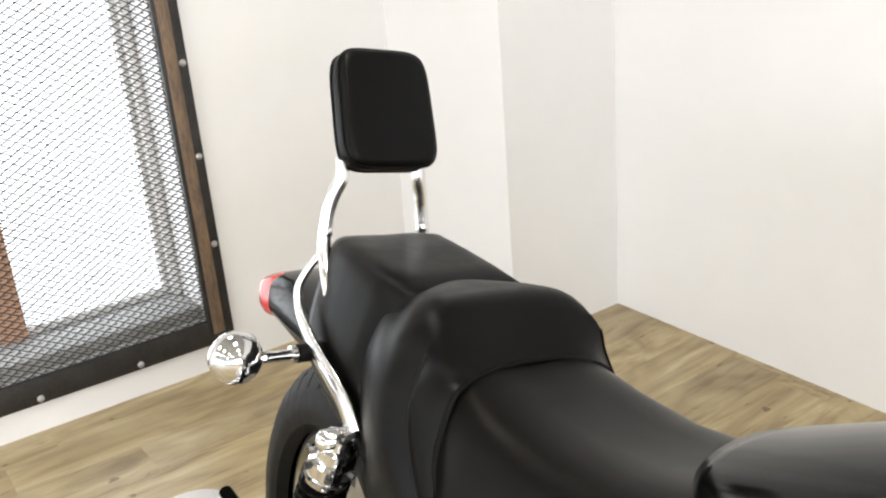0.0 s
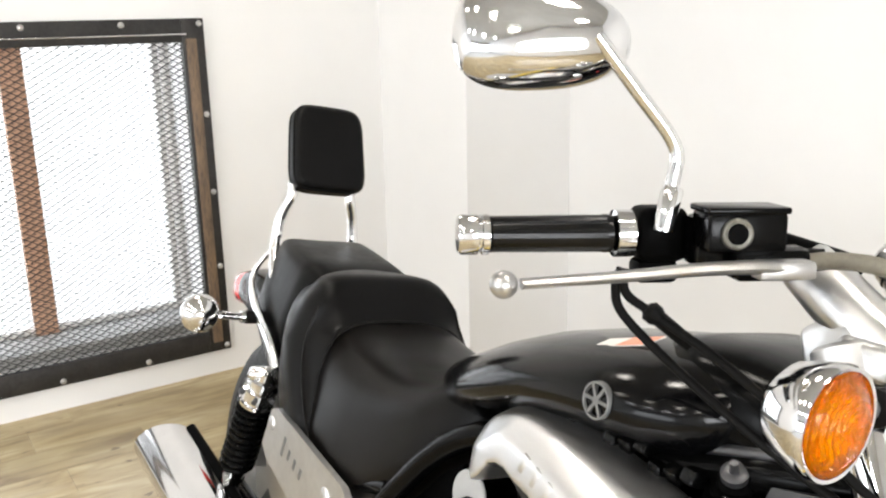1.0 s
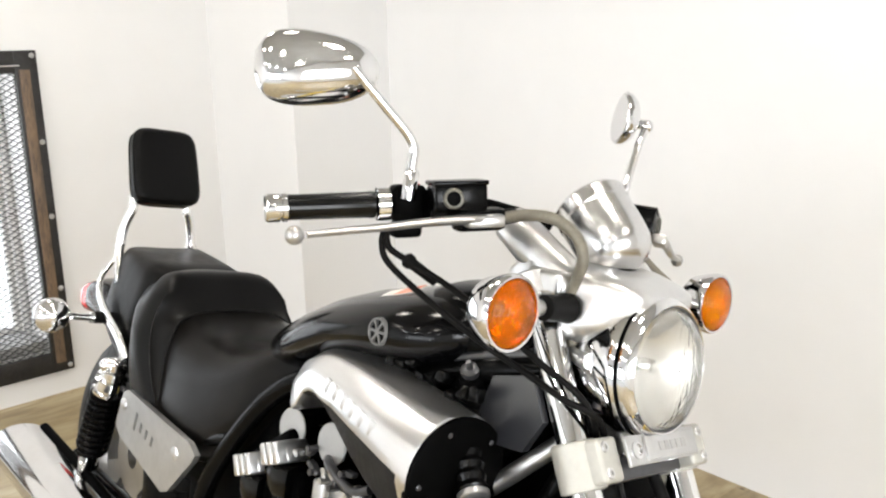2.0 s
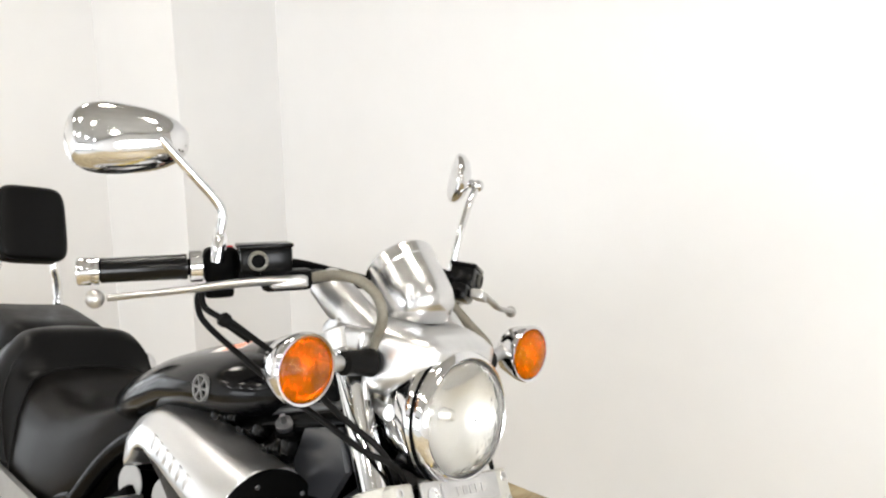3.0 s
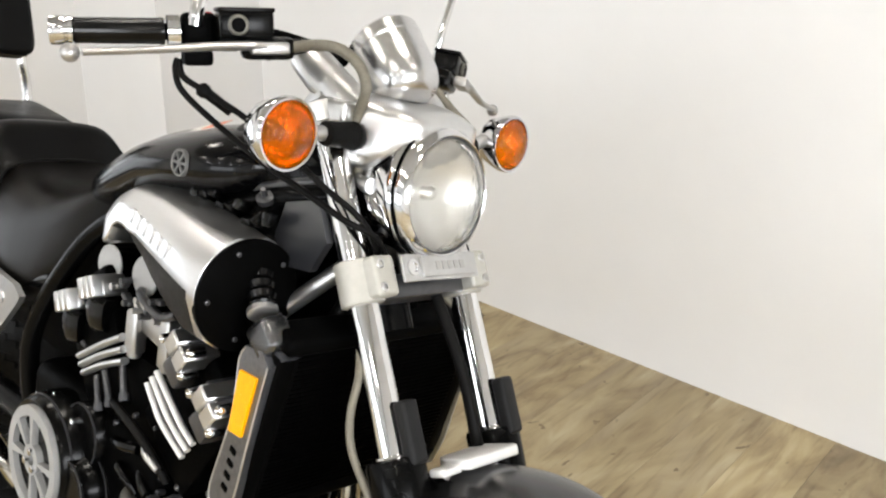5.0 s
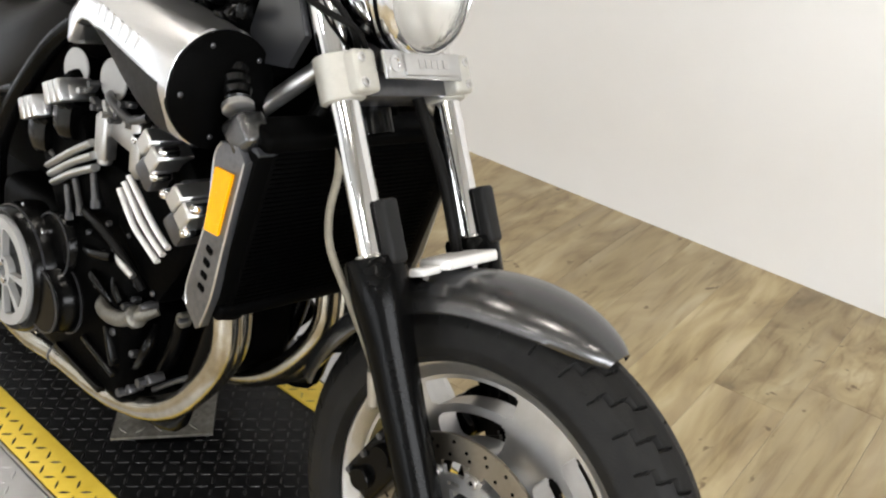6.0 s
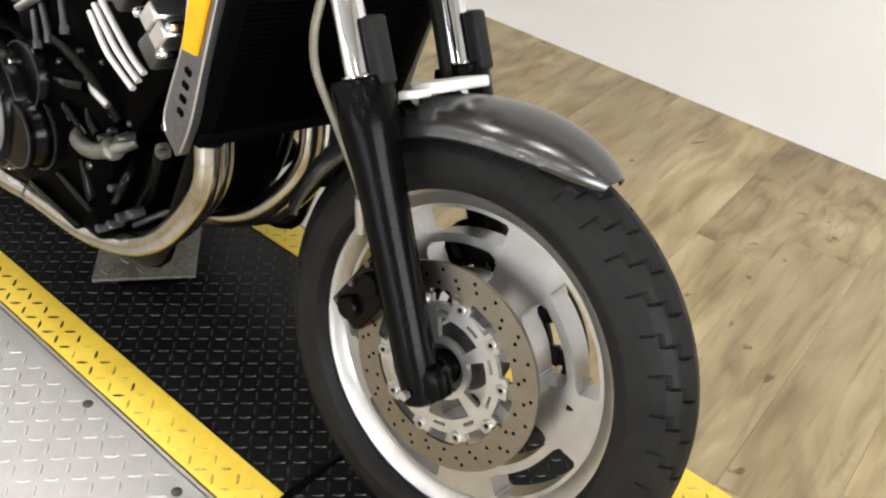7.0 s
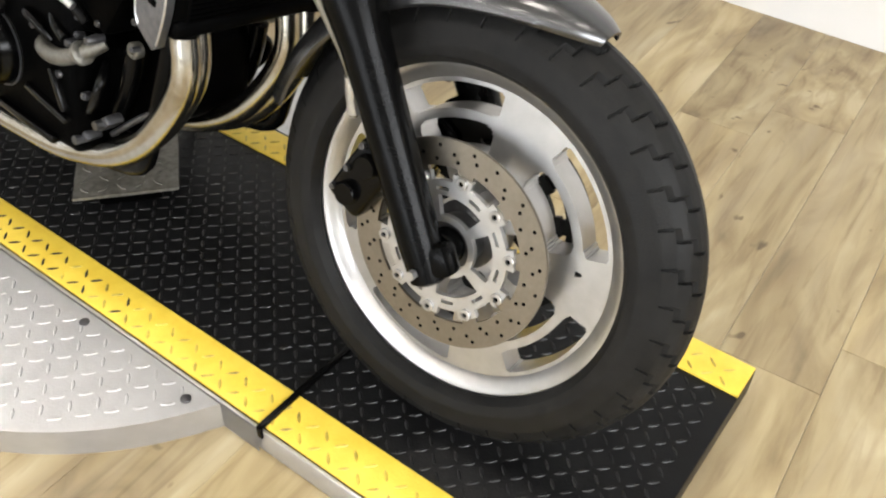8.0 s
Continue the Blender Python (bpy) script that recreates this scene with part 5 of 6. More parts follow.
# thin glossy tubes added along the wing creases to draw their highlight
for side in (curves[1], list(reversed(curves[1]))):
    bm = B()
    tube(bm, [p for p in side[: len(side) // 2] if p.z < 0.85], 0.0022, 8, 1)
    bp("crease_highlight", bm, M_LEATHER2, seat)
bm = B()
saddle(bm, [(-1.585, 0.66, 0.872, 0.115), (-1.6, 0.65, 0.886, 0.142), (-1.68, 0.65, 0.894, 0.147), (-1.76, 0.67, 0.902, 0.143), (-1.83, 0.7, 0.908, 0.135), (-1.865, 0.73, 0.902, 0.119), (-1.878, 0.76, 0.885, 0.09)], 0.004, 9.0, 120, 0.22)
bp("passenger_seat", bm, M_LEATHER, bike, "black vinyl passenger seat", 60)

# backrest
PC = Vector((-1.885, -0.006, 1.109))
prot = Matrix.Rotation(radians(-22), 4, "Y")
bm = B()
rs = []
for dx, k in [(0.026, 0.86), (0.024, 0.94), (0.017, 0.985), (0.008, 1.0), (-0.008, 1.0), (-0.017, 0.985), (-0.024, 0.94), (-0.026, 0.86)]:
    rg = []
    for i in range(60):
        a = 2 * math.pi * i / 60
        y, z = math.cos(a), math.sin(a)
        y, z = math.copysign(abs(y) ** (2 / 5.5), y), math.copysign(abs(z) ** (2 / 5.5), z)
        rg.append(bm.verts.new(PC + prot @ Vector((dx + 0.004 * (1 - y * y) * (1 - z * z), 0.0868 * y * k * (1 - 0.03 * z), 0.1005 * z * k))))
    rs.append(rg)
skin(bm, rs)
pad = bp("backrest", bm, M_LEATHER, bike, "padded black vinyl backrest on chrome stays", 60)
for dx in (0.014, -0.014):
    bm = B()
    pts = []
    for i in range(61):
        a = 2 * math.pi * i / 60
        y, z = math.cos(a), math.sin(a)
        y, z = math.copysign(abs(y) ** (2 / 5.5), y), math.copysign(abs(z) ** (2 / 5.5), z)
        pts.append(PC + prot @ Vector((dx, 0.0863 * y * (1 - 0.03 * z), 0.1 * z)))
    tube(bm, pts, 0.0028, 6, 1)
    bp("piping", bm, M_LEATHER, pad)
for s in (-1, 1):
    bm = B()
    o = 0.011 * (1 + s)
    tube(bm, [(-1.875, 0.082 * s - o, 1.03), (-1.868, 0.084 * s - o, 1.0), (-1.872, 0.095 * s - o, 0.97), (-1.875, 0.103 * s - o, 0.935), (-1.869, 0.109 * s - o, 0.885), (-1.845, 0.115 * s - o, 0.855), (-1.813, 0.121 * s - o, 0.82), (-1.79, 0.118 * s - o, 0.77)], 0.0115, 14)
    lathe(bm, (-1.873, 0.1055 * s - o, 0.915), (0.1, 0.08 * s, -1), [(0, 0.012), (0.004, 0.0128), (0.01, 0.0128), (0.014, 0.012)], 14)
    bp("stay", bm, M_STAY, pad)
    bm = B()
    tube(bm, [(-1.866, 0.112 * s, 0.876), (-1.874, 0.132 * s, 0.845), (-1.872, 0.149 * s, 0.815), (-1.849, 0.156 * s, 0.782), (-1.8, 0.163 * s, 0.76), (-1.742, 0.167 * s, 0.738), (-1.688, 0.17 * s, 0.722), (-1.642, 0.171 * s, 0.702), (-1.615, 0.168 * s, 0.67)], (0.011, 0.02), 16, 8, 0.5)
    bp("grab_rail", bm, M_STAY, bike, "chrome grab rail beside the passenger seat")

# tail
bm = B()
loft(bm, [(-1.8, 0, 0.71, 0.118, 0.055), (-1.9, 0, 0.715, 0.116, 0.062), (-2.0, 0, 0.72, 0.108, 0.064), (-2.08, 0, 0.722, 0.103, 0.056), (-2.118, 0, 0.72, 0.098, 0.052)], 32, 3)
tail = bp("tail_cowl", bm, M_TANK, bike, "black tail cowl with red lamp")
bm = B()
loft(bm, [(-2.11, 0, 0.716, 0.094, 0.044), (-2.15, 0, 0.712, 0.098, 0.048), (-2.185, 0, 0.708, 0.09, 0.042), (-2.205, 0, 0.704, 0.055, 0.026)], 28, 3.4)
bp("tail_lamp", bm, M_RED, tail, "red tail lamp lens")
RAX = Vector((-1.85, 0, 0.335))
bm = B()
rings = []
for i in range(33):
    a = radians(18 + 62 * i / 32)
    for_ = []
    for rr, yy in ((0.348, -0.1), (0.362, -0.082), (0.372, 0.0), (0.362, 0.082), (0.348, 0.1), (0.344, 0.098), (0.357, 0.08), (0.367, 0.0), (0.357, -0.08), (0.344, -0.098)):
        for_.append(bm.verts.new((RAX.x + rr * math.cos(a), yy, RAX.z + rr * math.sin(a))))
    rings.append(for_)
skin(bm, rings)
bp("rear_mudguard", bm, M_FENDER, bike, "dark satin rear mudguard")
for s in (-1, 1):
    c = Vector((-1.77, 0.292 * s, 0.745))
    bm = B()
    lathe(bm, c, (1, 0, 0.05), [(-0.012, 0.025), (-0.01, 0.0405), (0.0, 0.042), (0.01, 0.0395), (0.023, 0.0315), (0.033, 0.018), (0.037, 0.003)], 36)
    ts = bp("turn_signal", bm, M_CHROME, bike, "round chrome rear turn signal")
    bm = B()
    lathe(bm, c, (-1, 0, -0.05), [(0.01, 0.038), (0.017, 0.035), (0.024, 0.024), (0.026, 0.002)], 30)
    bp("lens", bm, M_AMBER, ts, "amber lens")
    bm = B()
    tube(bm, [c + Vector((0.01, -0.04 * s, 0.0)), (-1.775, 0.215 * s, 0.738), (-1.79, 0.17 * s, 0.732)], 0.009, 12)
    lathe(bm, (-1.783, 0.2 * s, 0.735), (0, -s, 0), [(0, 0.008), (0.002, 0.014), (0.01, 0.014), (0.012, 0.011)], 16)
    bp("stalk", bm, M_CHROME, ts)
    bm = B()
    lathe(bm, (-1.785, 0.188 * s, 0.734), (-0.05, -s, 0), [(0, 0.012), (0.002, 0.015), (0.05, 0.016)], 16)
    bp("rubber_mount", bm, M_RUBBER, ts)
    # shock absorber
    top, bot = Vector((-1.635, 0.182 * s, 0.655)), Vector((-1.742, 0.188 * s, 0.372))
    d = (bot - top).normalized()
    bm = B()
    cyl(bm, top + d * 0.05, bot - d * 0.03, 0.02, n=16)
    lathe(bm, top, d, [(0.075, 0.02), (0.075, 0.036), (0.082, 0.037), (0.09, 0.033), (0.09, 0.02)], 24)
    sh = bp("shock_absorber", bm, M_DULL, bike, "rear shock with black coil spring and chrome cap")
    _, u, w = axes_of(d)
    bm = B()
    turns, pts = 10, []
    for i in range(turns * 14 + 1):
        a = 2 * math.pi * i / 14
        pts.append(top + d * (0.075 + 0.175 * i / (turns * 14)) + u * (0.034 * math.cos(a)) + w * (0.034 * math.sin(a)))
    tube(bm, pts, 0.0064, 8, 1)
    bp("spring", bm, M_LEG, sh, "black coil spring")
    bm = B()
    lathe(bm, top, d, [(-0.012, 0.012), (-0.008, 0.02), (0.008, 0.023), (0.012, 0.03), (0.024, 0.031), (0.028, 0.027), (0.034, 0.028), (0.037, 0.036), (0.058, 0.037), (0.061, 0.034), (0.066, 0.034), (0.068, 0.038), (0.076, 0.037), (0.077, 0.03)], 28)
    lathe(bm, top + Vector((0, -0.03 * s, 0)), (0, s, 0), [(0, 0.017), (0.055, 0.017), (0.062, 0.012), (0.066, 0.004)], 18)
    bp("cap", bm, M_CHROME, sh, "chrome upper cap")
    _, u, w = axes_of(d)
    for k in range(6):
        bm = B()
        rad = (u * math.cos(k * math.pi / 3) + w * math.sin(k * math.pi / 3)).normalized()
        cyl(bm, top + d * 0.047 + rad * 0.034, top + d * 0.047 + rad * 0.044, 0.006, n=6)
        bp("adjuster_lug", bm, M_GREYP, sh)
    bm = B()
    lathe(bm, bot, d * -1, [(-0.012, 0.012), (-0.008, 0.02), (0.02, 0.024), (0.045, 0.03), (0.05, 0.034), (0.058, 0.034), (0.06, 0.028)], 24)
    bp("cap", bm, M_CHROME, sh, "chrome lower cap")
    # side cover
    bm = B()
    q = Matrix(((1, 0, 0, 0), (0, 0, s, 0), (0, 1, 0, 0), (0, 0, 0, 1)))
    plate(bm, [(-1.5, 0.63), (-1.475, 0.642), (-1.16, 0.628), (-1.13, 0.612), (-1.142, 0.594), (-1.235, 0.502), (-1.265, 0.49), (-1.5, 0.53), (-1.53, 0.55)], 0.012, Matrix.Translation((0, 0.198 * s, 0)) @ q)
    if s > 0:
        bmesh.ops.reverse_faces(bm, faces=bm.faces)
    sc = bp("side_cover", bm, M_CAST, bike, "silver side cover with embossed lettering")
    for x, z in ((-1.215, 0.588), (-1.49, 0.606)):
        bm = B()
        lathe(bm, (x, 0.2095 * s, z), (0, s, 0), [(0, 0.014), (0.004, 0.013), (0.0058, 0.009), (0.0064, 0.001)], 24)
        bp("screw", bm, M_CAST, sc)
    bm = B()
    for k, (w_, h_) in enumerate([(0.022, 0.042), (0.02, 0.022), (0.022, 0.022), (0.02, 0.022)]):
        box(bm, (-1.42 + 0.03 * k, 0.2105 * s, 0.588 - 0.005 * k), (w_ * 0.45, 0.0016, h_), Matrix.Rotation(radians(18), 4, "Y"), 0.0006)
    tagged(bp("lettering", bm, M_EMBLEM, sc), kind="stuff")

# rear wheel
bm = B()
tyre(bm, RAX, 0.335, 0.09, 0.2, True, 760, 40)
rw = bp("rear_wheel", bm, M_TYRE, bike, "wide black rear tyre on a silver wheel", 25)
bm = B()
polar(bm, RAX, -0.03, 0.03, [0.03, 0.06, 0.1, 0.15, 0.175, 0.19], 100, lambda r, a: not (0.1 < r < 0.175 and any(in_arc(a, 36 + 72 * k, 22) for k in range(5))))
for s in (1, -1):
    lathe(bm, RAX + Vector((0, -0.055 * s, 0)), (0, s, 0), [(0, 0.2), (0.004, 0.205), (0.008, 0.2), (0.04, 0.19), (0.055, 0.19), (0.055, 0.182), (0.02, 0.182), (0, 0.194)], 80, closed=True)
bp("rim", bm, M_RIM, rw, "silver cast rim")
for s in (-1, 1):
    bm = B()
    tube(bm, [(-1.02, 0.13 * s, 0.33), (-1.3, 0.15 * s, 0.33), (-1.6, 0.16 * s, 0.33), (-1.86, 0.16 * s, 0.325)], 0.028, 14)
    box(bm, (-1.83, 0.16 * s, 0.335), (0.1, 0.04, 0.07), None, 0.01)
    bp("swingarm", bm, M_BLACK, bike, "black swingarm")
    # silencer with slanted mouth
    bm = B()
    p0, p1 = Vector((-1.2, 0.2 * s, 0.24)), Vector((-2.04, 0.262 * s, 0.335))
    d, u, w = axes_of(p1 - p0)
    ln = (p1 - p0).length
    rs = []
    for t, r in [(0, 0.025), (0.06, 0.03), (0.2, 0.058), (0.3, 0.067), (0.8, 0.07), (1.0, 0.07), (0.999, 0.0675), (0.996, 0.064), (0.7, 0.062), (0.68, 0.004)]:
        rg = ring(bm, p0 + d * (ln * t), u, w, r, r, 36)
        if t > 0.95:
            for v in rg:
                v.co -= d * (0.45 * (v.co - (p0 + d * (ln * t))).dot(Vector((0, -0.5 * s, 0.85))))
        rs.append(rg)
    skin(bm, rs)
    bp("silencer", bm, M_PIPE if s > 0 else M_CHROME, bike, "chrome silencer with a slanted mouth", 50)
    bm = B()
    off = Vector((0, -0.045 * s, 0.052))
    tube(bm, [p0 + d * (ln * 0.3) + off, p0 + d * (ln * 0.6) + off * 1.04, p0 + d * (ln * 0.96) + off * 1.05], 0.013, 12)
    bp("silencer_strap", bm, M_DULL, bike, "black strap along the silencer")
    # header pipes
    for k, dy, dx in ((0, 0.16, 0.0), (1, 0.132, -0.012)) if s < 0 else ((0, 0.075, 0.0), (1, 0.045, -0.012)):
        bm = B()
        tube(bm, [(-1.3, 0.18 * s, 0.232), (-1.04, (dy + 0.005) * s, 0.182), (-0.893 + dx, dy * s, 0.192), (-0.75 + dx, dy * s, 0.2), (-0.665 + dx, dy * s, 0.216), (-0.578 + dx, dy * s, 0.246), (-0.5 + dx, dy * s, 0.298), (-0.435 + dx, dy * s, 0.375), (-0.403 + dx, dy * s, 0.44), (-0.405 + dx, dy * s, 0.5)], 0.0205, 18)
        hp = bp("header_pipe", bm, M_PIPE, bike, "gold-tinged chrome exhaust header pipe")
        if k == 0:
            bm = B()
            lathe(bm, (-0.905, dy * s, 0.1912), (1, 0, 0.05), [(0, 0.0215), (0.002, 0.0222), (0.004, 0.0222), (0.006, 0.0215)], 20)
            bp("joint", bm, M_GREYP, hp)

# ---- engine ----
# air scoop stations: x, middle y, top, side edge, bottom, half width, roundness
SCOOP = [(-0.842, 0.168, 0.856, 0.83, 0.824, 0.014, 0.5), (-0.836, 0.168, 0.876, 0.815, 0.81, 0.028, 0.3), (-0.822, 0.169, 0.894, 0.806, 0.803, 0.04, 0.1), (-0.805, 0.17, 0.906, 0.806, 0.803, 0.046, 0.0), (-0.79, 0.17, 0.912, 0.818, 0.814, 0.048, 0.0),
         (-0.772, 0.171, 0.917, 0.842, 0.836, 0.049, 0.0), (-0.755, 0.171, 0.92, 0.851, 0.843, 0.05, 0.0), (-0.735, 0.172, 0.923, 0.853, 0.845, 0.051, 0.0), (-0.71, 0.174, 0.925, 0.85, 0.838, 0.053, 0.0), (-0.67, 0.178, 0.926, 0.853, 0.818, 0.056, 0.0),
         (-0.62, 0.183, 0.925, 0.849, 0.795, 0.06, 0.05), (-0.56, 0.187, 0.921, 0.845, 0.77, 0.066, 0.2), (-0.5, 0.189, 0.915, 0.841, 0.748, 0.074, 0.5), (-0.46, 0.19, 0.911, 0.838, 0.743, 0.079, 0.85), (-0.437, 0.19, 0.909, 0.836, 0.742, 0.081, 1.0), (-0.435, 0.19, 0.904, 0.836, 0.747, 0.076, 1.0), (-0.46, 0.19, 0.9, 0.836, 0.75, 0.07, 1.0)]


def outer_y(rings_, x, z):
    """How far out the scoop's shell lies at x and z."""
    for a, b in zip(rings_, rings_[1:]):
        if a[0].x <= x <= b[0].x:
            t = (x - a[0].x) / (b[0].x - a[0].x)
            sec = [p.lerp(q, t) for p, q in zip(a, b)]
            hits = [abs(p.y + (q.y - p.y) * (z - p.z) / (q.z - p.z)) for p, q in zip(sec, sec[1:] + sec[:1]) if (p.z - z) * (q.z - z) < 0]
            return max(hits)
    return 0.23


bm = B()
box(bm, (-0.86, 0, 0.36), (0.48, 0.38, 0.28), None, 0.03, 3)
box(bm, (-0.64, 0, 0.34), (0.14, 0.26, 0.16), None, 0.03, 3)
box(bm, (-0.71, 0, 0.53), (0.2, 0.35, 0.2), None, 0.02, 2)
eng = bp("crankcase", bm, M_CASE, bike, "black-painted V-four engine block")
for cx, tilt in ((-0.575, 35), (-0.855, -35)):
    bm = B()
    rot = Matrix.Rotation(radians(tilt), 4, "Y")
    box(bm, (cx, 0, 0.575), (0.17, 0.36, 0.2), rot, 0.015, 2)
    c2 = Vector((cx, 0, 0.575)) + rot @ Vector((0, 0, 0.12))
    box(bm, c2, (0.2, 0.37, 0.06), rot, 0.015, 2)
    cy = bp("cylinder_bank", bm, M_CASE, bike, "black cylinder bank with polished fins")
for s in (-1, 1):
    # clutch / generator covers
    bm = B()
    lathe(bm, (-0.935, 0.18 * s, 0.368), (0, s, 0), [(0, 0.122), (0.03, 0.122), (0.045, 0.116), (0.06, 0.113), (0.066, 0.108), (0.062, 0.1), (0.06, 0.002)], 60)
    cc = bp("engine_cover", bm, M_BLACK, bike, "round black engine cover with a silver spoked cap")
    bm = B()
    polar(bm, Vector((-0.935, 0, 0.368)), 0.24 * s, 0.253 * s, [0.012, 0.028, 0.08, 0.099], 144, lambda r, a: r > 0.08 or r < 0.028 or any(in_arc(a, k, 5.2) for k in (5, 95, 140, 185, 275, 320)))
    bmesh.ops.recalc_face_normals(bm, faces=bm.faces)
    bp("cap", bm, M_PALE, cc, "silver spoked cover cap")
    for k in range(3):
        bm = B()
        a = radians(80 + 120 * k)
        lathe(bm, (-0.935 + 0.018 * math.cos(a), 0.25 * s, 0.368 + 0.018 * math.sin(a)), (0, s, 0), [(0, 0.007), (0.008, 0.007), (0.009, 0.004)], 10)
        bp("bolt", bm, M_CHROME, cc)
    bm = B()
    lathe(bm, (-0.825, 0.16 * s, 0.352), (0, s, 0), [(0, 0.066), (0.03, 0.066), (0.034, 0.062), (0.05, 0.062), (0.056, 0.058), (0.07, 0.058), (0.076, 0.052), (0.078, 0.002)], 44)
    lathe(bm, (-0.845, 0.16 * s, 0.445), (0, s, 0), [(0, 0.058), (0.042, 0.058), (0.048, 0.053), (0.05, 0.002)], 40)
    lathe(bm, (-0.7, 0.15 * s, 0.345), (0, s, 0), [(0, 0.04), (0.03, 0.04), (0.036, 0.034), (0.037, 0.002)], 30)
    wp = bp("water_pump_cover", bm, M_BLACK, bike, "round black side cover")
    for x, z, y, r in ((-0.825, 0.352, 0.2345, 0.0555), (-0.825, 0.352, 0.1945, 0.0645), (-0.845, 0.445, 0.207, 0.0555)):
        bm = B()
        lathe(bm, (x, y * s, z), (0, s, 0), [(-0.0012, r), (-0.0012, r + 0.0022), (0.0012, r + 0.0022), (0.0012, r)], 44, closed=True)
        bp("edge_ring", bm, M_GREYP, wp)
    bm = B()
    lathe(bm, (-0.935, 0.228 * s, 0.368), (0, s, 0), [(-0.0015, 0.112), (-0.0015, 0.1175), (0.0015, 0.1175), (0.0015, 0.112)], 60, closed=True)
    bp("edge_ring", bm, M_GREYP, cc)
    for x, z in ((-0.72, 0.42), (-0.83, 0.47), (-0.66, 0.36), (-0.63, 0.42), (-0.71, 0.48), (-0.58, 0.44)):
        bm = B()
        lathe(bm, (x, 0.185 * s, z), (0, s, 0), [(-0.02, 0.0065), (0.008, 0.0065), (0.01, 0.005), (0.01, 0.001)], 8)
        bp("bolt", bm, M_GREYP, wp)
    bm = B()
    tube(bm, [(-0.712, 0.165 * s, 0.398), (-0.695, 0.19 * s, 0.394), (-0.665, 0.196 * s, 0.391), (-0.63, 0.196 * s, 0.399), (-0.6, 0.185 * s, 0.415), (-0.585, 0.16 * s, 0.43)], (0.0148, 0.0118), 16)
    lathe(bm, (-0.606, 0.188 * s, 0.411), (0.6, 0, 0.35), [(0, 0.014), (0.002, 0.0185), (0.011, 0.0185), (0.013, 0.014)], 18)
    bp("water_pipe", bm, M_ALLOY, bike, "silver coolant pipe")
    for k in range(9):
        bm = B()
        a = radians(-60 + 38 * k)
        lathe(bm, (-0.935 + 0.117 * math.cos(a), 0.205 * s, 0.368 + 0.117 * math.sin(a)), (0, s, 0), [(0, 0.006), (0.012, 0.006), (0.014, 0.004), (0.014, 0.001)], 10)
        bp("bolt", bm, M_CHROME, cc)
    for x, z in ((-0.818, 0.468), (-0.774, 0.49), (-0.716, 0.531), (-0.718, 0.507), (-0.65, 0.533), (-0.691, 0.496), (-0.62, 0.458), (-0.624, 0.43), (-0.589, 0.439), (-0.57, 0.47), (-0.481, 0.496), (-0.492, 0.453), (-0.617, 0.335), (-0.782, 0.283)):
        bm = B()
        r = 0.004 + 0.003 * (math.sin(x * 97 + z * 31) * 0.5 + 0.5)
        lathe(bm, (x, 0.165 * s, z), (0.15 * math.sin(z * 60), s, 0.2 * math.cos(x * 50)), [(0.004, r), (0.016, r), (0.0185, r * 0.8), (0.0185, r * 0.5), (0.015, r * 0.2)], 10)
        bp("bolt", bm, M_GREYP, eng)
    for pts, r, m_ in (([(-0.66, 0.19 * s, 0.499), (-0.635, 0.2 * s, 0.496), (-0.605, 0.195 * s, 0.484)], 0.006, M_CAST), ([(-0.76, 0.19 * s, 0.47), (-0.72, 0.2 * s, 0.478), (-0.67, 0.195 * s, 0.49)], 0.008, M_BLACK), ([(-0.8, 0.185 * s, 0.53), (-0.7, 0.2 * s, 0.53), (-0.64, 0.195 * s, 0.505), (-0.6, 0.18 * s, 0.46)], 0.007, M_RUBBER),
                       ([(-0.56, 0.125 * s, 0.42), (-0.575, 0.128 * s, 0.36), (-0.61, 0.13 * s, 0.29), (-0.68, 0.13 * s, 0.225)], 0.016, M_BLACK), ([(-0.66, 0.165 * s, 0.39), (-0.7, 0.17 * s, 0.33), (-0.76, 0.17 * s, 0.29)], 0.013, M_BLACK)):
        bm = B()
        tube(bm, pts, r, 12)
        bp("engine_pipe", bm, m_, eng)
    for x, z in ((-0.81, 0.27), (-0.648, 0.314), (-0.516, 0.441)):
        bm = B()
        lathe(bm, (x, 0.15 * s, z), (0, s, 0), [(0, 0.012), (0.012, 0.0125), (0.014, 0.011), (0.014, 0.006), (0.008, 0.005), (0.008, 0.001)], 18)
        bp("mount_bush", bm, M_ALLOY, eng)
    for x, z in ((-0.632, 0.258), (-0.575, 0.306)):
        bm = B()
        box(bm, (x, 0.165 * s, z), (0.036, 0.03, 0.016), Matrix.Rotation(radians(-38), 4, "Y"), 0.004)
        cyl(bm, (x, 0.17 * s, z), (x, 0.192 * s, z), 0.0075, n=8)
        bp("pipe_clamp", bm, M_GREYP, eng)
    for pts, r in (([(-0.69, 0.172 * s, 0.455), (-0.66, 0.19 * s, 0.44), (-0.635, 0.192 * s, 0.425)], 0.009), ([(-0.745, 0.178 * s, 0.43), (-0.72, 0.2 * s, 0.44), (-0.69, 0.2 * s, 0.43), (-0.675, 0.19 * s, 0.41)], 0.007), ([(-0.6, 0.15 * s, 0.39), (-0.585, 0.172 * s, 0.365), (-0.6, 0.175 * s, 0.33), (-0.64, 0.165 * s, 0.29)], 0.008)):
        bm = B()
        tube(bm, pts, r, 12)
        bp("breather_hose", bm, M_BLACK, eng)
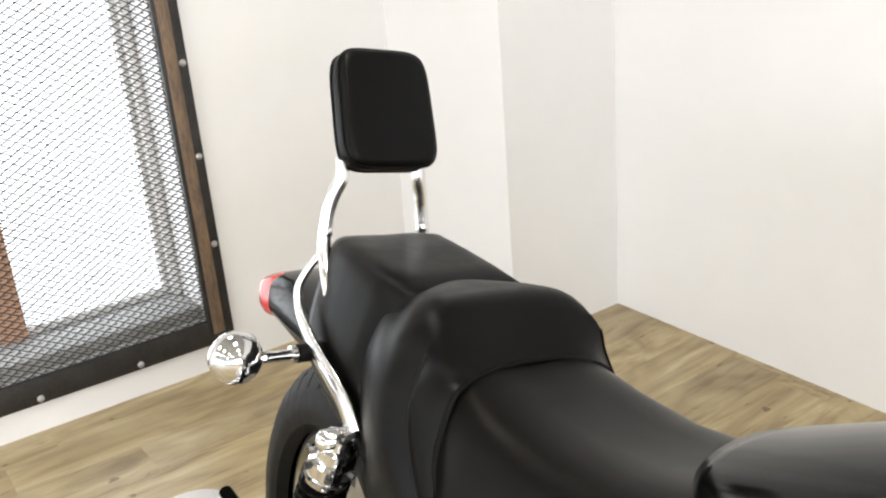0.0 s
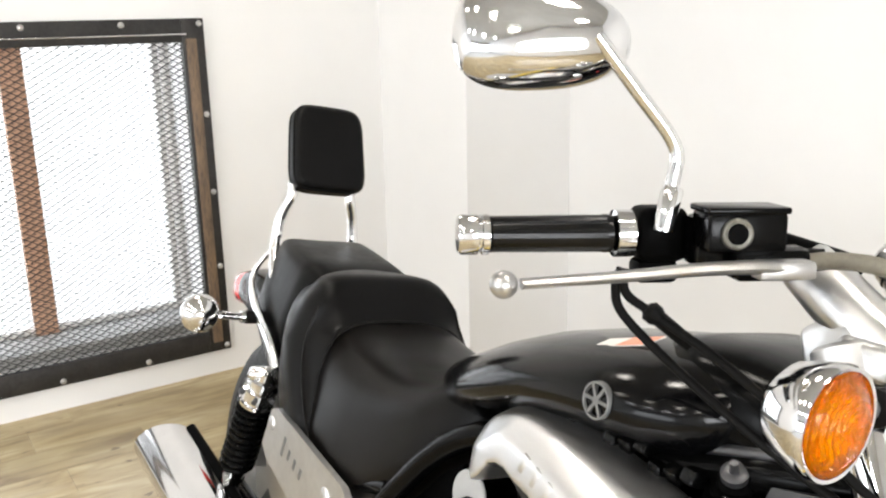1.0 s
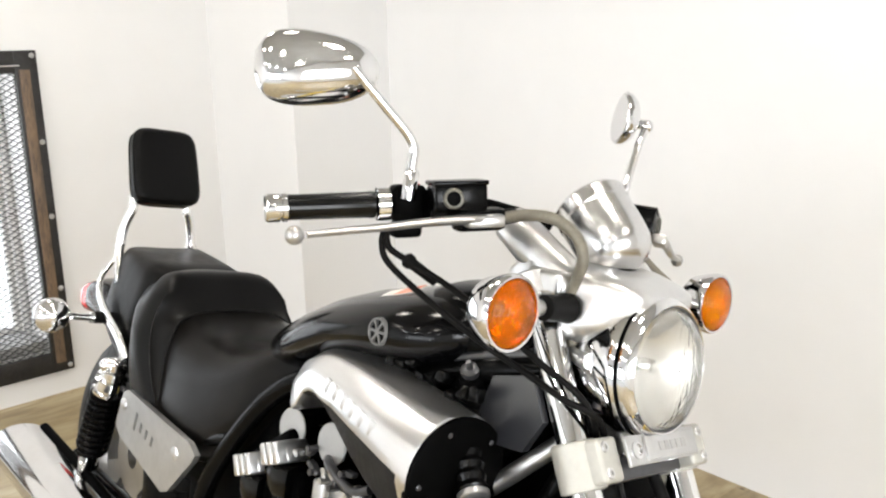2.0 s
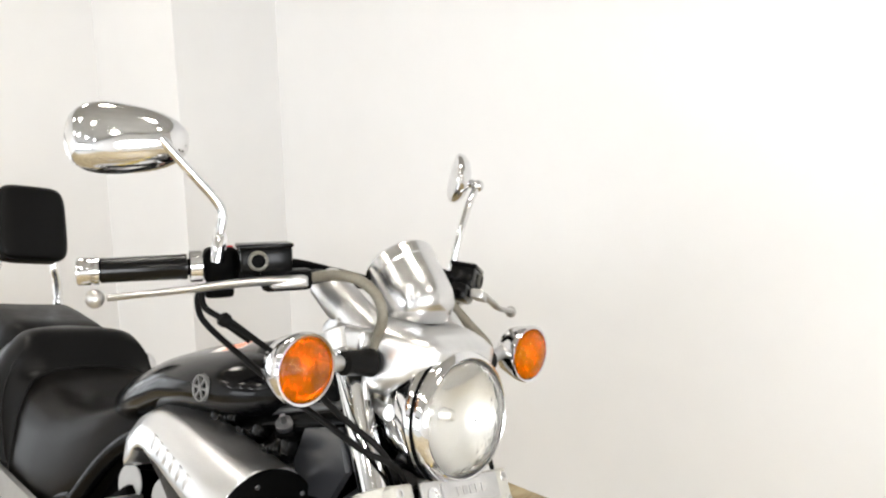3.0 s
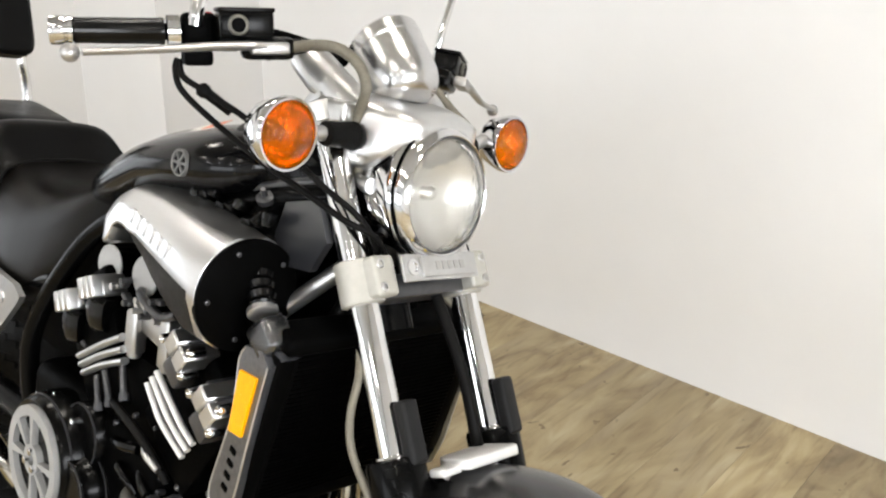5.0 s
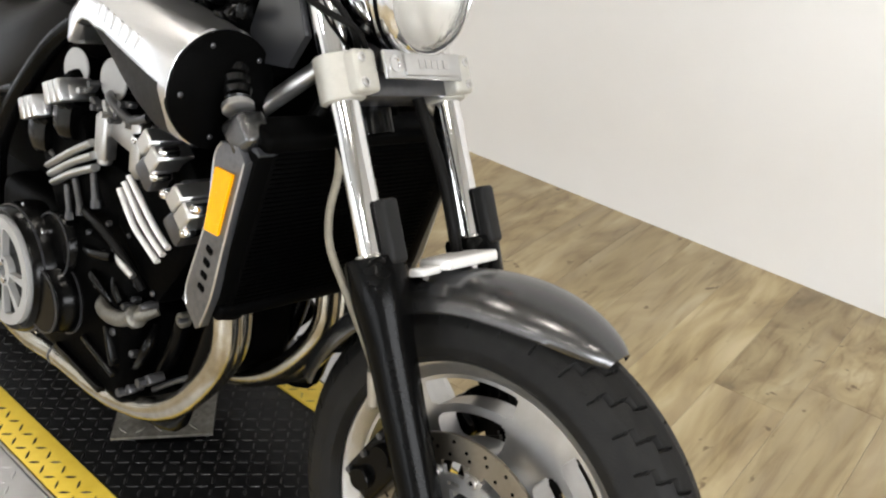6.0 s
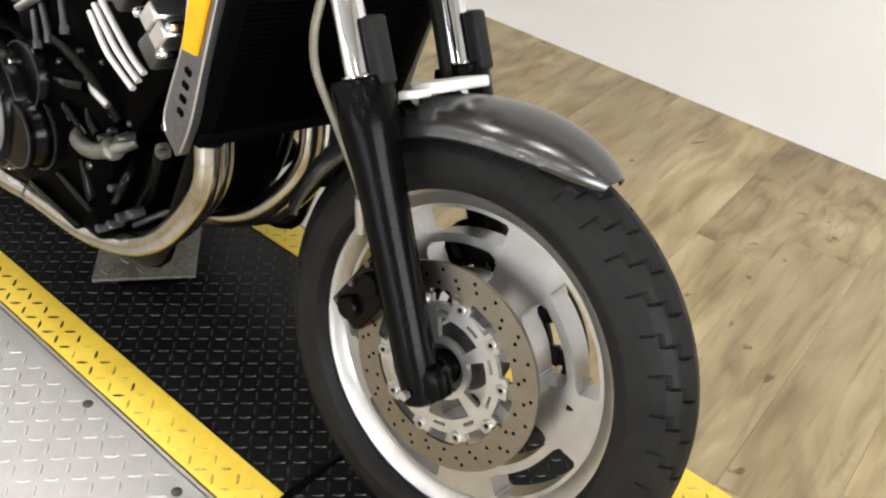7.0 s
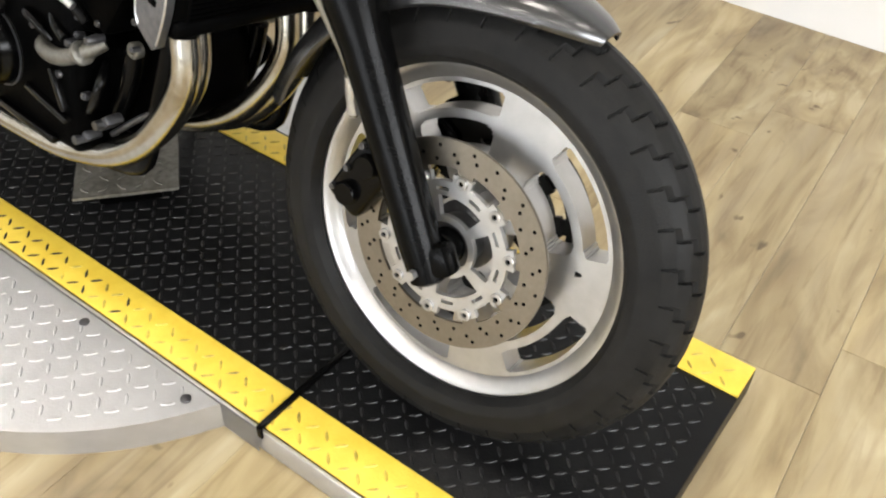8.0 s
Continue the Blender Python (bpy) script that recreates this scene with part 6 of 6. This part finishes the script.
    for x, z, w_, h_, tilt in ((-0.695, 0.3, 0.11, 0.012, 12), (-0.76, 0.245, 0.16, 0.014, 4), (-0.66, 0.335, 0.012, 0.07, -25)):
        bm = B()
        box(bm, (x, 0.176 * s, z), (w_, 0.05, h_), Matrix.Rotation(radians(tilt), 4, "Y"), 0.004)
        bp("case_rib", bm, M_BLACK, eng)
    # fins: three bright slats on each cylinder bank
    y = 0.2 * s
    for grp in ([[(-0.896 + 0.01 * k, 0.573 - 0.012 * k), (-0.82 + 0.004 * k, 0.62 - 0.017 * k), (-0.752 + 0.006 * k, 0.657 - 0.019 * k)] for k in range(3)],
                [[(-0.663 + 0.0125 * k, 0.61 + 0.0145 * k), (-0.618 + 0.018 * k, 0.568 + 0.016 * k), (-0.58 + 0.015 * k, 0.549 + 0.0155 * k), (-0.543 + 0.0125 * k, 0.534 + 0.016 * k)] for k in range(3)]):
        for pts in grp:
            bm = B()
            tube(bm, [(x, y - 0.006 * s, z) for x, z in pts], 0.0056 if pts[0][0] > -0.8 else 0.0082, 10, 6, 0.8)
            bp("fin", bm, M_BRIGHT if grp[0][0][0] > -0.8 else M_CAST, cy)
    # polished rocker-cover ends
    for cx, cz, tilt in ((-0.945, 0.662, 22), (-0.858, 0.712, 22)):
        bm = B()
        rot = Matrix.Rotation(radians(-tilt), 4, "Y")
        for k in (-1, 0, 1):
            box(bm, Vector((cx, 0.185 * s, cz)) + rot @ Vector((k * 0.02, 0, 0)), (0.0165, 0.06, 0.038), rot, 0.004, 2)
        box(bm, (cx, 0.175 * s, cz - 0.004), (0.062, 0.045, 0.026), rot, 0.003)
        rk = bp("rocker_cover_end", bm, M_SATIN, bike, "polished ribbed rocker cover end")
        bm = B()
        loft(bm, [(cx - 0.03, 0.165 * s, cz - 0.045, 0.03, 0.03), (cx, 0.165 * s, cz - 0.05, 0.036, 0.034), (cx + 0.03, 0.165 * s, cz - 0.045, 0.03, 0.03)], 20, 4)
        bp("base", bm, M_BLACK, rk)
    for cx, cz in ((-0.537, 0.712), (-0.452, 0.658)):
        bm = B()
        rot = Matrix.Rotation(radians(37), 4, "Y")
        c = Vector((cx, 0.2 * s, cz))
        for k in (-1, 1):
            box(bm, c + rot @ Vector((k * 0.0145, 0, 0)), (0.0275, 0.06, 0.036), rot, 0.003, 1)
        rk = bp("rocker_cover_end", bm, M_SATIN, bike, "polished two-part rocker cover end")
        bm = B()
        box(bm, c + rot @ Vector((-0.01, -0.03 * s, 0.012)), (0.045, 0.09, 0.009), rot, 0.002)
        box(bm, c + rot @ Vector((0.022, -0.03 * s, 0.012)), (0.009, 0.09, 0.009), rot, 0.002)
        box(bm, c + rot @ Vector((0.0, -0.012 * s, -0.045)), (0.05, 0.05, 0.06), rot, 0.008, taper=0.8)
        bp("base", bm, M_GREYP, rk)
        for dx, dz in ((0.02, 0.024), (0.03, -0.02), (-0.038, -0.024)):
            bm = B()
            p = c + rot @ Vector((dx, 0.0, dz))
            lathe(bm, p, (0, s, 0), [(0, 0.008), (0.022, 0.008), (0.026, 0.006), (0.026, 0.003), (0.022, 0.001)], 12)
            bp("bolt", bm, M_CHROME, rk)
    # carburettor caps, link and inlet blocks
    for cx, cz in ((-0.876, 0.745), (-0.755, 0.757)):
        bm = B()
        lathe(bm, (cx, 0.125 * s, cz), (0.1, s, 0.05), [(0, 0.02), (0.03, 0.024), (0.034, 0.032), (0.0385, 0.033), (0.039, 0.002)], 36)
        cb = bp("carburettor_top", bm, M_CASE, bike, "dark carburettor top with a pale lid")
        bm = B()
        lathe(bm, (cx, 0.125 * s, cz), (0.1, s, 0.05), [(0.0386, 0.034), (0.041, 0.0345), (0.0425, 0.033), (0.043, 0.002)], 36)
        bp("lid", bm, M_PALE, cb, "pale grey round lid")
    bm = B()
    for cx, z0, z1, r in ((-0.744, 0.63, 0.706, 0.0135), (-0.643, 0.64, 0.722, 0.012)):
        box(bm, (cx, 0.176 * s, (z0 + z1) / 2), (r * 2, r * 2, z1 - z0), Matrix.Rotation(radians(12), 4, "Z"), 0.005, 3)
        lathe(bm, (cx, 0.176 * s, z0 - 0.008), (0, 0, 1), [(0, r * 0.7), (0.003, r * 0.9), (0.012, r * 0.9)], 16)
    box(bm, (-0.693, 0.168 * s, 0.683), (0.09, 0.012, 0.036), Matrix.Rotation(radians(8), 4, "Y"), 0.003)
    bp("inlet_block", bm, M_RIM, bike, "tarnished alloy inlet pieces")
    bm = B()
    for pts, r in (([(-0.75, 0.17 * s, 0.735), (-0.72, 0.185 * s, 0.735), (-0.66, 0.185 * s, 0.72), (-0.62, 0.18 * s, 0.735)], 0.0075), ([(-0.942, 0.18 * s, 0.598), (-0.92, 0.182 * s, 0.592), (-0.904, 0.18 * s, 0.585)], 0.0045), ([(-0.59, 0.15 * s, 0.275), (-0.535, 0.152 * s, 0.318), (-0.485, 0.15 * s, 0.354)], 0.005)):
        tube(bm, pts, r, 10)
        bp("linkage", bm, M_GREYP, bike)
        bm = B()
    for x0, z0, x1, z1 in ((-0.848, 0.553, -0.82, 0.508), (-0.821, 0.573, -0.783, 0.53), (-0.762, 0.602, -0.737, 0.559)):
        bm = B()
        cyl(bm, (x0, 0.185 * s, z0), (x1, 0.192 * s, z1), 0.0055, n=14, chamfer=0.0015)
        cyl(bm, (x1 - 0.002, 0.191 * s, z1 + 0.004), (x1 + 0.004, 0.193 * s, z1 - 0.008), 0.008, n=6)
        bp("stud", bm, M_GREYP, eng)
    for k, (x, z) in enumerate(((-0.782, 0.74), (-0.816, 0.725), (-0.771, 0.715), (-0.737, 0.715), (-0.706, 0.714), (-0.659, 0.717), (-0.673, 0.74), (-0.719, 0.724))):
        bm = B()
        rot = Matrix.Rotation(radians(-50 + 37 * k), 4, "Y")
        box(bm, (x, 0.18 * s, z), (0.024 + 0.004 * (k % 3), 0.014, 0.009), rot, 0.002, 1)
        c = Vector((x, 0.18 * s, z)) + rot @ Vector((0.008, 0, 0))
        cyl(bm, c, c + Vector((0, 0.014 * s, 0)), 0.0055, n=8)
        bp("throttle_lever", bm, M_CAST if k % 2 else M_GREYP, bike)
    # air scoop: folded shell with a dark underside, an arch behind it and a round mouth
    bm = B()
    rs = []
    for x, yc, top, cor, bot, hy, rnd_ in SCOOP:
        yo, yi = yc + hy, yc - hy
        poly = [Vector((yi, bot)), Vector((yi, top - 0.03)), Vector((yc - 0.5 * hy, top)), Vector((yc + 0.42 * hy, top - 0.2 * (top - cor))), Vector((yo - 0.003, top - 0.55 * (top - cor))), Vector((yo, cor)), Vector((yo - 0.014, bot))]
        for _ in range(2):
            nxt = []
            for k in range(len(poly)):
                a, b = poly[k], poly[(k + 1) % len(poly)]
                nxt += [a.lerp(b, 0.1), a.lerp(b, 0.9)]
            poly = nxt
        rg = []
        cz, hz = (top + bot) / 2, (top - bot) / 2
        for v in poly:
            d = Vector(((v.x - yc) / hy, (v.y - cz) / hz))
            d = d.lerp(d.normalized(), rnd_)
            rg.append(bm.verts.new((x, (yc + d.x * hy) * s, cz + d.y * hz)))
        rs.append(rg)
    skin(bm, rs)
    bmesh.ops.recalc_face_normals(bm, faces=bm.faces)
    bm.faces.ensure_lookup_table()
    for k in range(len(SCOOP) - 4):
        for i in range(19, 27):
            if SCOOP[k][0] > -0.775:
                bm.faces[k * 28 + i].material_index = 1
    shell = [[v.co.copy() for v in rg] for rg in rs]
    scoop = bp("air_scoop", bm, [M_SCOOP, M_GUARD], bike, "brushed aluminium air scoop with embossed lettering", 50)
    bm = B()
    lathe(bm, (-0.448, 0.19 * s, 0.826), (1, 0, -0.03), [(0, 0.077), (0.014, 0.0815), (0.018, 0.0815), (0.02, 0.079), (0.021, 0.002)], 44)
    cap = bp("scoop_cover", bm, M_DULL, scoop, "flat black round cover")
    for k in range(5):
        bm = B()
        a = radians(40 + 72 * k)
        lathe(bm, (-0.428, 0.19 * s + 0.066 * math.cos(a), 0.827 + 0.064 * math.sin(a)), (1, 0, 0), [(0, 0.0038), (0.002, 0.0038), (0.003, 0.002)], 10)
        bp("screw", bm, M_GREYP, scoop)
    bm = B()
    for k in range(6):
        t = k / 5
        x, z = -0.69 + 0.15 * t, 0.876 - 0.014 * t
        p = Vector((x, (outer_y(shell, x, z) - 0.0011) * s, z))
        box(bm, p, (0.012, 0.0036, 0.024), Matrix.Rotation(radians(14), 4, "Y"), 0.0006)
    tagged(bp("lettering", bm, M_SCOOP, scoop, "raised plain bars"), kind="stuff")
    bm = B()
    for k in range(14):
        t = k / 13
        box(bm, (-0.75 + 0.3 * t, (0.155) * s, 0.94 - 0.02 * t + 0.01 * math.sin(k * 2.1)), (0.018, 0.02, 0.016), Matrix.Rotation(0.6 * k, 4, "X"), 0.003)
    tagged(bp("tank_edge_clutter", bm, M_BLACK, bike), kind="stuff")
    # radiator shroud with reflector
    bm = B()
    q = Matrix(((1, 0, 0, 0), (0, 0, s, 0), (0, 1, 0, 0), (0, 0, 0, 1)))
    plate(bm, [(-0.402, 0.752), (-0.39, 0.771), (-0.352, 0.774), (-0.335, 0.757), (-0.361, 0.632), (-0.376, 0.55), (-0.395, 0.497), (-0.404, 0.491), (-0.432, 0.515), (-0.437, 0.545), (-0.408, 0.645), (-0.402, 0.7)], 0.014, Matrix.Translation((0, 0.2 * s, 0)) @ q)
    plate(bm, [(-0.395, 0.769), (-0.334, 0.777), (-0.325, 0.77), (-0.345, 0.745), (-0.358, 0.7)], 0.03, Matrix.Translation((0, 0.17 * s, 0)) @ q)
    bmesh.ops.bevel(bm, geom=[e for e in bm.edges if e.calc_face_angle(0) > 0.9], offset=0.003, segments=2, profile=0.5, affect="EDGES")
    if s > 0:
        bmesh.ops.reverse_faces(bm, faces=bm.faces)
    rsd = bp("radiator_shroud", bm, M_SHROUD, bike, "grey metal radiator side shroud with louvres")
    bm = B()
    edge = [Vector((-0.334, 0.208 * s, 0.759)), Vector((-0.36, 0.208 * s, 0.632)), Vector((-0.362, 0.197 * s, 0.63)), Vector((-0.33, 0.155 * s, 0.768))]
    skin(bm, [[bm.verts.new(p + Vector((dx, 0, 0))) for p in edge] for dx in (-0.006, 0.0)])
    bmesh.ops.recalc_face_normals(bm, faces=bm.faces)
    bp("flange", bm, M_SHROUD, rsd)
    # pale tubes laid on the shroud's edges stand in for their highlights
    for rim in ([(-0.388, 0.77), (-0.4, 0.75), (-0.401, 0.7), (-0.407, 0.645), (-0.435, 0.547), (-0.431, 0.518)], [(-0.337, 0.757), (-0.362, 0.632), (-0.377, 0.55), (-0.395, 0.5)]):
        bm = B()
        tube(bm, [(x, 0.2135 * s, z) for x, z in rim], 0.0017, 8, 3)
        bp("rim", bm, M_CAST, rsd, "thin bright strip drawing the edge highlight")
    bm = B()
    plate(bm, [(-0.391, 0.736), (-0.353, 0.737), (-0.372, 0.645), (-0.402, 0.644)], 0.005, Matrix.Translation((0, 0.2135 * s, 0)) @ q)
    if s > 0:
        bmesh.ops.reverse_faces(bm, faces=bm.faces)
    bp("reflector", bm, M_REFL, rsd, "amber side reflector")
    for k in range(4):
        bm = B()
        box(bm, (-0.39 - 0.0035 * k, 0.2135 * s, 0.617 - 0.02 * k), (0.016, 0.004, 0.0105), Matrix.Rotation(radians(18), 4, "Y"), 0.003)
        bp("louvre", bm, M_DULL, rsd)
    bm = B()
    h0, h1 = Vector((-0.45, 0.165 * s, 0.862)), Vector((-0.394, 0.188 * s, 0.807))
    ln = (h1 - h0).length
    lathe(bm, h0, h1 - h0, [(0, 0.014)] + [(ln * (0.1 + 0.1 * k), 0.021 if k % 2 else 0.0175) for k in range(8)] + [(ln * 0.9, 0.015)], 24)
    bp("hose_fitting", bm, M_GRIP, bike, "black ribbed rubber hose fitting")
    bm = B()
    lathe(bm, h0.lerp(h1, 0.84), h1 - h0, [(0, 0.019), (0.002, 0.0215), (0.009, 0.0215), (0.011, 0.019)], 28)
    bp("hose_clamp", bm, M_CAST, bike, "bright clamp ring on the hose")
    bm = B()
    box(bm, (-0.365, 0.19 * s, 0.787), (0.056, 0.05, 0.046), Matrix.Rotation(radians(40), 4, "Y"), 0.009, 3, 0.86)
    bp("elbow", bm, M_FENDER, bike, "polished metal elbow above the radiator")
    # frame
    bm = B()
    tube(bm, [(-0.35, 0.06 * s, 0.9), (-0.42, 0.105 * s, 0.82), (-0.5, 0.13 * s, 0.74)], 0.013, 12)
    bp("frame_brace", bm, M_CAST, bike, "bright frame brace")
    bm = B()
    tube(bm, [(-0.36, 0.05 * s, 0.93), (-0.6, 0.1 * s, 0.9), (-0.9, 0.14 * s, 0.82), (-1.05, 0.165 * s, 0.68), (-1.16, 0.17 * s, 0.5), (-1.15, 0.15 * s, 0.3)], 0.019, 14)
    tube(bm, [(-0.36, 0.05 * s, 0.86), (-0.43, 0.12 * s, 0.6), (-0.5, 0.14 * s, 0.32), (-0.6, 0.14 * s, 0.22), (-1.1, 0.14 * s, 0.22)], 0.017, 14)
    tube(bm, [(-1.08, 0.168 * s, 0.66), (-1.3, 0.17 * s, 0.6), (-1.65, 0.15 * s, 0.66), (-1.85, 0.12 * s, 0.7)], 0.014, 12)
    bp("frame_tube", bm, M_LEG, bike, "black frame tubes")
    bm = B()
    tube(bm, [(-1.02, 0.17 * s, 0.25), (-1.02, 0.28 * s, 0.26)], 0.013, 12)
    bp("footpeg", bm, M_RUBBER, bike)
    bm = B()
    loft(bm, [(-0.55, 0.1 * s, 0.86, 0.05, 0.04), (-0.5, 0.08 * s, 0.875, 0.07, 0.055), (-0.44, 0.06 * s, 0.88, 0.06, 0.05), (-0.42, 0.05 * s, 0.88, 0.03, 0.03)], 24, 2.4)
    bp("inner_cover", bm, M_BLACK, bike)
bm = B()
box(bm, (-0.65, 0, 0.82), (0.42, 0.22, 0.2), None, 0.03, 2)
box(bm, (-1.25, 0, 0.62), (0.6, 0.26, 0.3), None, 0.04, 2)
box(bm, (-1.2, 0, 0.4), (0.3, 0.24, 0.25), None, 0.04, 2)
bp("airbox", bm, M_DULL, bike, "black airbox and inner panels")
# radiator
bm = B()
rot = Matrix.Rotation(radians(13), 4, "Y")
rc = Vector((-0.375, 0, 0.655))
box(bm, rc, (0.045, 0.36, 0.26), rot, 0.006)
rad = bp("radiator", bm, M_DULL, bike, "wide black finned radiator")
for z in (-0.137, 0.137):
    bm = B()
    box(bm, rc + rot @ Vector((-0.004, 0, z)), (0.06, 0.39, 0.028), rot, 0.01, 3)
    bp("radiator_tank", bm, M_DULL, rad)
for s in (-1, 1):
    bm = B()
    box(bm, rc + rot @ Vector((-0.005, 0.188 * s, 0)), (0.055, 0.03, 0.245), rot, 0.006)
    bp("side_frame", bm, M_DULL, rad)
bm = B()
for k in range(34):
    box(bm, rc + rot @ Vector((0.0235, 0, -0.122 + 0.0074 * k)), (0.004, 0.344, 0.0022), rot)
tagged(bp("cooling_fin", bm, M_CASE, rad), kind="stuff")
bm = B()
lathe(bm, leg(0.56, -0.055, 0), U, [(0, 0.03), (0.29, 0.03), (0.3, 0.036), (0.32, 0.036)], 24)
bp("steering_head", bm, M_BLACK, bike)
bm = B()
box(bm, leg(0.855, -0.03, 0), (0.07, 0.23, 0.025), Matrix.Rotation(-RAKE, 4, "Y"), 0.008)
fp("top_yoke", bm, M_GREYP, bike)
# side stand: reaches the deck on the leaning side
bm = B()
inv = bike.matrix_world.inverted()
foot = inv @ Vector((bike.matrix_world @ Vector((-0.95, 0.33, 0))).xy.to_3d() + Vector((0, 0, LIFT + 0.012)))
tube(bm, [(-0.9, 0.13, 0.24), ((-0.9 + foot.x) / 2, (0.13 + foot.y) / 2, (0.24 + foot.z) / 2), foot], 0.012, 12)
box(bm, foot, (0.05, 0.04, 0.014), Matrix.Rotation(radians(11.55), 4, "X"), 0.004)
bp("side_stand", bm, M_BLACK, bike, "black side stand")

# ---- floor planks ----
PW, PL = 0.182, 1.22
pm = bpy.data.meshes.new("plank")
bm = B()
box(bm, (0, 0, -0.005), (PW - 0.0005, PL - 0.0005, 0.01), None, 0.0006, 1)
bm.to_mesh(pm)
bm.free()
pm.materials.append(M_WOOD)
rnd = random.Random(4)
nx = int((FX1 - FX0) / PW) + 2
for i in range(nx):
    off = rnd.random() * PL
    for j in range(7):
        x, y = FX0 + (i + 0.3) * PW, PY0 - PL + off + j * PL
        lo, hi = max(y - PL / 2, PY0), min(y + PL / 2, 2.44 - 0.069 * x)
        if hi - lo < 0.03 or x > FX1 + 0.05:
            continue
        p = new("plank", pm)
        p.location = (x, (lo + hi) / 2, 0)
        p.scale.y = (hi - lo) / PL
        p.parent = floor
